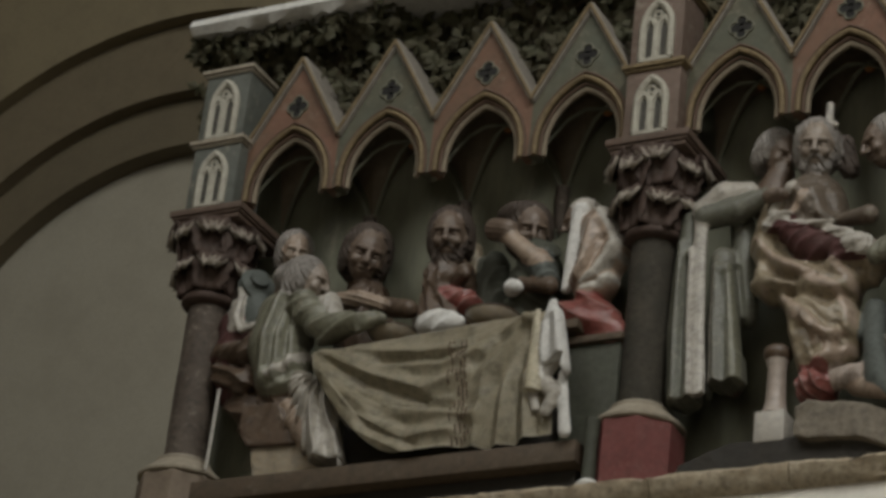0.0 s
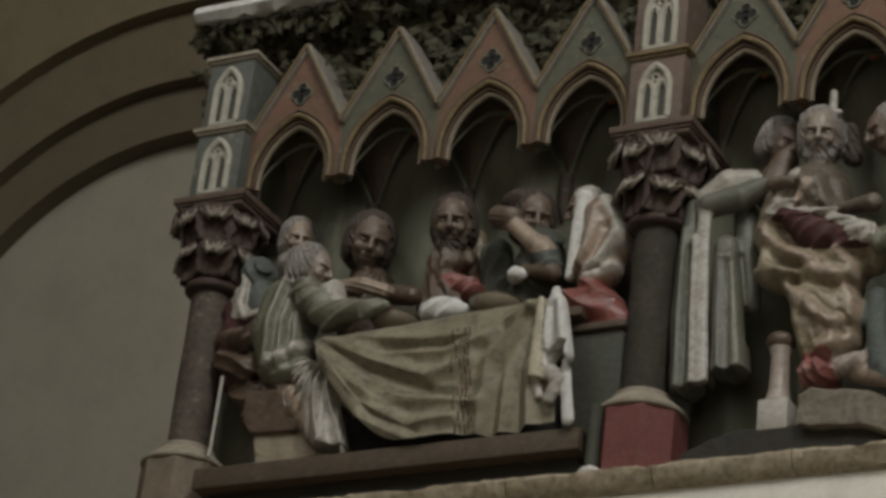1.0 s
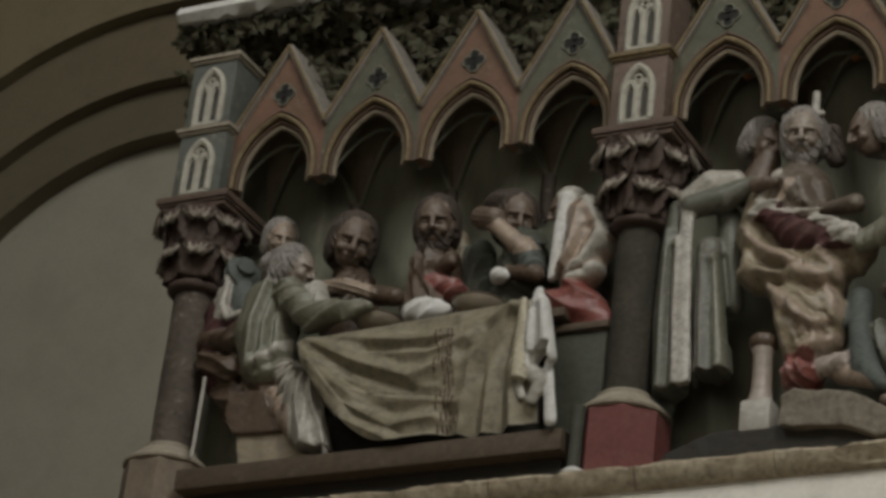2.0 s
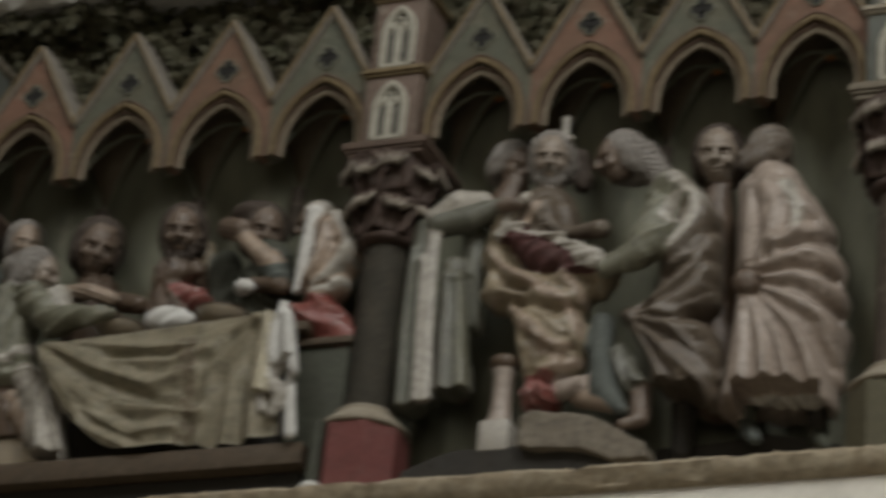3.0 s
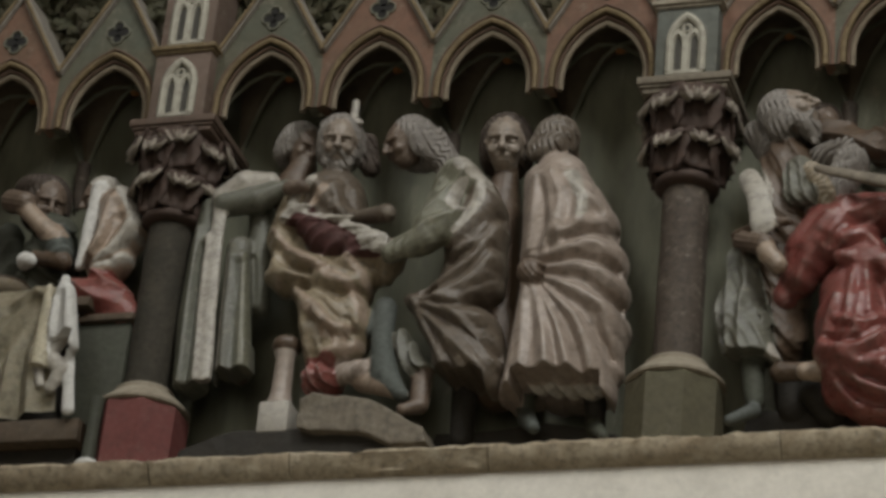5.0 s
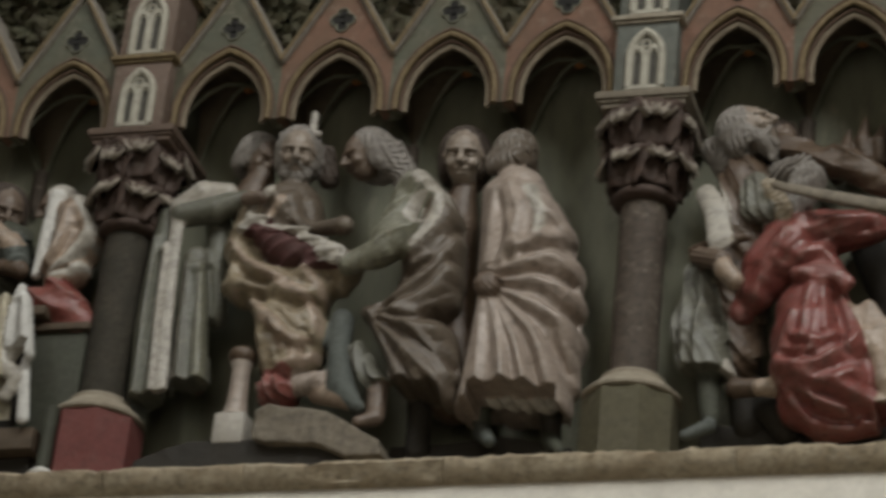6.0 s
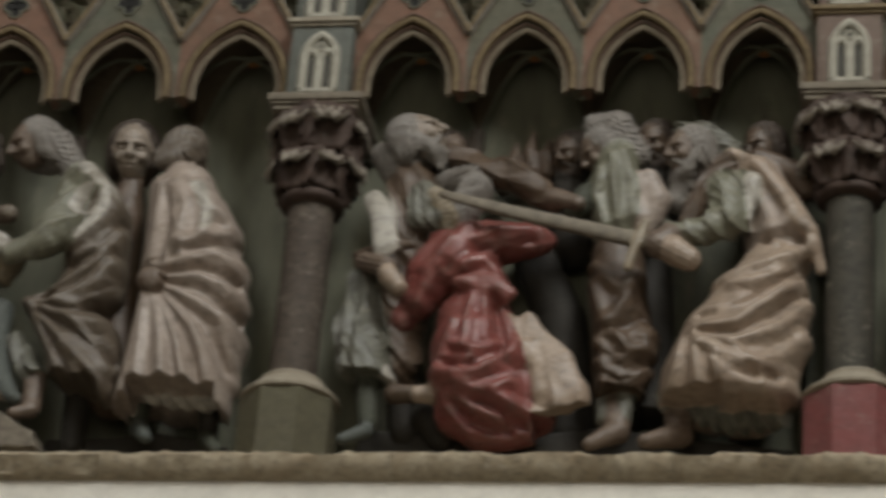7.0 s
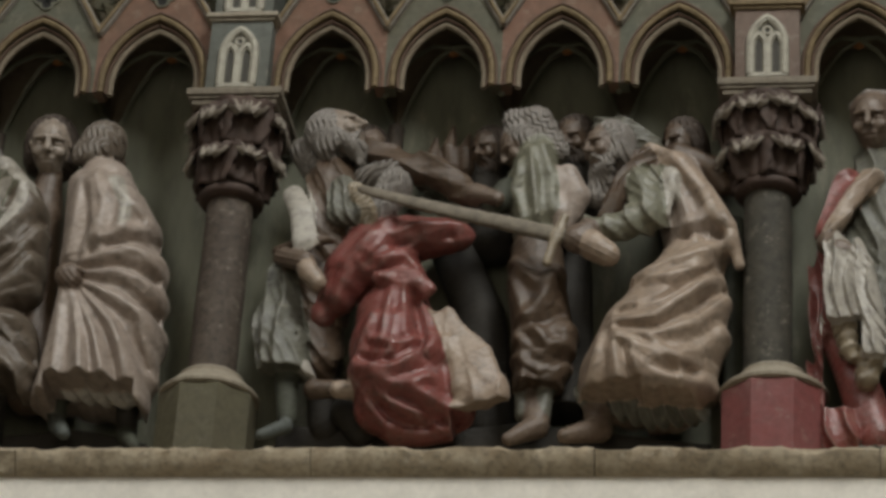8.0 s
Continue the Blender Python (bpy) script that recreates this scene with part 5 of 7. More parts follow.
s.crease([(-0.236, -0.116, 5.059), (-0.205, -0.110, 5.070), (-0.177, -0.094, 5.087), (-0.152, -0.067, 5.095), (-0.136, -0.003, 5.125)], (0.0100, 0.0096, 0.0093, 0.0089, 0.0087), -1.6)
s.trim((-0.257, -0.050, 4.650), 0.1820, "lilac", 0.007, -0.06)
s.trim((-0.241, 0.000, 4.690), 0.1120, "pale", 0.006, -0.05)
s.path([(-0.310, -0.020, 4.708), (-0.165, -0.010, 4.689)], (0.0280, 0.0280), "pale", ("along", 0.007, -80, 0.0375))
s.path([(-0.367, 0.040, 4.757), (-0.344, 0.020, 4.635)], (0.0280, 0.0224), "dark_green")
s.cap((-0.337, 0.000, 4.617), (-0.296, -0.070, 4.558), 0.0238, 0.0154, "teal")
s.path([(-0.185, 0.050, 4.751), (-0.167, 0.030, 4.607)], (0.0308, 0.0252), "near_black")
s.cap((-0.164, 0.020, 4.592), (-0.124, -0.050, 4.536), 0.0224, 0.0154, "dark_green")
s.build()

# the scene with the sword

s = Statue("scroll_statue", "wavy-haired bearded stone man holding a pale scroll", "statue", "carved figures")
s.head((0.301, 0.000, 5.445), 0.0660, 70, 22, -10, hair='hair_grey', flesh='face')
s.path([(0.207, 0.050, 5.429), (0.241, 0.050, 5.377)], (0.0364, 0.0364), "hair_grey", ("curl", 0.005, 70, 0.02))
s.path([(0.294, 0.030, 5.312), (0.291, 0.030, 5.161), (0.288, 0.040, 5.003), (0.287, 0.050, 4.816)], (0.0672, 0.0784, 0.0756, 0.0560), "brown", ("along", 0.007, -70, 0.0525))
s.path([(0.336, -0.030, 5.267), (0.332, -0.050, 5.180), (0.390, -0.050, 5.171)], (0.0336, 0.0308, 0.0280), "grey_green", ("along", 0.005, -70, 0.03))
s.path([(0.370, -0.050, 5.246), (0.405, -0.060, 5.182), (0.415, -0.060, 5.140)], (0.0224, 0.0224, 0.0196), "ochre", ("curl", 0.005, 40, 0.018))
s.path([(0.204, -0.020, 5.258), (0.240, -0.060, 5.176), (0.258, -0.080, 5.090)], (0.0280, 0.0308, 0.0336), "pale", flat=0.3)
for z in (5.225, 5.19, 5.15, 5.115):
    s.crease([(0.17, -0.05, z + 0.004), (0.29, -0.07, z - 0.008)], (0.0032, 0.0032), -0.5)
s.path([(0.178, -0.020, 5.093), (0.239, -0.060, 5.094), (0.322, -0.080, 5.089)], (0.0140, 0.0126, 0.0112), "brown")
s.path([(0.198, -0.050, 5.059), (0.265, -0.090, 5.019)], (0.0224, 0.0280), "flesh", ("along", 0.0014, -25, 0.014))
s.cap((0.277, -0.100, 4.989), (0.303, -0.100, 4.957), 0.0266, 0.0238, "cream")
s.path([(0.203, 0.020, 5.025), (0.203, 0.000, 4.869), (0.227, -0.020, 4.748)], (0.0476, 0.0644, 0.0616), "grey_green", ("along", 0.007, -78, 0.045))
s.path([(0.264, -0.030, 4.743), (0.281, -0.030, 4.712)], (0.0336, 0.0280), "pale", ("along", 0.005, -60, 0.03))
s.trim((0.231, 0.000, 4.746), 0.0840, "grey_green", 0.006, -0.2)
s.path([(0.228, 0.000, 4.743), (0.242, -0.020, 4.624)], (0.0308, 0.0238), "dark_green")
s.cap((0.244, -0.040, 4.591), (0.198, -0.090, 4.544), 0.0196, 0.0140, "teal")
s.path([(0.291, 0.100, 4.842), (0.314, 0.100, 4.653)], (0.0420, 0.0420), "near_black")
s.cap((0.301, -0.020, 4.701), (0.380, -0.030, 4.696), 0.0252, 0.0224, "brown")
s.build()

s = Statue("kneeling_statue", "kneeling stone figure in red robe, bent double", "statue", "carved figures")
s.path([(0.627, -0.080, 4.870), (0.701, -0.085, 4.745), (0.721, -0.080, 4.662)], (0.0224, 0.0504, 0.0644), "cream", ("along", 0.003, -70, 0.075), flat=0.5)
s.path([(0.465, -0.020, 5.279), (0.427, -0.020, 5.197), (0.387, -0.020, 5.148)], (0.0420, 0.0364, 0.0336), "hair_grey", ("curl", 0.006, 60, 0.02))
s.path([(0.459, 0.000, 5.325), (0.383, 0.020, 5.322)], (0.0420, 0.0336), "hair_grey", ("curl", 0.006, 20, 0.02))
s.path([(0.345, -0.020, 4.961), (0.370, -0.020, 5.033), (0.420, -0.020, 5.095), (0.505, -0.020, 5.121), (0.597, -0.020, 5.136), (0.658, -0.020, 5.131)], (0.0478, 0.0678, 0.0708, 0.0623, 0.0425, 0.0212), "red")
s.path([(0.477, -0.020, 4.896), (0.497, -0.020, 4.809), (0.524, -0.020, 4.715), (0.555, -0.020, 4.677)], (0.0837, 0.1137, 0.1266, 0.1152), "red")
s.path([(0.469, -0.020, 4.645), (0.544, -0.020, 4.635), (0.633, -0.020, 4.641)], (0.0631, 0.0739, 0.0710), "red")
s.path([(0.513, -0.020, 4.888), (0.576, -0.020, 4.777), (0.625, -0.020, 4.661)], (0.0697, 0.0801, 0.0711), "red")
s.path([(0.439, -0.030, 5.051), (0.491, -0.030, 5.026), (0.508, -0.030, 4.986), (0.492, -0.030, 4.898)], (0.0620, 0.0591, 0.0617, 0.0780), "red")
s.path([(0.302, 0.000, 4.916), (0.340, 0.000, 4.980)], (0.0365, 0.0423), "red")
s.path([(0.453, -0.100, 4.968), (0.504, -0.100, 4.980), (0.547, -0.100, 4.970), (0.584, -0.100, 4.935)], (0.0139, 0.0181, 0.0194, 0.0166), "red")
s.crease([(0.465, -0.086, 4.963), (0.497, -0.099, 4.949), (0.526, -0.094, 4.945), (0.559, -0.066, 4.951)], (0.0111, 0.0107, 0.0104, 0.0101), 1.7)
s.crease([(0.464, -0.089, 5.022), (0.492, -0.089, 5.026), (0.519, -0.082, 5.035), (0.535, -0.078, 5.020), (0.550, -0.071, 5.006)], (0.0098, 0.0094, 0.0091, 0.0087, 0.0084), 1.7)
s.crease([(0.642, -0.024, 5.106), (0.595, -0.042, 5.096), (0.548, -0.058, 5.088), (0.515, -0.067, 5.066), (0.484, -0.089, 5.038), (0.461, -0.086, 5.014), (0.434, -0.066, 4.998)], (0.0141, 0.0138, 0.0136, 0.0133, 0.0130, 0.0128, 0.0126), 1.7)
s.crease([(0.642, -0.046, 5.142), (0.595, -0.063, 5.134), (0.547, -0.074, 5.130), (0.510, -0.081, 5.110), (0.473, -0.084, 5.093), (0.454, -0.089, 5.066), (0.435, -0.091, 5.040)], (0.0127, 0.0129, 0.0131, 0.0133, 0.0136, 0.0138, 0.0140), 1.7)
s.crease([(0.468, -0.078, 5.142), (0.443, -0.089, 5.097), (0.416, -0.088, 5.059), (0.399, -0.078, 5.012), (0.382, -0.062, 4.969)], (0.0141, 0.0137, 0.0133, 0.0129, 0.0126), 1.7)
s.crease([(0.424, -0.091, 5.089), (0.398, -0.089, 5.051), (0.372, -0.085, 5.013), (0.362, -0.071, 4.973), (0.353, -0.058, 4.932)], (0.0126, 0.0126, 0.0126, 0.0126, 0.0126), 1.7)
s.crease([(0.494, -0.105, 4.921), (0.488, -0.108, 4.887), (0.485, -0.127, 4.845), (0.484, -0.133, 4.811), (0.482, -0.135, 4.779)], (0.0097, 0.0093, 0.0089, 0.0085, 0.0082), 1.7)
s.crease([(0.522, -0.098, 4.930), (0.526, -0.101, 4.894), (0.532, -0.121, 4.848), (0.534, -0.127, 4.822), (0.536, -0.132, 4.796)], (0.0111, 0.0107, 0.0103, 0.0099, 0.0096), 1.7)
s.crease([(0.553, -0.076, 4.936), (0.571, -0.066, 4.898), (0.593, -0.078, 4.848), (0.605, -0.091, 4.801), (0.615, -0.095, 4.761)], (0.0111, 0.0128, 0.0145, 0.0161, 0.0177), 1.7)
s.crease([(0.641, -0.066, 4.792), (0.655, -0.072, 4.730), (0.668, -0.076, 4.670)], (0.0117, 0.0119, 0.0122), 1.7)
s.crease([(0.398, -0.050, 4.732), (0.459, -0.128, 4.697), (0.509, -0.145, 4.694), (0.548, -0.145, 4.717), (0.585, -0.125, 4.750), (0.609, -0.092, 4.792)], (0.0124, 0.0122, 0.0122, 0.0122, 0.0122, 0.0123), 1.7)
s.crease([(0.413, -0.081, 4.703), (0.437, -0.092, 4.657), (0.456, -0.079, 4.625), (0.480, -0.065, 4.595), (0.502, -0.037, 4.572)], (0.0082, 0.0099, 0.0116, 0.0132, 0.0150), 1.7)
s.crease([(0.416, -0.086, 4.720), (0.474, -0.129, 4.675), (0.523, -0.130, 4.653), (0.564, -0.134, 4.662), (0.603, -0.125, 4.679)], (0.0123, 0.0115, 0.0108, 0.0101, 0.0095), 1.7)
s.crease([(0.572, -0.129, 4.644), (0.604, -0.113, 4.629), (0.636, -0.088, 4.619), (0.662, -0.074, 4.604), (0.686, -0.040, 4.597)], (0.0121, 0.0121, 0.0122, 0.0122, 0.0122), 1.7)
s.crease([(0.514, -0.026, 4.567), (0.570, -0.027, 4.562), (0.629, -0.039, 4.571), (0.685, -0.026, 4.592)], (0.0109, 0.0109, 0.0108, 0.0109), 1.7)
s.crease([(0.452, -0.116, 4.852), (0.442, -0.119, 4.811), (0.428, -0.108, 4.778), (0.423, -0.099, 4.744), (0.416, -0.087, 4.712)], (0.0110, 0.0113, 0.0116, 0.0120, 0.0123), 1.7)
s.crease([(0.432, -0.108, 4.735), (0.479, -0.138, 4.721), (0.521, -0.147, 4.717), (0.569, -0.133, 4.752), (0.611, -0.088, 4.803)], (0.0096, 0.0092, 0.0088, 0.0085, 0.0082), -1.6)
s.crease([(0.443, -0.100, 4.659), (0.475, -0.094, 4.625), (0.507, -0.083, 4.592), (0.556, -0.082, 4.579), (0.600, -0.057, 4.577)], (0.0095, 0.0095, 0.0095, 0.0095, 0.0095), -1.6)
s.crease([(0.524, -0.123, 4.632), (0.555, -0.120, 4.619), (0.585, -0.109, 4.609), (0.613, -0.083, 4.599), (0.642, -0.064, 4.586)], (0.0095, 0.0091, 0.0088, 0.0084, 0.0081), -1.6)
s.crease([(0.459, -0.127, 4.783), (0.489, -0.137, 4.770), (0.517, -0.141, 4.760), (0.544, -0.136, 4.770), (0.568, -0.122, 4.785)], (0.0082, 0.0082, 0.0082, 0.0082, 0.0082), 1.7)
s.crease([(0.451, -0.105, 4.657), (0.488, -0.111, 4.635), (0.523, -0.112, 4.615), (0.551, -0.108, 4.602), (0.577, -0.096, 4.593)], (0.0081, 0.0085, 0.0088, 0.0091, 0.0094), 1.7)
s.crease([(0.510, -0.128, 4.845), (0.508, -0.136, 4.794), (0.505, -0.142, 4.744), (0.486, -0.141, 4.722), (0.465, -0.132, 4.704)], (0.0082, 0.0082, 0.0082, 0.0081, 0.0081), 1.7)
s.crease([(0.406, -0.077, 5.017), (0.412, -0.063, 5.001), (0.417, -0.042, 4.988), (0.409, -0.026, 4.973), (0.399, -0.001, 4.963)], (0.0084, 0.0084, 0.0084, 0.0084, 0.0084), 1.7)
s.crease([(0.489, -0.082, 5.061), (0.517, -0.060, 5.074), (0.547, -0.048, 5.080), (0.585, -0.045, 5.094), (0.622, -0.040, 5.108)], (0.0084, 0.0088, 0.0091, 0.0095, 0.0099), -1.6)
s.crease([(0.549, -0.083, 4.900), (0.562, -0.105, 4.849), (0.573, -0.113, 4.806), (0.576, -0.123, 4.769), (0.580, -0.132, 4.734)], (0.0083, 0.0082, 0.0082, 0.0082, 0.0081), -1.6)
s.trim((0.723, -0.080, 4.626), 0.0700, "cream", 0.002, 0.25)
s.path([(0.370, -0.050, 4.685), (0.424, -0.040, 4.690)], (0.0224, 0.0280), "cream")
s.cap((0.375, 0.060, 4.679), (0.414, 0.060, 4.625), 0.0420, 0.0364, "near_black")
s.build()

s = Statue("swordsman_statue", "dark-haired stone man reaching an arm along the blade", "statue", "carved figures")
s.head((0.368, 0.060, 5.441), 0.0532, 40, -24, 20, hair='hair_dark', beard=False)
s.path([(0.391, 0.020, 5.407), (0.487, 0.000, 5.342), (0.562, -0.010, 5.326), (0.656, -0.030, 5.245), (0.716, -0.050, 5.224)], (0.0336, 0.0420, 0.0448, 0.0336, 0.0224), "brown", ("along", 0.0035, -25, 0.045))
s.cap((0.673, -0.050, 5.233), (0.735, -0.080, 5.202), 0.0280, 0.0196, "flesh")
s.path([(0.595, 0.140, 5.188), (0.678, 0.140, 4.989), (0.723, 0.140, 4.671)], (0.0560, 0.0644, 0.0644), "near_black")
s.build()

s = Statue("sword", "long broad sword of worn brown stone", "sword", "")
s.path([(0.398, -0.120, 5.212), (0.574, -0.130, 5.152), (0.775, -0.140, 5.093), (0.902, -0.140, 5.058)], (0.0112, 0.0182, 0.0210, 0.0224), "rock", flat=0.6)
s.path([(0.421, -0.128, 5.197), (0.576, -0.140, 5.143), (0.776, -0.150, 5.086), (0.896, -0.150, 5.052)], (0.0042, 0.0070, 0.0084, 0.0084), "rock", flat=0.5)
s.path([(0.913, -0.140, 5.110), (0.892, -0.150, 5.041), (0.875, -0.150, 4.978)], (0.0112, 0.0112, 0.0112), "ochre")
s.build()

s = Statue("stooping_statue", "stone man in pale green hooded tunic and brown skirt", "statue", "carved figures")
s.head((0.780, 0.010, 5.407), 0.0560, -72, -38, 0, hair='hair_grey', beard=False)
s.path([(0.759, 0.000, 5.481), (0.815, 0.000, 5.468), (0.868, 0.010, 5.392)], (0.0308, 0.0476, 0.0336), "hair_grey", ("curl", 0.004, -50, 0.016))
s.path([(0.755, -0.020, 5.249), (0.718, -0.050, 5.199)], (0.0420, 0.0280), "dark_green")
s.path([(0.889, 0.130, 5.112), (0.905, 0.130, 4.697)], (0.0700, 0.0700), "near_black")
s.path([(0.822, 0.000, 5.378), (0.816, 0.000, 5.285), (0.827, 0.000, 5.202), (0.829, 0.000, 5.153)], (0.0489, 0.0714, 0.0681, 0.0622), "sage")
s.path([(0.832, 0.000, 5.088), (0.840, 0.000, 4.967), (0.859, 0.000, 4.832), (0.850, 0.000, 4.724)], (0.0648, 0.0726, 0.0774, 0.0631), "brown")
s.path([(0.904, -0.030, 5.299), (0.928, -0.030, 5.232), (0.900, -0.030, 5.151)], (0.0284, 0.0368, 0.0281), "lilac")
s.crease([(0.811, -0.052, 5.362), (0.818, -0.069, 5.306), (0.824, -0.071, 5.259), (0.830, -0.069, 5.211), (0.835, -0.064, 5.164)], (0.0086, 0.0092, 0.0099, 0.0106, 0.0112), 1.7, "sage")
s.crease([(0.841, -0.047, 5.370), (0.858, -0.049, 5.320), (0.874, -0.045, 5.274), (0.874, -0.048, 5.227), (0.875, -0.047, 5.182)], (0.0114, 0.0124, 0.0135, 0.0145, 0.0155), 1.7, "sage")
s.crease([(0.784, -0.055, 5.319), (0.781, -0.062, 5.273), (0.776, -0.054, 5.237), (0.788, -0.056, 5.194), (0.799, -0.055, 5.154)], (0.0100, 0.0103, 0.0106, 0.0109, 0.0112), 1.7, "sage")
s.crease([(0.773, -0.030, 5.039), (0.811, -0.066, 4.994), (0.844, -0.073, 4.966), (0.880, -0.060, 4.981)], (0.0112, 0.0115, 0.0118, 0.0121), 1.7)
s.crease([(0.776, -0.037, 4.987), (0.795, -0.055, 4.929), (0.812, -0.065, 4.876), (0.847, -0.077, 4.831), (0.878, -0.069, 4.795), (0.904, -0.056, 4.795), (0.929, -0.023, 4.804)], (0.0125, 0.0125, 0.0124, 0.0123, 0.0123, 0.0123, 0.0124), 1.7)
s.crease([(0.895, -0.040, 5.016), (0.878, -0.063, 4.963), (0.860, -0.074, 4.918), (0.837, -0.075, 4.886), (0.813, -0.065, 4.861), (0.799, -0.050, 4.830)], (0.0125, 0.0125, 0.0124, 0.0124, 0.0124, 0.0124), 1.7)
s.crease([(0.795, -0.041, 4.811), (0.832, -0.068, 4.785), (0.865, -0.069, 4.773), (0.901, -0.060, 4.804), (0.933, -0.014, 4.856)], (0.0096, 0.0106, 0.0116, 0.0127, 0.0138), 1.7)
s.crease([(0.790, -0.027, 4.772), (0.827, -0.061, 4.739), (0.860, -0.062, 4.722), (0.893, -0.051, 4.736), (0.922, -0.011, 4.764)], (0.0096, 0.0106, 0.0116, 0.0126, 0.0137), 1.7)
s.crease([(0.819, -0.053, 4.708), (0.847, -0.049, 4.683), (0.873, -0.037, 4.678), (0.898, -0.006, 4.682)], (0.0102, 0.0109, 0.0116, 0.0123), 1.7)
s.crease([(0.808, -0.055, 4.804), (0.813, -0.056, 4.765), (0.818, -0.055, 4.726), (0.826, -0.049, 4.691), (0.831, -0.021, 4.667)], (0.0110, 0.0109, 0.0109, 0.0109, 0.0109), 1.7)
s.crease([(0.798, -0.051, 4.853), (0.835, -0.074, 4.849), (0.869, -0.076, 4.857), (0.898, -0.060, 4.891)], (0.0083, 0.0089, 0.0096, 0.0103), -1.6)
s.crease([(0.795, -0.040, 4.796), (0.835, -0.068, 4.782), (0.872, -0.069, 4.783), (0.904, -0.061, 4.815)], (0.0082, 0.0089, 0.0096, 0.0103), -1.6)
s.crease([(0.794, -0.033, 4.753), (0.829, -0.060, 4.728), (0.860, -0.062, 4.716), (0.893, -0.052, 4.740), (0.923, -0.020, 4.775)], (0.0082, 0.0089, 0.0095, 0.0102, 0.0110), -1.6)
s.trim((0.854, 0.000, 4.705), 0.0980, "brown", 0.008, 0)
s.path([(0.812, 0.010, 4.714), (0.816, 0.000, 4.640)], (0.0196, 0.0196), "grey_green")
s.path([(0.868, 0.000, 4.708), (0.865, -0.010, 4.635)], (0.0224, 0.0196), "grey_green")
s.path([(0.841, 0.010, 4.683), (0.853, -0.010, 4.604), (0.794, -0.070, 4.541)], (0.0280, 0.0308, 0.0168), "flesh")
s.build()

s = Statue("hooded_statue", "bearded stone man with hood and strap in cream robe", "statue", "carved figures")
s.head((1.002, -0.020, 5.379), 0.0602, -50, -14, 0, hair='hair_grey', long=False)
s.path([(0.982, 0.000, 5.465), (1.040, 0.000, 5.446), (1.104, 0.020, 5.402)], (0.0224, 0.0336, 0.0336), "grey_green", ("along", 0.004, -25, 0.03))
s.path([(0.994, 0.000, 5.316), (0.981, 0.000, 5.249)], (0.0364, 0.0280), "hair_grey", ("curl", 0.006, 75, 0.018))
s.path([(1.109, -0.030, 5.337), (1.049, -0.050, 5.243), (1.009, -0.050, 5.162)], (0.0364, 0.0336, 0.0252), "brown", ("along", 0.007, 50, 0.042))
s.path([(1.099, -0.060, 5.244), (1.116, -0.080, 5.151), (1.036, -0.100, 5.100), (0.967, -0.110, 5.100)], (0.0476, 0.0476, 0.0336, 0.0252), "sage", ("along", 0.005, -60, 0.045))
s.path([(1.163, -0.075, 5.251), (1.156, -0.090, 5.144)], (0.0140, 0.0126), "pale")
s.path([(0.968, -0.120, 5.078), (0.942, -0.130, 5.052)], (0.0308, 0.0336), "flesh", ("along", 0.0014, -30, 0.014))
s.path([(0.984, -0.130, 5.035), (1.020, -0.130, 5.011)], (0.0364, 0.0308), "cream", ("along", 0.0014, -30, 0.014))
s.path([(1.110, -0.050, 5.363), (1.197, -0.070, 5.303), (1.254, -0.070, 5.219), (1.310, -0.060, 5.127), (1.335, -0.040, 5.027)], (0.0140, 0.0196, 0.0210, 0.0196, 0.0140), "cream")
s.path([(1.176, 0.030, 5.390), (1.261, 0.040, 5.352), (1.290, 0.050, 5.308)], (0.0308, 0.0364, 0.0280), "brown")
s.path([(1.317, 0.100, 5.221), (1.321, 0.100, 4.742)], (0.0280, 0.0280), "dark_green")
s.path([(1.164, 0.010, 5.310), (1.211, 0.010, 5.202), (1.233, 0.010, 5.088)], (0.0711, 0.0818, 0.0811), "lilac")
s.path([(1.216, -0.020, 5.023), (1.176, -0.020, 4.921), (1.134, -0.020, 4.812), (1.109, -0.020, 4.712)], (0.0833, 0.1131, 0.1424, 0.1577), "cream")
s.path([(1.230, -0.010, 4.965), (1.229, -0.010, 4.840), (1.207, -0.010, 4.702)], (0.0775, 0.0768, 0.0706), "cream")
s.crease([(1.084, -0.067, 4.969), (1.170, -0.107, 5.000), (1.217, -0.106, 5.014), (1.261, -0.089, 5.035), (1.304, -0.030, 5.081)], (0.0117, 0.0130, 0.0137, 0.0144, 0.0153), 1.7)
s.crease([(1.044, -0.135, 4.817), (1.094, -0.159, 4.813), (1.143, -0.162, 4.820), (1.188, -0.144, 4.859), (1.233, -0.116, 4.903), (1.270, -0.078, 4.950)], (0.0122, 0.0128, 0.0135, 0.0142, 0.0149, 0.0157), 1.7)
s.crease([(1.041, -0.141, 4.794), (1.090, -0.166, 4.775), (1.138, -0.169, 4.768), (1.186, -0.153, 4.788), (1.235, -0.121, 4.817), (1.271, -0.075, 4.869), (1.307, -0.015, 4.930)], (0.0081, 0.0089, 0.0098, 0.0107, 0.0117, 0.0127, 0.0138), 1.7)
s.crease([(1.046, -0.150, 4.779), (1.070, -0.169, 4.738), (1.093, -0.177, 4.703), (1.136, -0.171, 4.676), (1.179, -0.151, 4.657), (1.223, -0.116, 4.661), (1.267, -0.044, 4.684)], (0.0094, 0.0111, 0.0129, 0.0146, 0.0164, 0.0182, 0.0202), 1.7)
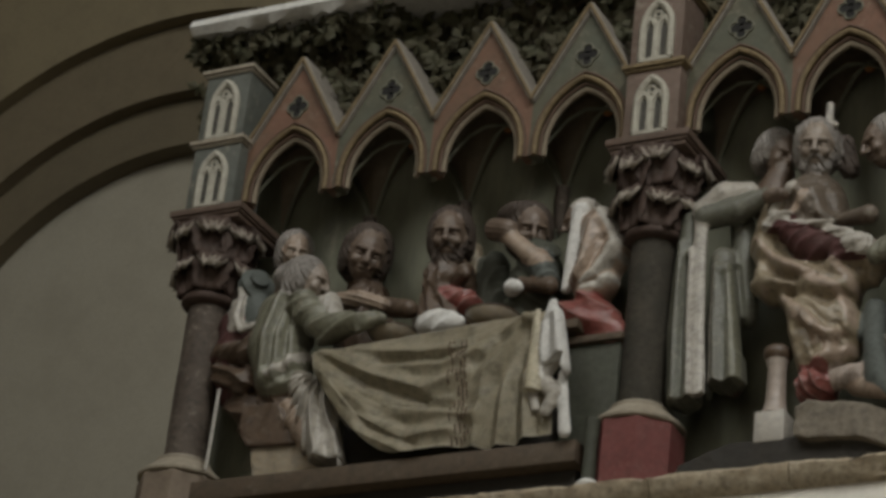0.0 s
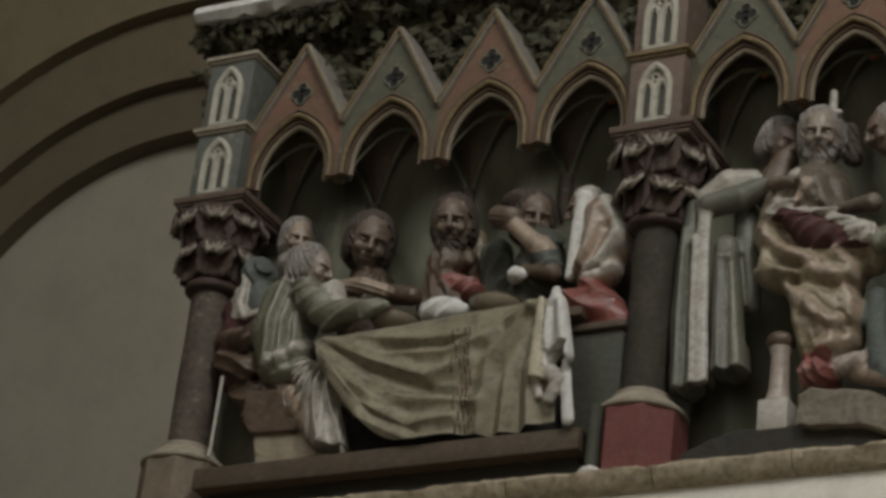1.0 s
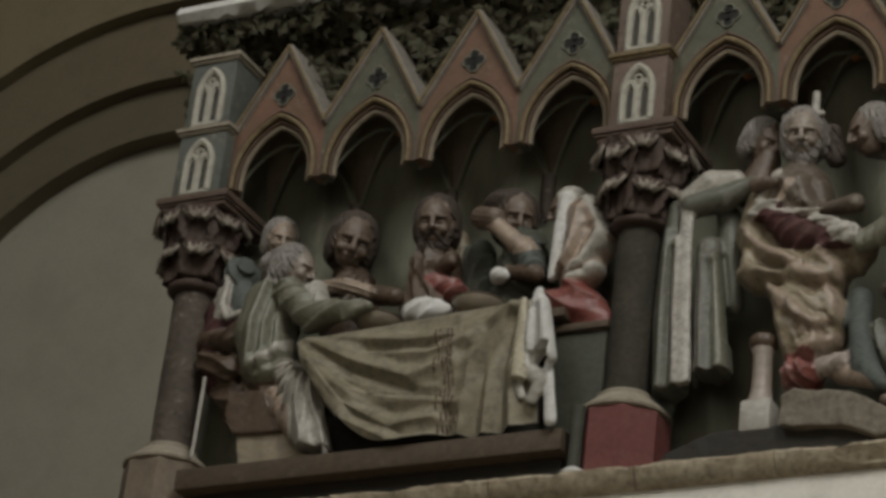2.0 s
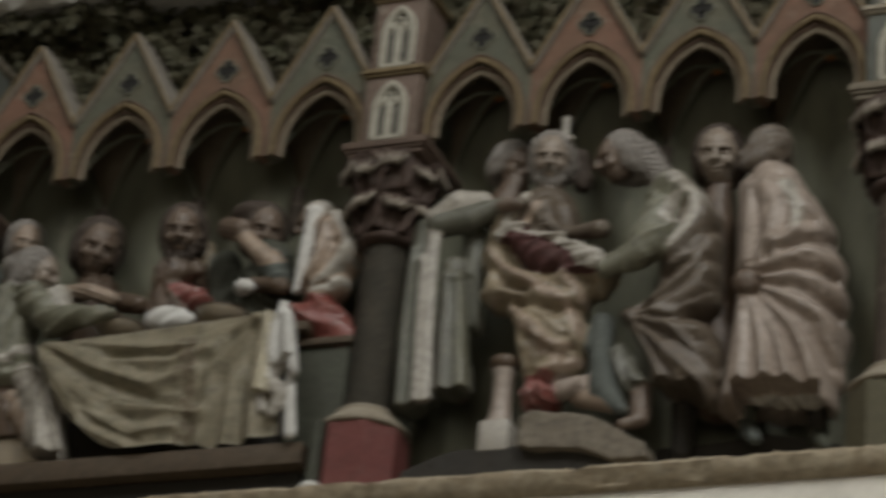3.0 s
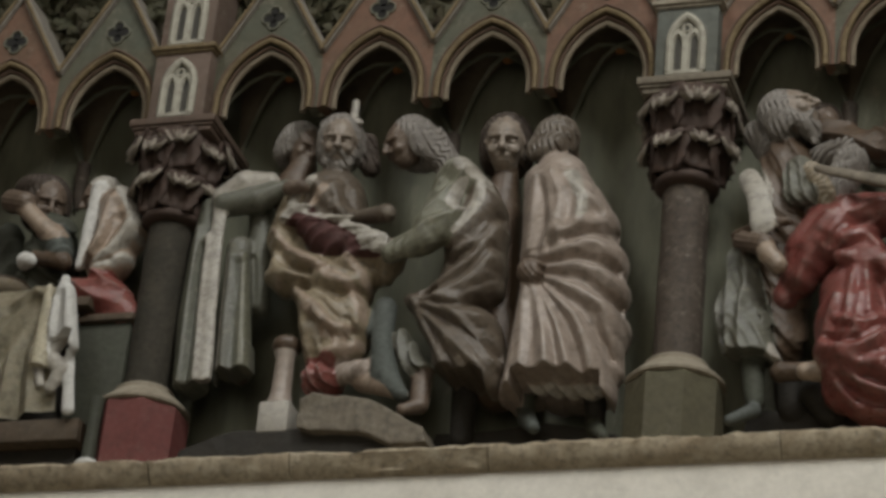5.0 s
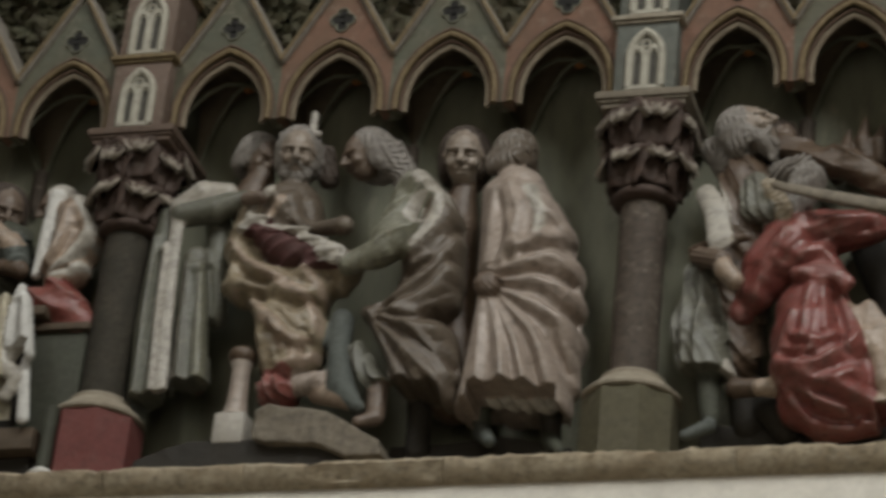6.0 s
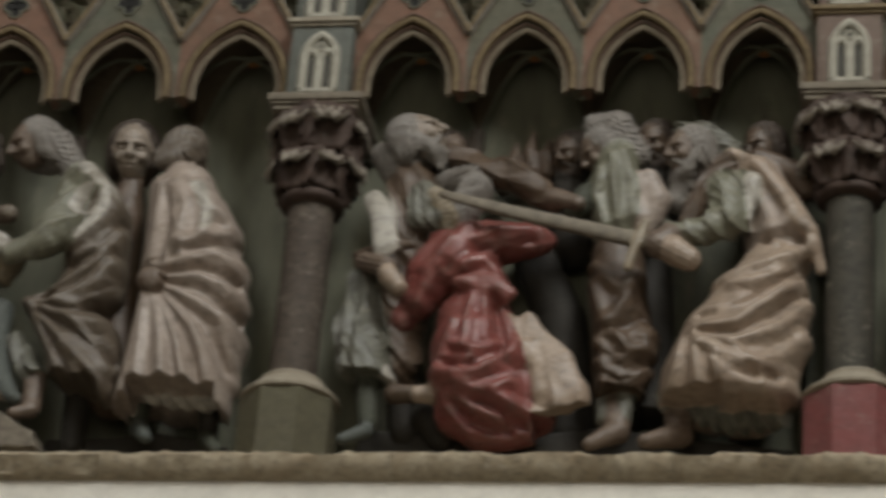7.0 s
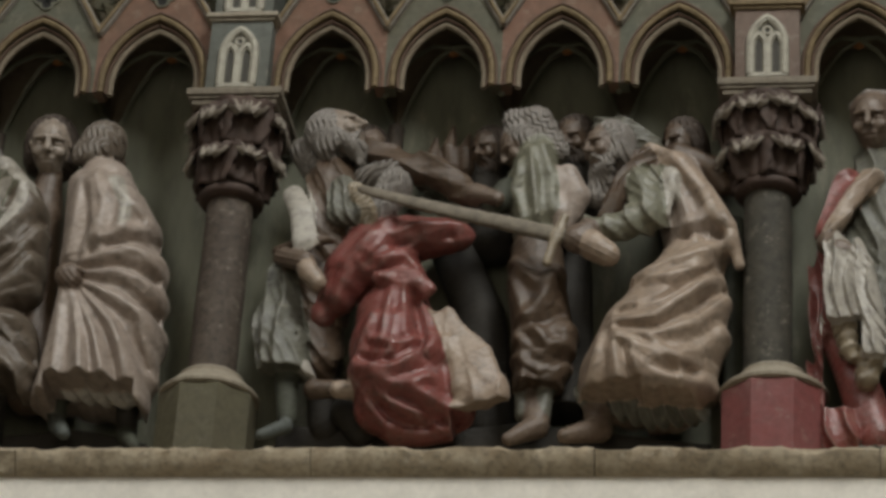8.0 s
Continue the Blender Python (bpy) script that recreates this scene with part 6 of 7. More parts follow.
s.crease([(1.056, -0.157, 4.769), (1.109, -0.175, 4.733), (1.159, -0.169, 4.710), (1.204, -0.144, 4.724), (1.248, -0.098, 4.750), (1.274, -0.064, 4.789), (1.301, -0.034, 4.826)], (0.0081, 0.0093, 0.0107, 0.0120, 0.0135, 0.0149, 0.0164), 1.7)
s.crease([(1.008, -0.119, 4.784), (1.003, -0.135, 4.737), (0.996, -0.130, 4.702), (0.987, -0.112, 4.670), (0.977, -0.077, 4.646)], (0.0122, 0.0124, 0.0128, 0.0131, 0.0135), 1.7)
s.crease([(1.043, -0.154, 4.758), (1.048, -0.166, 4.713), (1.053, -0.163, 4.677), (1.058, -0.152, 4.641), (1.063, -0.131, 4.610)], (0.0107, 0.0110, 0.0113, 0.0117, 0.0120), 1.7)
s.crease([(1.207, -0.069, 5.120), (1.239, -0.071, 5.132), (1.271, -0.055, 5.155), (1.289, -0.041, 5.136), (1.306, -0.013, 5.126)], (0.0139, 0.0132, 0.0125, 0.0118, 0.0112), 1.7)
s.crease([(1.168, -0.062, 5.308), (1.203, -0.066, 5.259), (1.237, -0.067, 5.213), (1.254, -0.064, 5.170), (1.271, -0.058, 5.129)], (0.0155, 0.0147, 0.0140, 0.0132, 0.0125), 1.7)
s.crease([(1.140, -0.056, 5.295), (1.166, -0.063, 5.249), (1.192, -0.070, 5.204), (1.210, -0.071, 5.146), (1.228, -0.071, 5.090)], (0.0127, 0.0123, 0.0119, 0.0115, 0.0111), 1.7)
s.crease([(1.124, -0.118, 4.946), (1.165, -0.130, 4.946), (1.218, -0.114, 4.970), (1.271, -0.080, 5.005)], (0.0109, 0.0109, 0.0109, 0.0110), 1.7)
s.crease([(1.056, -0.131, 4.856), (1.106, -0.152, 4.859), (1.154, -0.147, 4.875), (1.226, -0.120, 4.939), (1.296, -0.040, 5.035)], (0.0095, 0.0098, 0.0101, 0.0106, 0.0111), -1.6)
s.crease([(1.055, -0.148, 4.798), (1.103, -0.165, 4.791), (1.150, -0.164, 4.793), (1.225, -0.123, 4.863), (1.300, -0.043, 4.954)], (0.0081, 0.0087, 0.0094, 0.0102, 0.0110), -1.6)
s.crease([(1.059, -0.163, 4.750), (1.093, -0.177, 4.711), (1.126, -0.174, 4.681), (1.179, -0.158, 4.679), (1.230, -0.118, 4.688)], (0.0080, 0.0093, 0.0106, 0.0120, 0.0134), -1.6)
s.crease([(1.062, -0.167, 4.739), (1.075, -0.173, 4.699), (1.087, -0.169, 4.666), (1.110, -0.159, 4.637), (1.133, -0.141, 4.613)], (0.0080, 0.0087, 0.0093, 0.0100, 0.0106), -1.6)
s.crease([(1.131, -0.171, 4.755), (1.165, -0.166, 4.727), (1.198, -0.149, 4.706), (1.236, -0.113, 4.713), (1.273, -0.051, 4.734)], (0.0080, 0.0080, 0.0080, 0.0080, 0.0081), 1.7)
s.crease([(1.101, -0.151, 4.858), (1.141, -0.155, 4.859), (1.181, -0.143, 4.869), (1.220, -0.123, 4.902), (1.259, -0.095, 4.941)], (0.0081, 0.0081, 0.0081, 0.0081, 0.0082), 1.7)
s.crease([(1.092, -0.174, 4.739), (1.096, -0.177, 4.699), (1.100, -0.170, 4.665), (1.103, -0.157, 4.634), (1.106, -0.138, 4.607)], (0.0080, 0.0080, 0.0080, 0.0080, 0.0080), 1.7)
s.crease([(1.198, -0.149, 4.706), (1.204, -0.142, 4.679), (1.211, -0.128, 4.656), (1.214, -0.115, 4.640), (1.216, -0.099, 4.626)], (0.0080, 0.0080, 0.0080, 0.0080, 0.0080), 1.7)
s.crease([(1.207, -0.068, 5.092), (1.235, -0.072, 5.101), (1.262, -0.064, 5.117), (1.279, -0.055, 5.104), (1.296, -0.041, 5.093)], (0.0097, 0.0094, 0.0090, 0.0087, 0.0083), -1.6)
s.trim((1.124, -0.040, 4.640), 0.2240, "cream", 0.006, -0.02)
s.trim((1.027, 0.000, 4.659), 0.0840, "grey_green", 0.005, 0)
s.path([(0.973, -0.010, 4.688), (1.055, -0.010, 4.675), (1.217, 0.000, 4.673)], (0.0336, 0.0336, 0.0308), "grey_green", ("along", 0.006, -80, 0.039))
s.path([(1.049, -0.010, 4.654), (1.137, -0.015, 4.639), (1.238, -0.010, 4.644)], (0.0252, 0.0336, 0.0308), "grey_green", ("along", 0.006, -85, 0.039))
s.path([(0.993, 0.000, 4.662), (1.003, -0.010, 4.596), (0.930, -0.090, 4.539)], (0.0308, 0.0336, 0.0182), "flesh")
s.build()

s = Statue("onlooker_statue", "dark carved head behind the sword", "statue", "carved figures")
s.head((0.685, 0.100, 5.454), 0.0532, -30, -24, 0, hair='hair_dark', beard=True, flesh='brown')
s.path([(0.685, 0.130, 5.387), (0.699, 0.150, 5.212)], (0.0476, 0.0672), "near_black")
s.build()

s = Statue("onlooker_statue", "dark carved head behind the hooded man", "statue", "carved figures")
s.head((0.904, 0.110, 5.487), 0.0560, -20, -24, 0, hair='hair_dark', beard=True, flesh='brown')
s.path([(0.903, 0.140, 5.420), (0.915, 0.160, 5.245)], (0.0476, 0.0672), "near_black")
s.build()

s = Statue("onlooker_statue", "dark carved head by the column", "statue", "carved figures")
s.head((1.182, 0.110, 5.473), 0.0560, -40, -24, 0, hair='hair_dark', beard=False, flesh='brown')
s.path([(1.181, 0.140, 5.406), (1.190, 0.160, 5.233)], (0.0476, 0.0672), "near_black")
s.build()

s = Statue("flame_carving", "small dark carved flames in low relief", "carving", "")
s.path([(0.539, 0.130, 5.403), (0.532, 0.120, 5.449), (0.537, 0.130, 5.512)], (0.0238, 0.0210, 0.0056), "brown")
s.path([(0.582, 0.130, 5.428), (0.575, 0.120, 5.474), (0.580, 0.130, 5.547)], (0.0238, 0.0210, 0.0056), "brown")
s.path([(0.624, 0.130, 5.419), (0.617, 0.120, 5.465), (0.623, 0.130, 5.523)], (0.0238, 0.0210, 0.0056), "brown")
s.path([(0.511, 0.130, 5.378), (0.504, 0.120, 5.423), (0.511, 0.130, 5.458)], (0.0238, 0.0210, 0.0056), "brown")
s.build()

# the figure beyond the next column

s = Statue("mantled_statue", "bald stone saint in red mantle carrying a white cloth", "statue", "carved figures")
s.head((1.667, 0.000, 5.454), 0.0728, -12, -20, 0, bald=True, beard=False)
s.path([(1.617, 0.000, 5.506), (1.653, -0.030, 5.526), (1.702, -0.020, 5.528)], (0.0112, 0.0112, 0.0112), "hair_grey")
s.path([(1.665, 0.030, 5.389), (1.683, 0.040, 5.246), (1.679, 0.040, 5.020), (1.662, 0.040, 4.801), (1.651, 0.040, 4.560)], (0.0392, 0.0980, 0.0980, 0.1064, 0.1176), "grey_green", ("along", 0.007, -75, 0.06))
s.path([(1.600, -0.030, 5.254), (1.565, -0.050, 5.146), (1.544, -0.070, 5.070)], (0.0364, 0.0280, 0.0196), "red", ("along", 0.005, 60, 0.045))
s.path([(1.662, -0.060, 5.259), (1.599, -0.080, 5.167), (1.557, -0.100, 5.076)], (0.0252, 0.0224, 0.0140), "cream", ("along", 0.004, 50, 0.0375))
s.path([(1.550, -0.100, 5.053), (1.584, -0.130, 5.012)], (0.0280, 0.0252), "flesh")
s.path([(1.536, 0.000, 5.047), (1.561, -0.020, 4.832), (1.579, -0.020, 4.560)], (0.0252, 0.0504, 0.0700), "red", ("along", 0.008, -80, 0.0525))
s.path([(1.577, -0.130, 5.019), (1.583, -0.140, 4.920), (1.581, -0.130, 4.773)], (0.0280, 0.0336, 0.0420), "pale", ("along", 0.007, -84, 0.033), flat=0.7)
s.path([(1.624, -0.130, 5.011), (1.642, -0.140, 4.874), (1.657, -0.130, 4.712)], (0.0252, 0.0308, 0.0364), "pale", ("along", 0.007, -80, 0.03), flat=0.7)
s.trim((1.582, -0.130, 4.819), 0.0462, "pale", 0.006, 0)
s.trim((1.657, -0.130, 4.724), 0.0392, "pale", 0.006, 0)
s.path([(1.588, -0.100, 4.820), (1.601, -0.100, 4.751)], (0.0308, 0.0224), "ochre", ("along", 0.003, 20, 0.03))
s.path([(1.647, -0.100, 4.728), (1.639, -0.100, 4.683)], (0.0308, 0.0280), "ochre", ("along", 0.003, 20, 0.03))
s.path([(1.565, -0.030, 4.832), (1.620, -0.030, 4.700), (1.660, -0.030, 4.560)], (0.0350, 0.0480, 0.0560), "red")
s.build()

# the banquet scene

s = Statue("guest_statue", "stone guest in grey-green robe seated with back turned", "statue", "carved figures")
s.head((-2.447, -0.050, 5.253), 0.0612, 92, -18, 0, hair='hair_grey', beard=False, flesh='face')
s.path([(-2.524, -0.030, 5.289), (-2.486, -0.050, 5.301)], (0.0442, 0.0340), "hair_grey", ("curl", 0.005, 60, 0.02))
s.path([(-2.428, -0.080, 5.159), (-2.338, -0.100, 5.065), (-2.216, -0.120, 5.060), (-2.141, -0.120, 5.064)], (0.0442, 0.0408, 0.0306, 0.0153), "sage", ("along", 0.005, 10, 0.045))
s.path([(-2.344, -0.080, 5.156), (-2.304, -0.100, 5.087)], (0.0272, 0.0238), "pale", ("along", 0.004, -80, 0.03))
s.path([(-2.407, -0.050, 4.912), (-2.338, -0.070, 4.833), (-2.279, -0.070, 4.655)], (0.0374, 0.0578, 0.0510), "pale", ("fan", 0.014, -2.373, 4.987, 24.2))
s.path([(-2.438, -0.060, 4.849), (-2.374, -0.070, 4.768), (-2.279, -0.070, 4.681)], (0.0238, 0.0442, 0.0272), "cream", ("fan", 0.008, -2.358, 4.950, 14.3))
s.path([(-2.522, -0.010, 4.962), (-2.463, -0.010, 4.823)], (0.0680, 0.0680), "brown", ("along", 0.008, -60, 0.0525))
s.path([(-2.648, 0.020, 4.929), (-2.564, 0.000, 4.839)], (0.0578, 0.0612), "brown", ("along", 0.005, -20, 0.045))
s.path([(-2.519, -0.040, 5.155), (-2.519, -0.040, 5.055), (-2.488, -0.040, 4.953)], (0.0745, 0.0902, 0.0767), "sage")
s.crease([(-2.497, -0.099, 5.195), (-2.502, -0.117, 5.132), (-2.511, -0.128, 5.074), (-2.511, -0.123, 4.996), (-2.519, -0.105, 4.926)], (0.0097, 0.0108, 0.0120, 0.0131, 0.0143), 1.7)
s.crease([(-2.471, -0.087, 5.188), (-2.473, -0.103, 5.130), (-2.476, -0.118, 5.074), (-2.473, -0.117, 5.003), (-2.471, -0.113, 4.934)], (0.0081, 0.0092, 0.0104, 0.0115, 0.0127), 1.7)
s.crease([(-2.453, -0.044, 5.189), (-2.447, -0.071, 5.134), (-2.448, -0.089, 5.085), (-2.441, -0.093, 5.028), (-2.436, -0.095, 4.973)], (0.0097, 0.0104, 0.0112, 0.0119, 0.0127), 1.7)
s.crease([(-2.450, -0.038, 5.183), (-2.443, -0.037, 5.146), (-2.437, -0.034, 5.110), (-2.440, -0.007, 5.088)], (0.0097, 0.0105, 0.0113, 0.0121), 1.7)
s.crease([(-2.493, -0.115, 4.935), (-2.453, -0.108, 4.951), (-2.427, -0.082, 4.979), (-2.420, -0.028, 5.008)], (0.0127, 0.0131, 0.0135, 0.0140), 1.7, "pale")
s.crease([(-2.480, -0.095, 4.899), (-2.441, -0.086, 4.912), (-2.415, -0.058, 4.935)], (0.0143, 0.0138, 0.0135), 1.7)
s.crease([(-2.480, -0.101, 5.173), (-2.485, -0.114, 5.113), (-2.491, -0.126, 5.054), (-2.490, -0.121, 4.985), (-2.493, -0.110, 4.920)], (0.0080, 0.0088, 0.0096, 0.0103, 0.0111), -1.6)
s.crease([(-2.455, -0.072, 5.175), (-2.456, -0.090, 5.116), (-2.458, -0.107, 5.059), (-2.453, -0.107, 4.996), (-2.450, -0.105, 4.935)], (0.0081, 0.0088, 0.0096, 0.0103, 0.0111), -1.6)
s.trim((-2.330, -0.070, 4.660), 0.1020, "pale", 0.006, 0)
s.build()

s = Statue("veiled_guest_statue", "stone woman in teal veil and dark red gown", "statue", "carved figures")
s.ball((-2.657, 0.000, 5.286), (0.0459, 0.0612, 0.0510), "teal", ("along", 0.005, -75, 0.03))
s.path([(-2.686, -0.030, 5.219), (-2.677, -0.040, 5.148)], (0.0238, 0.0238), "pale")
s.path([(-2.671, -0.040, 5.286), (-2.668, -0.060, 5.165), (-2.647, -0.060, 5.122), (-2.584, -0.050, 5.144)], (0.0102, 0.0102, 0.0102, 0.0102), "pale")
s.path([(-2.647, 0.000, 5.229), (-2.618, 0.000, 5.169)], (0.0442, 0.0510), "teal")
s.path([(-2.685, 0.020, 5.151), (-2.699, 0.020, 5.061), (-2.674, 0.020, 4.968)], (0.0714, 0.0680, 0.0612), "maroon", ("along", 0.007, 30, 0.06))
s.path([(-2.725, -0.020, 5.073), (-2.620, -0.060, 5.049), (-2.555, -0.060, 5.113)], (0.0272, 0.0306, 0.0238), "brown", ("along", 0.005, 30, 0.0375))
s.path([(-2.716, -0.030, 5.003), (-2.612, -0.050, 4.963)], (0.0272, 0.0374), "brown", ("along", 0.005, -30, 0.0375))
s.build()

s = Statue("staff", "thin pale stone staff leaning by the column", "staff", "")
s.cap((-2.688, -0.060, 4.935), (-2.662, -0.100, 4.668), 0.0051, 0.0051, "pale")
s.build()

s = Statue("far_guest_statue", "weathered stone head of a guest behind the veil", "statue", "carved figures")
s.head((-2.596, 0.080, 5.441), 0.0544, 42, -26, 0, hair='hair_grey', beard=False, flesh='cream')
s.cap((-2.605, 0.100, 5.386), (-2.597, 0.100, 5.272), 0.0442, 0.0612, "brown")
s.build()

s = Statue("young_guest_statue", "long-haired stone guest leaning over the table", "statue", "carved figures")
s.head((-2.340, 0.070, 5.388), 0.0760, 40, -28, 8, hair='hair_dark', beard=False)
s.ball((-2.355, 0.090, 5.420), (0.0646, 0.0510, 0.0612), "hair_dark", ("curl", 0.004, 80, 0.02))
s.path([(-2.336, 0.100, 5.246), (-2.317, 0.100, 5.106)], (0.0680, 0.0952), "brown", ("fan", 0.008, -2.261, 5.296, 14.3))
s.path([(-2.359, 0.000, 5.208), (-2.275, -0.030, 5.190), (-2.207, -0.030, 5.163)], (0.0255, 0.0238, 0.0204), "cream", ("along", 0.0014, -20, 0.014))
s.path([(-2.237, 0.020, 5.183), (-2.131, 0.000, 5.149)], (0.0306, 0.0272), "brown")
s.build()

s = Statue("bearded_guest_statue", "dark bearded stone guest in red tunic", "statue", "carved figures")
s.head((-2.061, 0.060, 5.405), 0.0690, 20, -24, 0, hair='hair_dark')
s.path([(-2.073, 0.100, 5.282), (-2.053, 0.100, 5.126)], (0.0680, 0.0986), "brown", ("along", 0.007, -70, 0.045))
s.path([(-2.046, 0.050, 5.199), (-1.964, 0.040, 5.164)], (0.0340, 0.0340), "red", ("along", 0.005, 30, 0.045))
s.path([(-2.070, 0.050, 5.247), (-1.979, 0.030, 5.257)], (0.0272, 0.0204), "brown", ("along", 0.005, 40, 0.0375))
s.path([(-2.025, 0.150, 5.402), (-1.997, 0.150, 5.288)], (0.0170, 0.0238), "ochre", ("along", 0.005, 80, 0.03))
s.build()

s = Statue("shy_guest_statue", "stone guest in dark green covering the face with one arm", "statue", "carved figures")
s.head((-1.808, 0.070, 5.386), 0.0670, 38, -26, 0, hair='hair_dark', beard=False)
s.ball((-1.836, 0.060, 5.436), (0.0680, 0.0510, 0.0374), "hair_dark", ("curl", 0.004, 60, 0.018))
s.path([(-1.878, -0.000, 5.365), (-1.825, -0.030, 5.341)], (0.0340, 0.0306), "flesh", ("along", 0.0014, -20, 0.014))
s.path([(-1.839, -0.020, 5.340), (-1.755, -0.030, 5.259), (-1.713, -0.020, 5.223)], (0.0238, 0.0272, 0.0306), "cream")
s.path([(-1.760, 0.050, 5.275), (-1.765, 0.060, 5.191), (-1.783, 0.100, 5.090)], (0.0612, 0.0782, 0.0850), "dark_green", ("along", 0.006, -60, 0.0525))
s.path([(-1.732, -0.000, 5.236), (-1.691, -0.020, 5.175)], (0.0408, 0.0306), "teal", ("along", 0.004, 30, 0.03))
s.path([(-1.768, -0.020, 5.169), (-1.674, -0.030, 5.142)], (0.0170, 0.0238), "brown")
s.path([(-1.942, 0.120, 5.319), (-1.927, 0.120, 5.191)], (0.0374, 0.0442), "dark_green", ("along", 0.006, 70, 0.045))
s.build()

s = Statue("shawled_guest_statue", "stone woman in white veil and cream shawl at the table", "statue", "carved figures")
s.head((-1.629, 0.040, 5.372), 0.0510, -60, -24, 0, hair='pale', beard=False)
s.path([(-1.605, -0.010, 5.038), (-1.536, -0.010, 5.029), (-1.477, 0.000, 4.975), (-1.450, 0.010, 4.900)], (0.0578, 0.0612, 0.0476, 0.0306), "red", ("along", 0.004, -20, 0.06))
s.path([(-1.560, 0.010, 5.334), (-1.539, 0.010, 5.239), (-1.560, 0.010, 5.158)], (0.0498, 0.0649, 0.0678), "cream")
s.path([(-1.618, 0.000, 5.384), (-1.628, 0.000, 5.300), (-1.633, 0.000, 5.212), (-1.640, 0.000, 5.143)], (0.0203, 0.0187, 0.0171, 0.0139), "white")
s.crease([(-1.537, -0.029, 5.356), (-1.515, -0.025, 5.321), (-1.496, -0.017, 5.289), (-1.481, -0.021, 5.241), (-1.480, 0.001, 5.208)], (0.0140, 0.0139, 0.0139, 0.0138, 0.0138), 1.7, "pale")
s.crease([(-1.478, -0.013, 5.244), (-1.501, -0.036, 5.195), (-1.529, -0.050, 5.151), (-1.567, -0.051, 5.128)], (0.0169, 0.0153, 0.0137, 0.0122), 1.7, "pale")
s.crease([(-1.556, -0.043, 5.320), (-1.565, -0.048, 5.256), (-1.573, -0.054, 5.193), (-1.590, -0.051, 5.155)], (0.0124, 0.0119, 0.0115, 0.0111), 1.7)
s.crease([(-1.498, -0.014, 5.144), (-1.525, -0.032, 5.118), (-1.567, -0.038, 5.110)], (0.0138, 0.0122, 0.0107), 1.7, "pale")
s.crease([(-1.579, -0.019, 5.099), (-1.543, -0.008, 5.095)], (0.0103, 0.0115), 1.7, "pale")
s.crease([(-1.484, -0.011, 5.203), (-1.504, -0.032, 5.164), (-1.530, -0.044, 5.131), (-1.566, -0.045, 5.118)], (0.0107, 0.0103, 0.0099, 0.0096), -1.6)
s.crease([(-1.522, -0.050, 5.257), (-1.536, -0.056, 5.213), (-1.552, -0.058, 5.171), (-1.576, -0.055, 5.141), (-1.616, -0.019, 5.130)], (0.0108, 0.0103, 0.0099, 0.0096, 0.0092), -1.6)
s.build()

# ---- the banquet table ----
table = thing("banquet_table", (-1.95, 0, 4.61), "long stone banquet table under a hanging cloth", "table")
bm = box(bmesh.new(), -0.4, 0.4, -0.085, 0.19, 0.365, 0.392, 0.004)
part("tabletop", bm, M["bench_brown"], table)
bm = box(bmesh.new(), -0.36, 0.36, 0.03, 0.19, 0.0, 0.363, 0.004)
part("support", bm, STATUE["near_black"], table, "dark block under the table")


# runs of the carved folds in the cloth (x, z), and how far they stand out or sink
CLOTH_FOLDS = [
    (((-2.321, 4.973), (-2.171, 4.893), (-1.967, 4.814), (-1.851, 4.858)), 0.0142),
    (((-2.281, 4.890), (-2.174, 4.765), (-2.018, 4.675), (-1.877, 4.686)), 0.0142),
    (((-2.299, 4.923), (-2.180, 4.809), (-1.993, 4.750), (-1.813, 4.724)), 0.0126),
    (((-2.273, 4.955), (-2.104, 4.899), (-1.927, 4.884), (-1.810, 4.917)), 0.0111),
    (((-2.203, 4.967), (-1.985, 4.932), (-1.827, 4.939), (-1.675, 4.998)), 0.0126),
    (((-1.666, 4.992), (-1.725, 4.839), (-1.737, 4.633)), 0.0142),
    (((-1.653, 4.973), (-1.664, 4.814), (-1.652, 4.624)), 0.0126),
    (((-1.673, 4.984), (-1.789, 4.847), (-1.809, 4.641)), 0.0142),
    (((-2.167, 4.714), (-2.016, 4.635), (-1.879, 4.632)), 0.0126),
    (((-2.289, 4.943), (-2.151, 4.853), (-1.966, 4.784)), -0.0095),
    (((-2.260, 4.870), (-2.132, 4.722), (-1.984, 4.655)), -0.0095),
    (((-2.263, 4.887), (-2.087, 4.777), (-1.894, 4.758)), -0.0095),
    (((-1.671, 4.967), (-1.747, 4.808), (-1.775, 4.637)), -0.0111),
    (((-1.659, 4.957), (-1.692, 4.801), (-1.690, 4.628)), -0.0095),
    (((-2.125, 4.922), (-1.948, 4.910), (-1.764, 4.962)), -0.0095),
]


def fold_height(x, z):
    """Sum of the sharp cloth folds at a place of the cloth."""
    total = 0.0
    for pts, r in CLOTH_FOLDS:
        near = 9.0
        for (xa, za), (xb, zb) in zip(pts, pts[1:]):
            dx, dz = xb - xa, zb - za
            t = min(1, max(0, ((x - xa) * dx + (z - za) * dz) / (dx * dx + dz * dz)))
            near = min(near, math.hypot(x - xa - t * dx, z - za - t * dz))
        total += 1.5 * r * max(0, 1 - near / (2.8 * abs(r))) ** 1.3
    return total


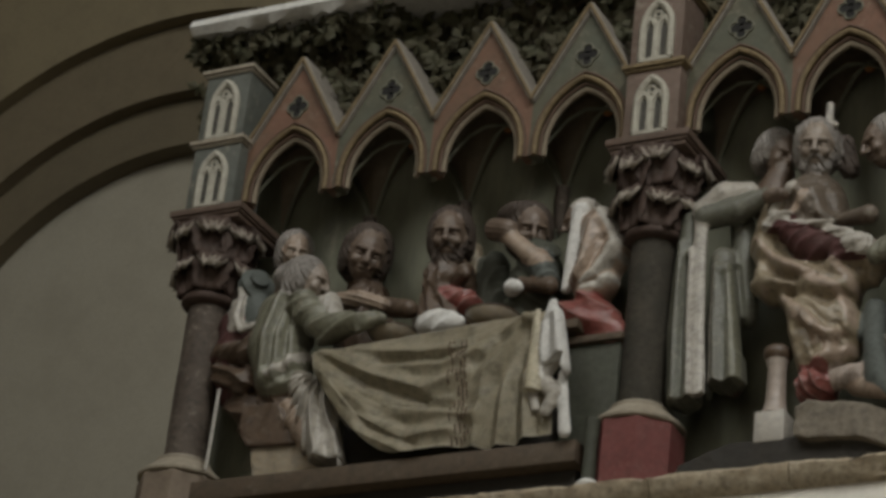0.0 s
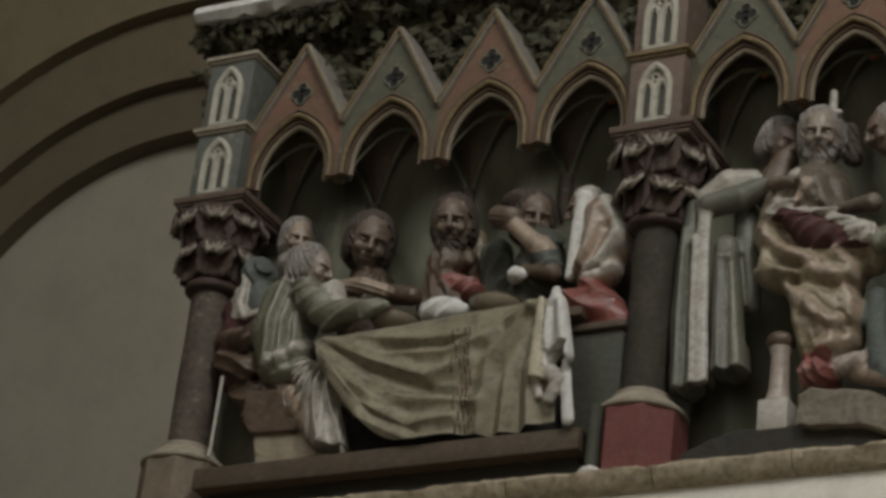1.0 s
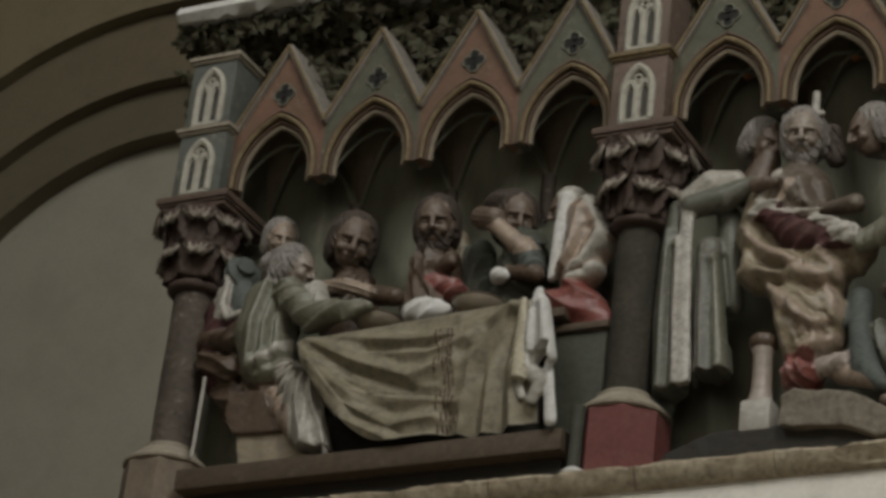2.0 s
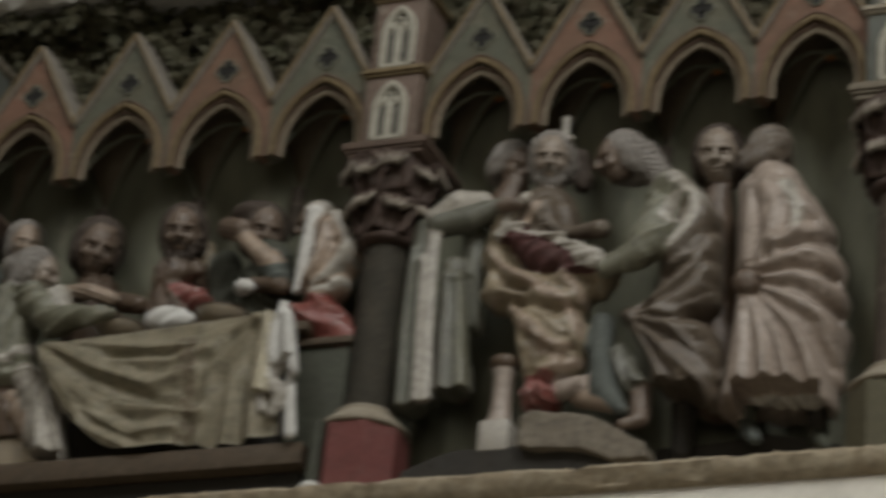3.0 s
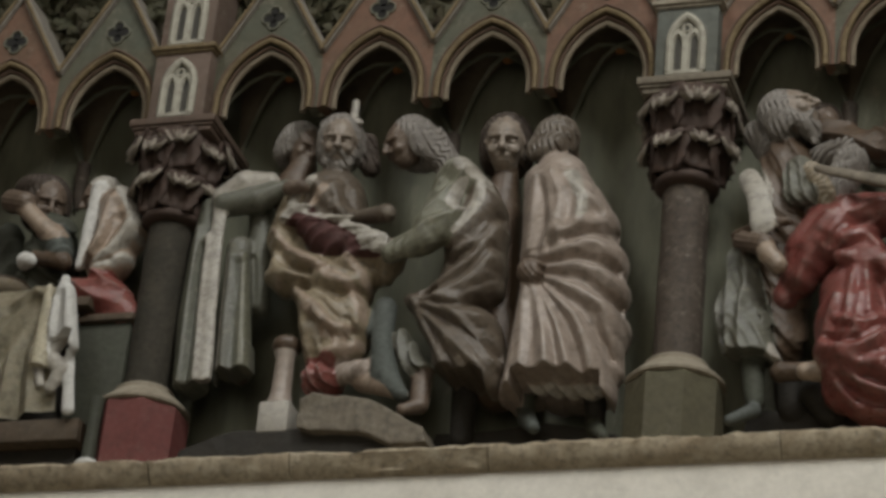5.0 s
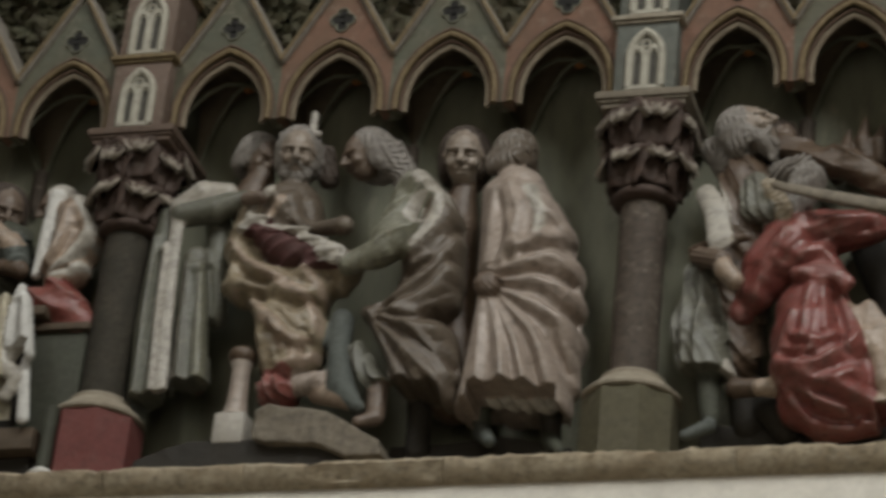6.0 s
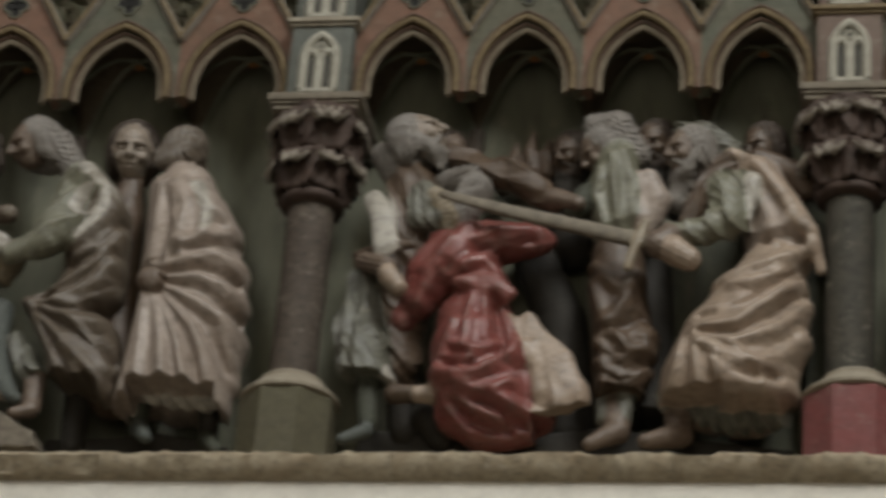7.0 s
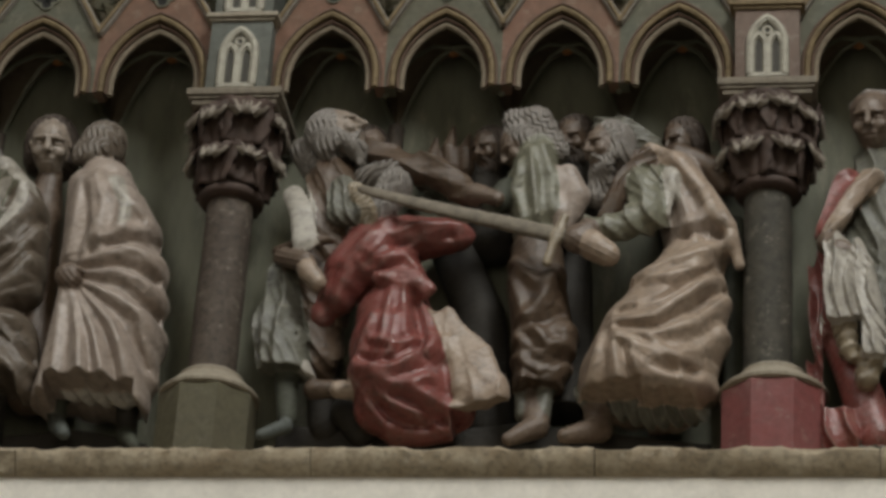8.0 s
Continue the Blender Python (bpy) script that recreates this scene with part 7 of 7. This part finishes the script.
def tablecloth():
    """A hanging linen cloth: pulled up at its sides, sagging in round folds, its free end smooth."""
    bm = bmesh.new()
    nu, nv = 150, 110
    x0, x1 = -2.345, -1.60
    rows = []
    for j in range(nv + 1):
        v = j / nv
        row = []
        for i in range(nu + 1):
            u = i / nu
            top = 4.985 + 0.037 * u
            sag = 1 - abs(2 * min(u, 0.5) - 1) ** 2.4 if u < 0.5 else 1.0
            bottom = 4.9 - 0.268 * sag + 0.02 * max(0, u - 0.5) + 0.006 * math.sin(u * 14)
            z = top + (bottom - top) * v
            x = x0 + (x1 - x0) * u + 0.03 * v * (1 - u) + 0.02 * v * u
            left = max(0.0, 1 - u / 0.75)
            y = -0.112 - 0.014 * math.sin(v * math.pi) - 0.03 * v * left - fold_height(x, z) + 0.005 * noise.noise((x * 18, z * 18, 4)) - 0.006 * math.sin(x * 21 + 5 * z) * v
            row.append(bm.verts.new((x, y, z)))
        rows.append(row)
    for a, b in zip(rows, rows[1:]):
        for i in range(nu):
            bm.faces.new((a[i], a[i + 1], b[i + 1], b[i]))
    bmesh.ops.solidify(bm, geom=bm.faces[:], thickness=0.007)
    cloth = tagged(mesh_object("tablecloth", bm, STATUE["linen"], True), "cream linen tablecloth of carved stone with embroidered bands", "tablecloth")
    return cloth


cloth = tablecloth()
# worn embroidered band: short dark threads that follow the cloth
rows = cloth.data.vertices
rb = random.Random(3)
bm = bmesh.new()
pts = [v.co.copy() for v in rows if v.co.y < -0.09]
cells = {}
for p in pts:
    cells.setdefault((round(p.x * 150), round(p.z * 150)), p)


def on_cloth(x, z):
    k = (round(x * 150), round(z * 150))
    for dx in (0, 1, -1, 2, -2):
        for dz in (0, 1, -1):
            p = cells.get((k[0] + dx, k[1] + dz))
            if p:
                return Vector((x, p.y - 0.0035, z))
    return None


for line in (-0.024, -0.012, 0.0, 0.012, 0.024):
    z = 4.955
    while z > 4.66:
        h = rb.uniform(0.012, 0.03)
        if rb.random() < 0.72:
            xa = -1.885 + line + (4.955 - z) * 0.14
            a, b = on_cloth(xa, z), on_cloth(xa + h * 0.14, z - h)
            if a and b:
                tube(bm, [a, b], 0.0024, 5)
        z -= h + rb.uniform(0.002, 0.012)
tagged(part("embroidery", bm, M["roof_brown"], cloth, "dark worn embroidered band"), kind="stuff")

# plinth under the table
plinth = thing("plinth", (-2.1, 0, LEDGE), "dark brown stone plinth under the banquet", "plinth")
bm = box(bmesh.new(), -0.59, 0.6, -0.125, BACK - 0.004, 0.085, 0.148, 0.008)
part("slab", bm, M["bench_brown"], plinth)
# base under the slab, with the slab's shade put into its near-black
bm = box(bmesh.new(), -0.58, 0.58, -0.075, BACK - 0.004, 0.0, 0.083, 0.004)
part("base", bm, STATUE["near_black"], plinth, "recessed base, near-black for the slab's shade")

# bench end with its post
bench = thing("bench", (-1.55, 0, 4.625), "dark green stone bench at the table end", "bench")
bm = box(bmesh.new(), -0.05, 0.11, -0.04, 0.19, 0.0, 0.315, 0.006)
part("body", bm, STATUE["dark_green"], bench)
bm = box(bmesh.new(), -0.07, 0.12, -0.055, 0.19, 0.317, 0.338, 0.005)
part("seat", bm, M["bench_brown"], bench)
post = thing("corner_post", (-1.46, -0.12, LEDGE), "slim green post on a pale worn foot", "post")
bm = lathe(bmesh.new(), [(0.032, 0.0), (0.034, 0.01), (0.024, 0.022), (0.012, 0.03)], 20, wobble=0.004)
part("foot", bm, M["crest"], post, "pale chipped foot")
bm = lathe(bmesh.new(), [(0.018, 0.028), (0.017, 0.12), (0.02, 0.2)], 16, wobble=0.003)
part("stem", bm, STATUE["dark_green"], post)

# dishes and bread on the table
s = Statue("cloth_end", "pale cloth end falling in zigzag folds from the table", "cloth", "")
s.path([(-1.587, -0.165, 5.009), (-1.586, -0.165, 4.950), (-1.579, -0.165, 4.882), (-1.567, -0.165, 4.814)], (0.014, 0.028, 0.034, 0.036), "white", flat=0.6)
s.path([(-1.636, -0.155, 4.996), (-1.635, -0.155, 4.894), (-1.633, -0.155, 4.811), (-1.630, -0.155, 4.736)], (0.010, 0.016, 0.020, 0.022), "linen", flat=0.6)
s.crease([(-1.565, -0.185, 4.971), (-1.533, -0.185, 4.809)], (0.012, 0.014), 1.4)
s.crease([(-1.589, -0.185, 4.957), (-1.580, -0.185, 4.823)], (0.010, 0.012), -1.4)
s.trim((-1.57, -0.165, 4.841), 0.036, "pale", 0.003, 0.25)
s.trim((-1.631, -0.155, 4.764), 0.022, "linen", 0.003, -0.2)
s.path([(-1.583, -0.140, 4.853), (-1.611, -0.140, 4.799), (-1.565, -0.140, 4.752), (-1.590, -0.140, 4.706)], (0.026, 0.022, 0.024, 0.018), "pale", flat=0.7)
s.path([(-1.550, -0.140, 4.808), (-1.541, -0.140, 4.724), (-1.529, -0.140, 4.639)], (0.012, 0.015, 0.018), "white", flat=0.7)
s.path([(-1.638, -0.135, 4.771), (-1.626, -0.135, 4.720)], (0.014, 0.012), "pale", flat=0.7)
s.build()


def loaf(name, x, y, z, r, key, label):
    s = Statue(name, label, "food", "food on the table")
    s.ball((x, y, z), r, key, ("along", 0.004, 30, 0.03))
    s.ball((x + r[0] * 0.7, y - 0.005, z - r[2] * 0.2), tuple(v * 0.7 for v in r), key)
    s.build()


loaf("bread", -1.985, -0.08, 5.045, (0.066, 0.032, 0.036), "white", "white lump of bread on the table")
loaf("bread", -1.79, -0.03, 5.155, (0.026, 0.024, 0.024), "white", "white roll held in a hand")


def dish(x, y, z, r, h, label):
    d = thing("dish", (x, y, z), label, "dish", "dishes on the table")
    bm = lathe(bmesh.new(), [(r * 0.4, 0), (r * 0.75, h * 0.4), (r, h * 0.9), (r, h), (r * 0.92, h), (r * 0.7, h * 0.5), (r * 0.2, h * 0.25)], 28)
    part("bowl", bm, STATUE["ochre"], d)
    bm = lathe(bmesh.new(), [(r * 0.985, h * 0.9), (r * 1.04, h * 0.97), (r * 1.03, h * 1.02), (r * 0.96, h * 1.0)], 28)
    part("rim", bm, STATUE["brown"], d)


dish(-1.83, -0.05, 5.012, 0.075, 0.05, "wide brown dish of carved stone")
dish(-2.15, -0.04, 5.012, 0.07, 0.045, "shallow brown dish of carved stone")


# ---- rough step and little post under the elder ----


def rough_block(name, outline, y0, y1, material, label, category):
    """A stone slab of the given outline, its edges broken."""
    bm = bmesh.new()
    f = bm.faces.new([bm.verts.new((x, y0, z)) for x, z in outline])
    r = bmesh.ops.extrude_face_region(bm, geom=[f])
    for v in r["geom"]:
        if isinstance(v, bmesh.types.BMVert):
            v.co.y = y1
    bmesh.ops.bevel(bm, geom=bm.edges[:], offset=0.007, segments=2, affect="EDGES", profile=0.6)
    bmesh.ops.subdivide_edges(bm, edges=[e for e in bm.edges if e.calc_length() > 0.02], cuts=4, use_grid_fill=True)
    bmesh.ops.triangulate(bm, faces=bm.faces[:])
    for v in bm.verts:
        v.co += 0.005 * noise.noise_vector(v.co * 26) + 0.002 * noise.noise_vector(v.co * 80)
    return tagged(mesh_object(name, bm, material, False), label, category)


rough_block("stone_step", ((-0.9, 4.562), (-0.897, 4.64), (-0.866, 4.655), (-0.716, 4.634), (-0.653, 4.6), (-0.562, 4.545), (-0.552, 4.505), (-0.643, 4.503), (-0.736, 4.544), (-0.856, 4.55)), -0.13, 0.02, STATUE["rock"], "rough grey stone step under the seated elder", "stone step")
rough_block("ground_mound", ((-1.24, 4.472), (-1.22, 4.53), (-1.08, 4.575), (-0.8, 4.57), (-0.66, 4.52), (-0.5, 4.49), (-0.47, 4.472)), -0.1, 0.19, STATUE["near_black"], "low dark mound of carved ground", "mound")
# added blocks; their near-black stands in for the deep dark under the hems
rough_block("ground_bank", ((-0.62, 4.472), (-0.6, 4.62), (-0.3, 4.64), (-0.12, 4.6), (-0.1, 4.472)), 0.07, 0.19, STATUE["near_black"], "added near-black block darkening the gap behind the robed man's feet", "mound")
rough_block("ground_bank", ((0.18, 4.472), (0.2, 4.66), (0.5, 4.62), (0.8, 4.66), (1.1, 4.62), (1.27, 4.6), (1.28, 4.472)), 0.08, 0.19, STATUE["near_black"], "added near-black block darkening the gap behind the swordsmen's feet", "mound")
post = thing("seat_post", (-0.975, -0.07, 4.565), "small worn stone post under the elder's seat", "post")
bm = box(bmesh.new(), -0.042, 0.042, -0.035, 0.04, 0.0, 0.088, 0.009)
part("foot", bm, STATUE["pale"], post, "pale square foot")
bm = lathe(bmesh.new(), [(0.036, 0.086), (0.03, 0.1), (0.026, 0.13), (0.024, 0.22), (0.03, 0.24)], 20, wobble=0.004)
part("shaft", bm, STATUE["lilac"], post)
bm = lathe(bmesh.new(), [(0.028, 0.238), (0.034, 0.246), (0.038, 0.256), (0.036, 0.27), (0.03, 0.276)], 20, wobble=0.005)
part("capital", bm, STATUE["brown"], post)

rough_block("stool", ((-2.591, 4.873), (-2.452, 4.857), (-2.405, 4.756), (-2.386, 4.725), (-2.553, 4.736), (-2.578, 4.775)), -0.085, 0.15, STATUE["brown"], "low brown stone stool under the seated guests", "stool")
rough_block("round_stone", ((-2.549, 4.746), (-2.405, 4.737), (-2.338, 4.712), (-2.33, 4.66), (-2.256, 4.642), (-2.528, 4.643)), -0.07, 0.15, STATUE["ochre"], "rounded ochre stone beside the stool", "stone")
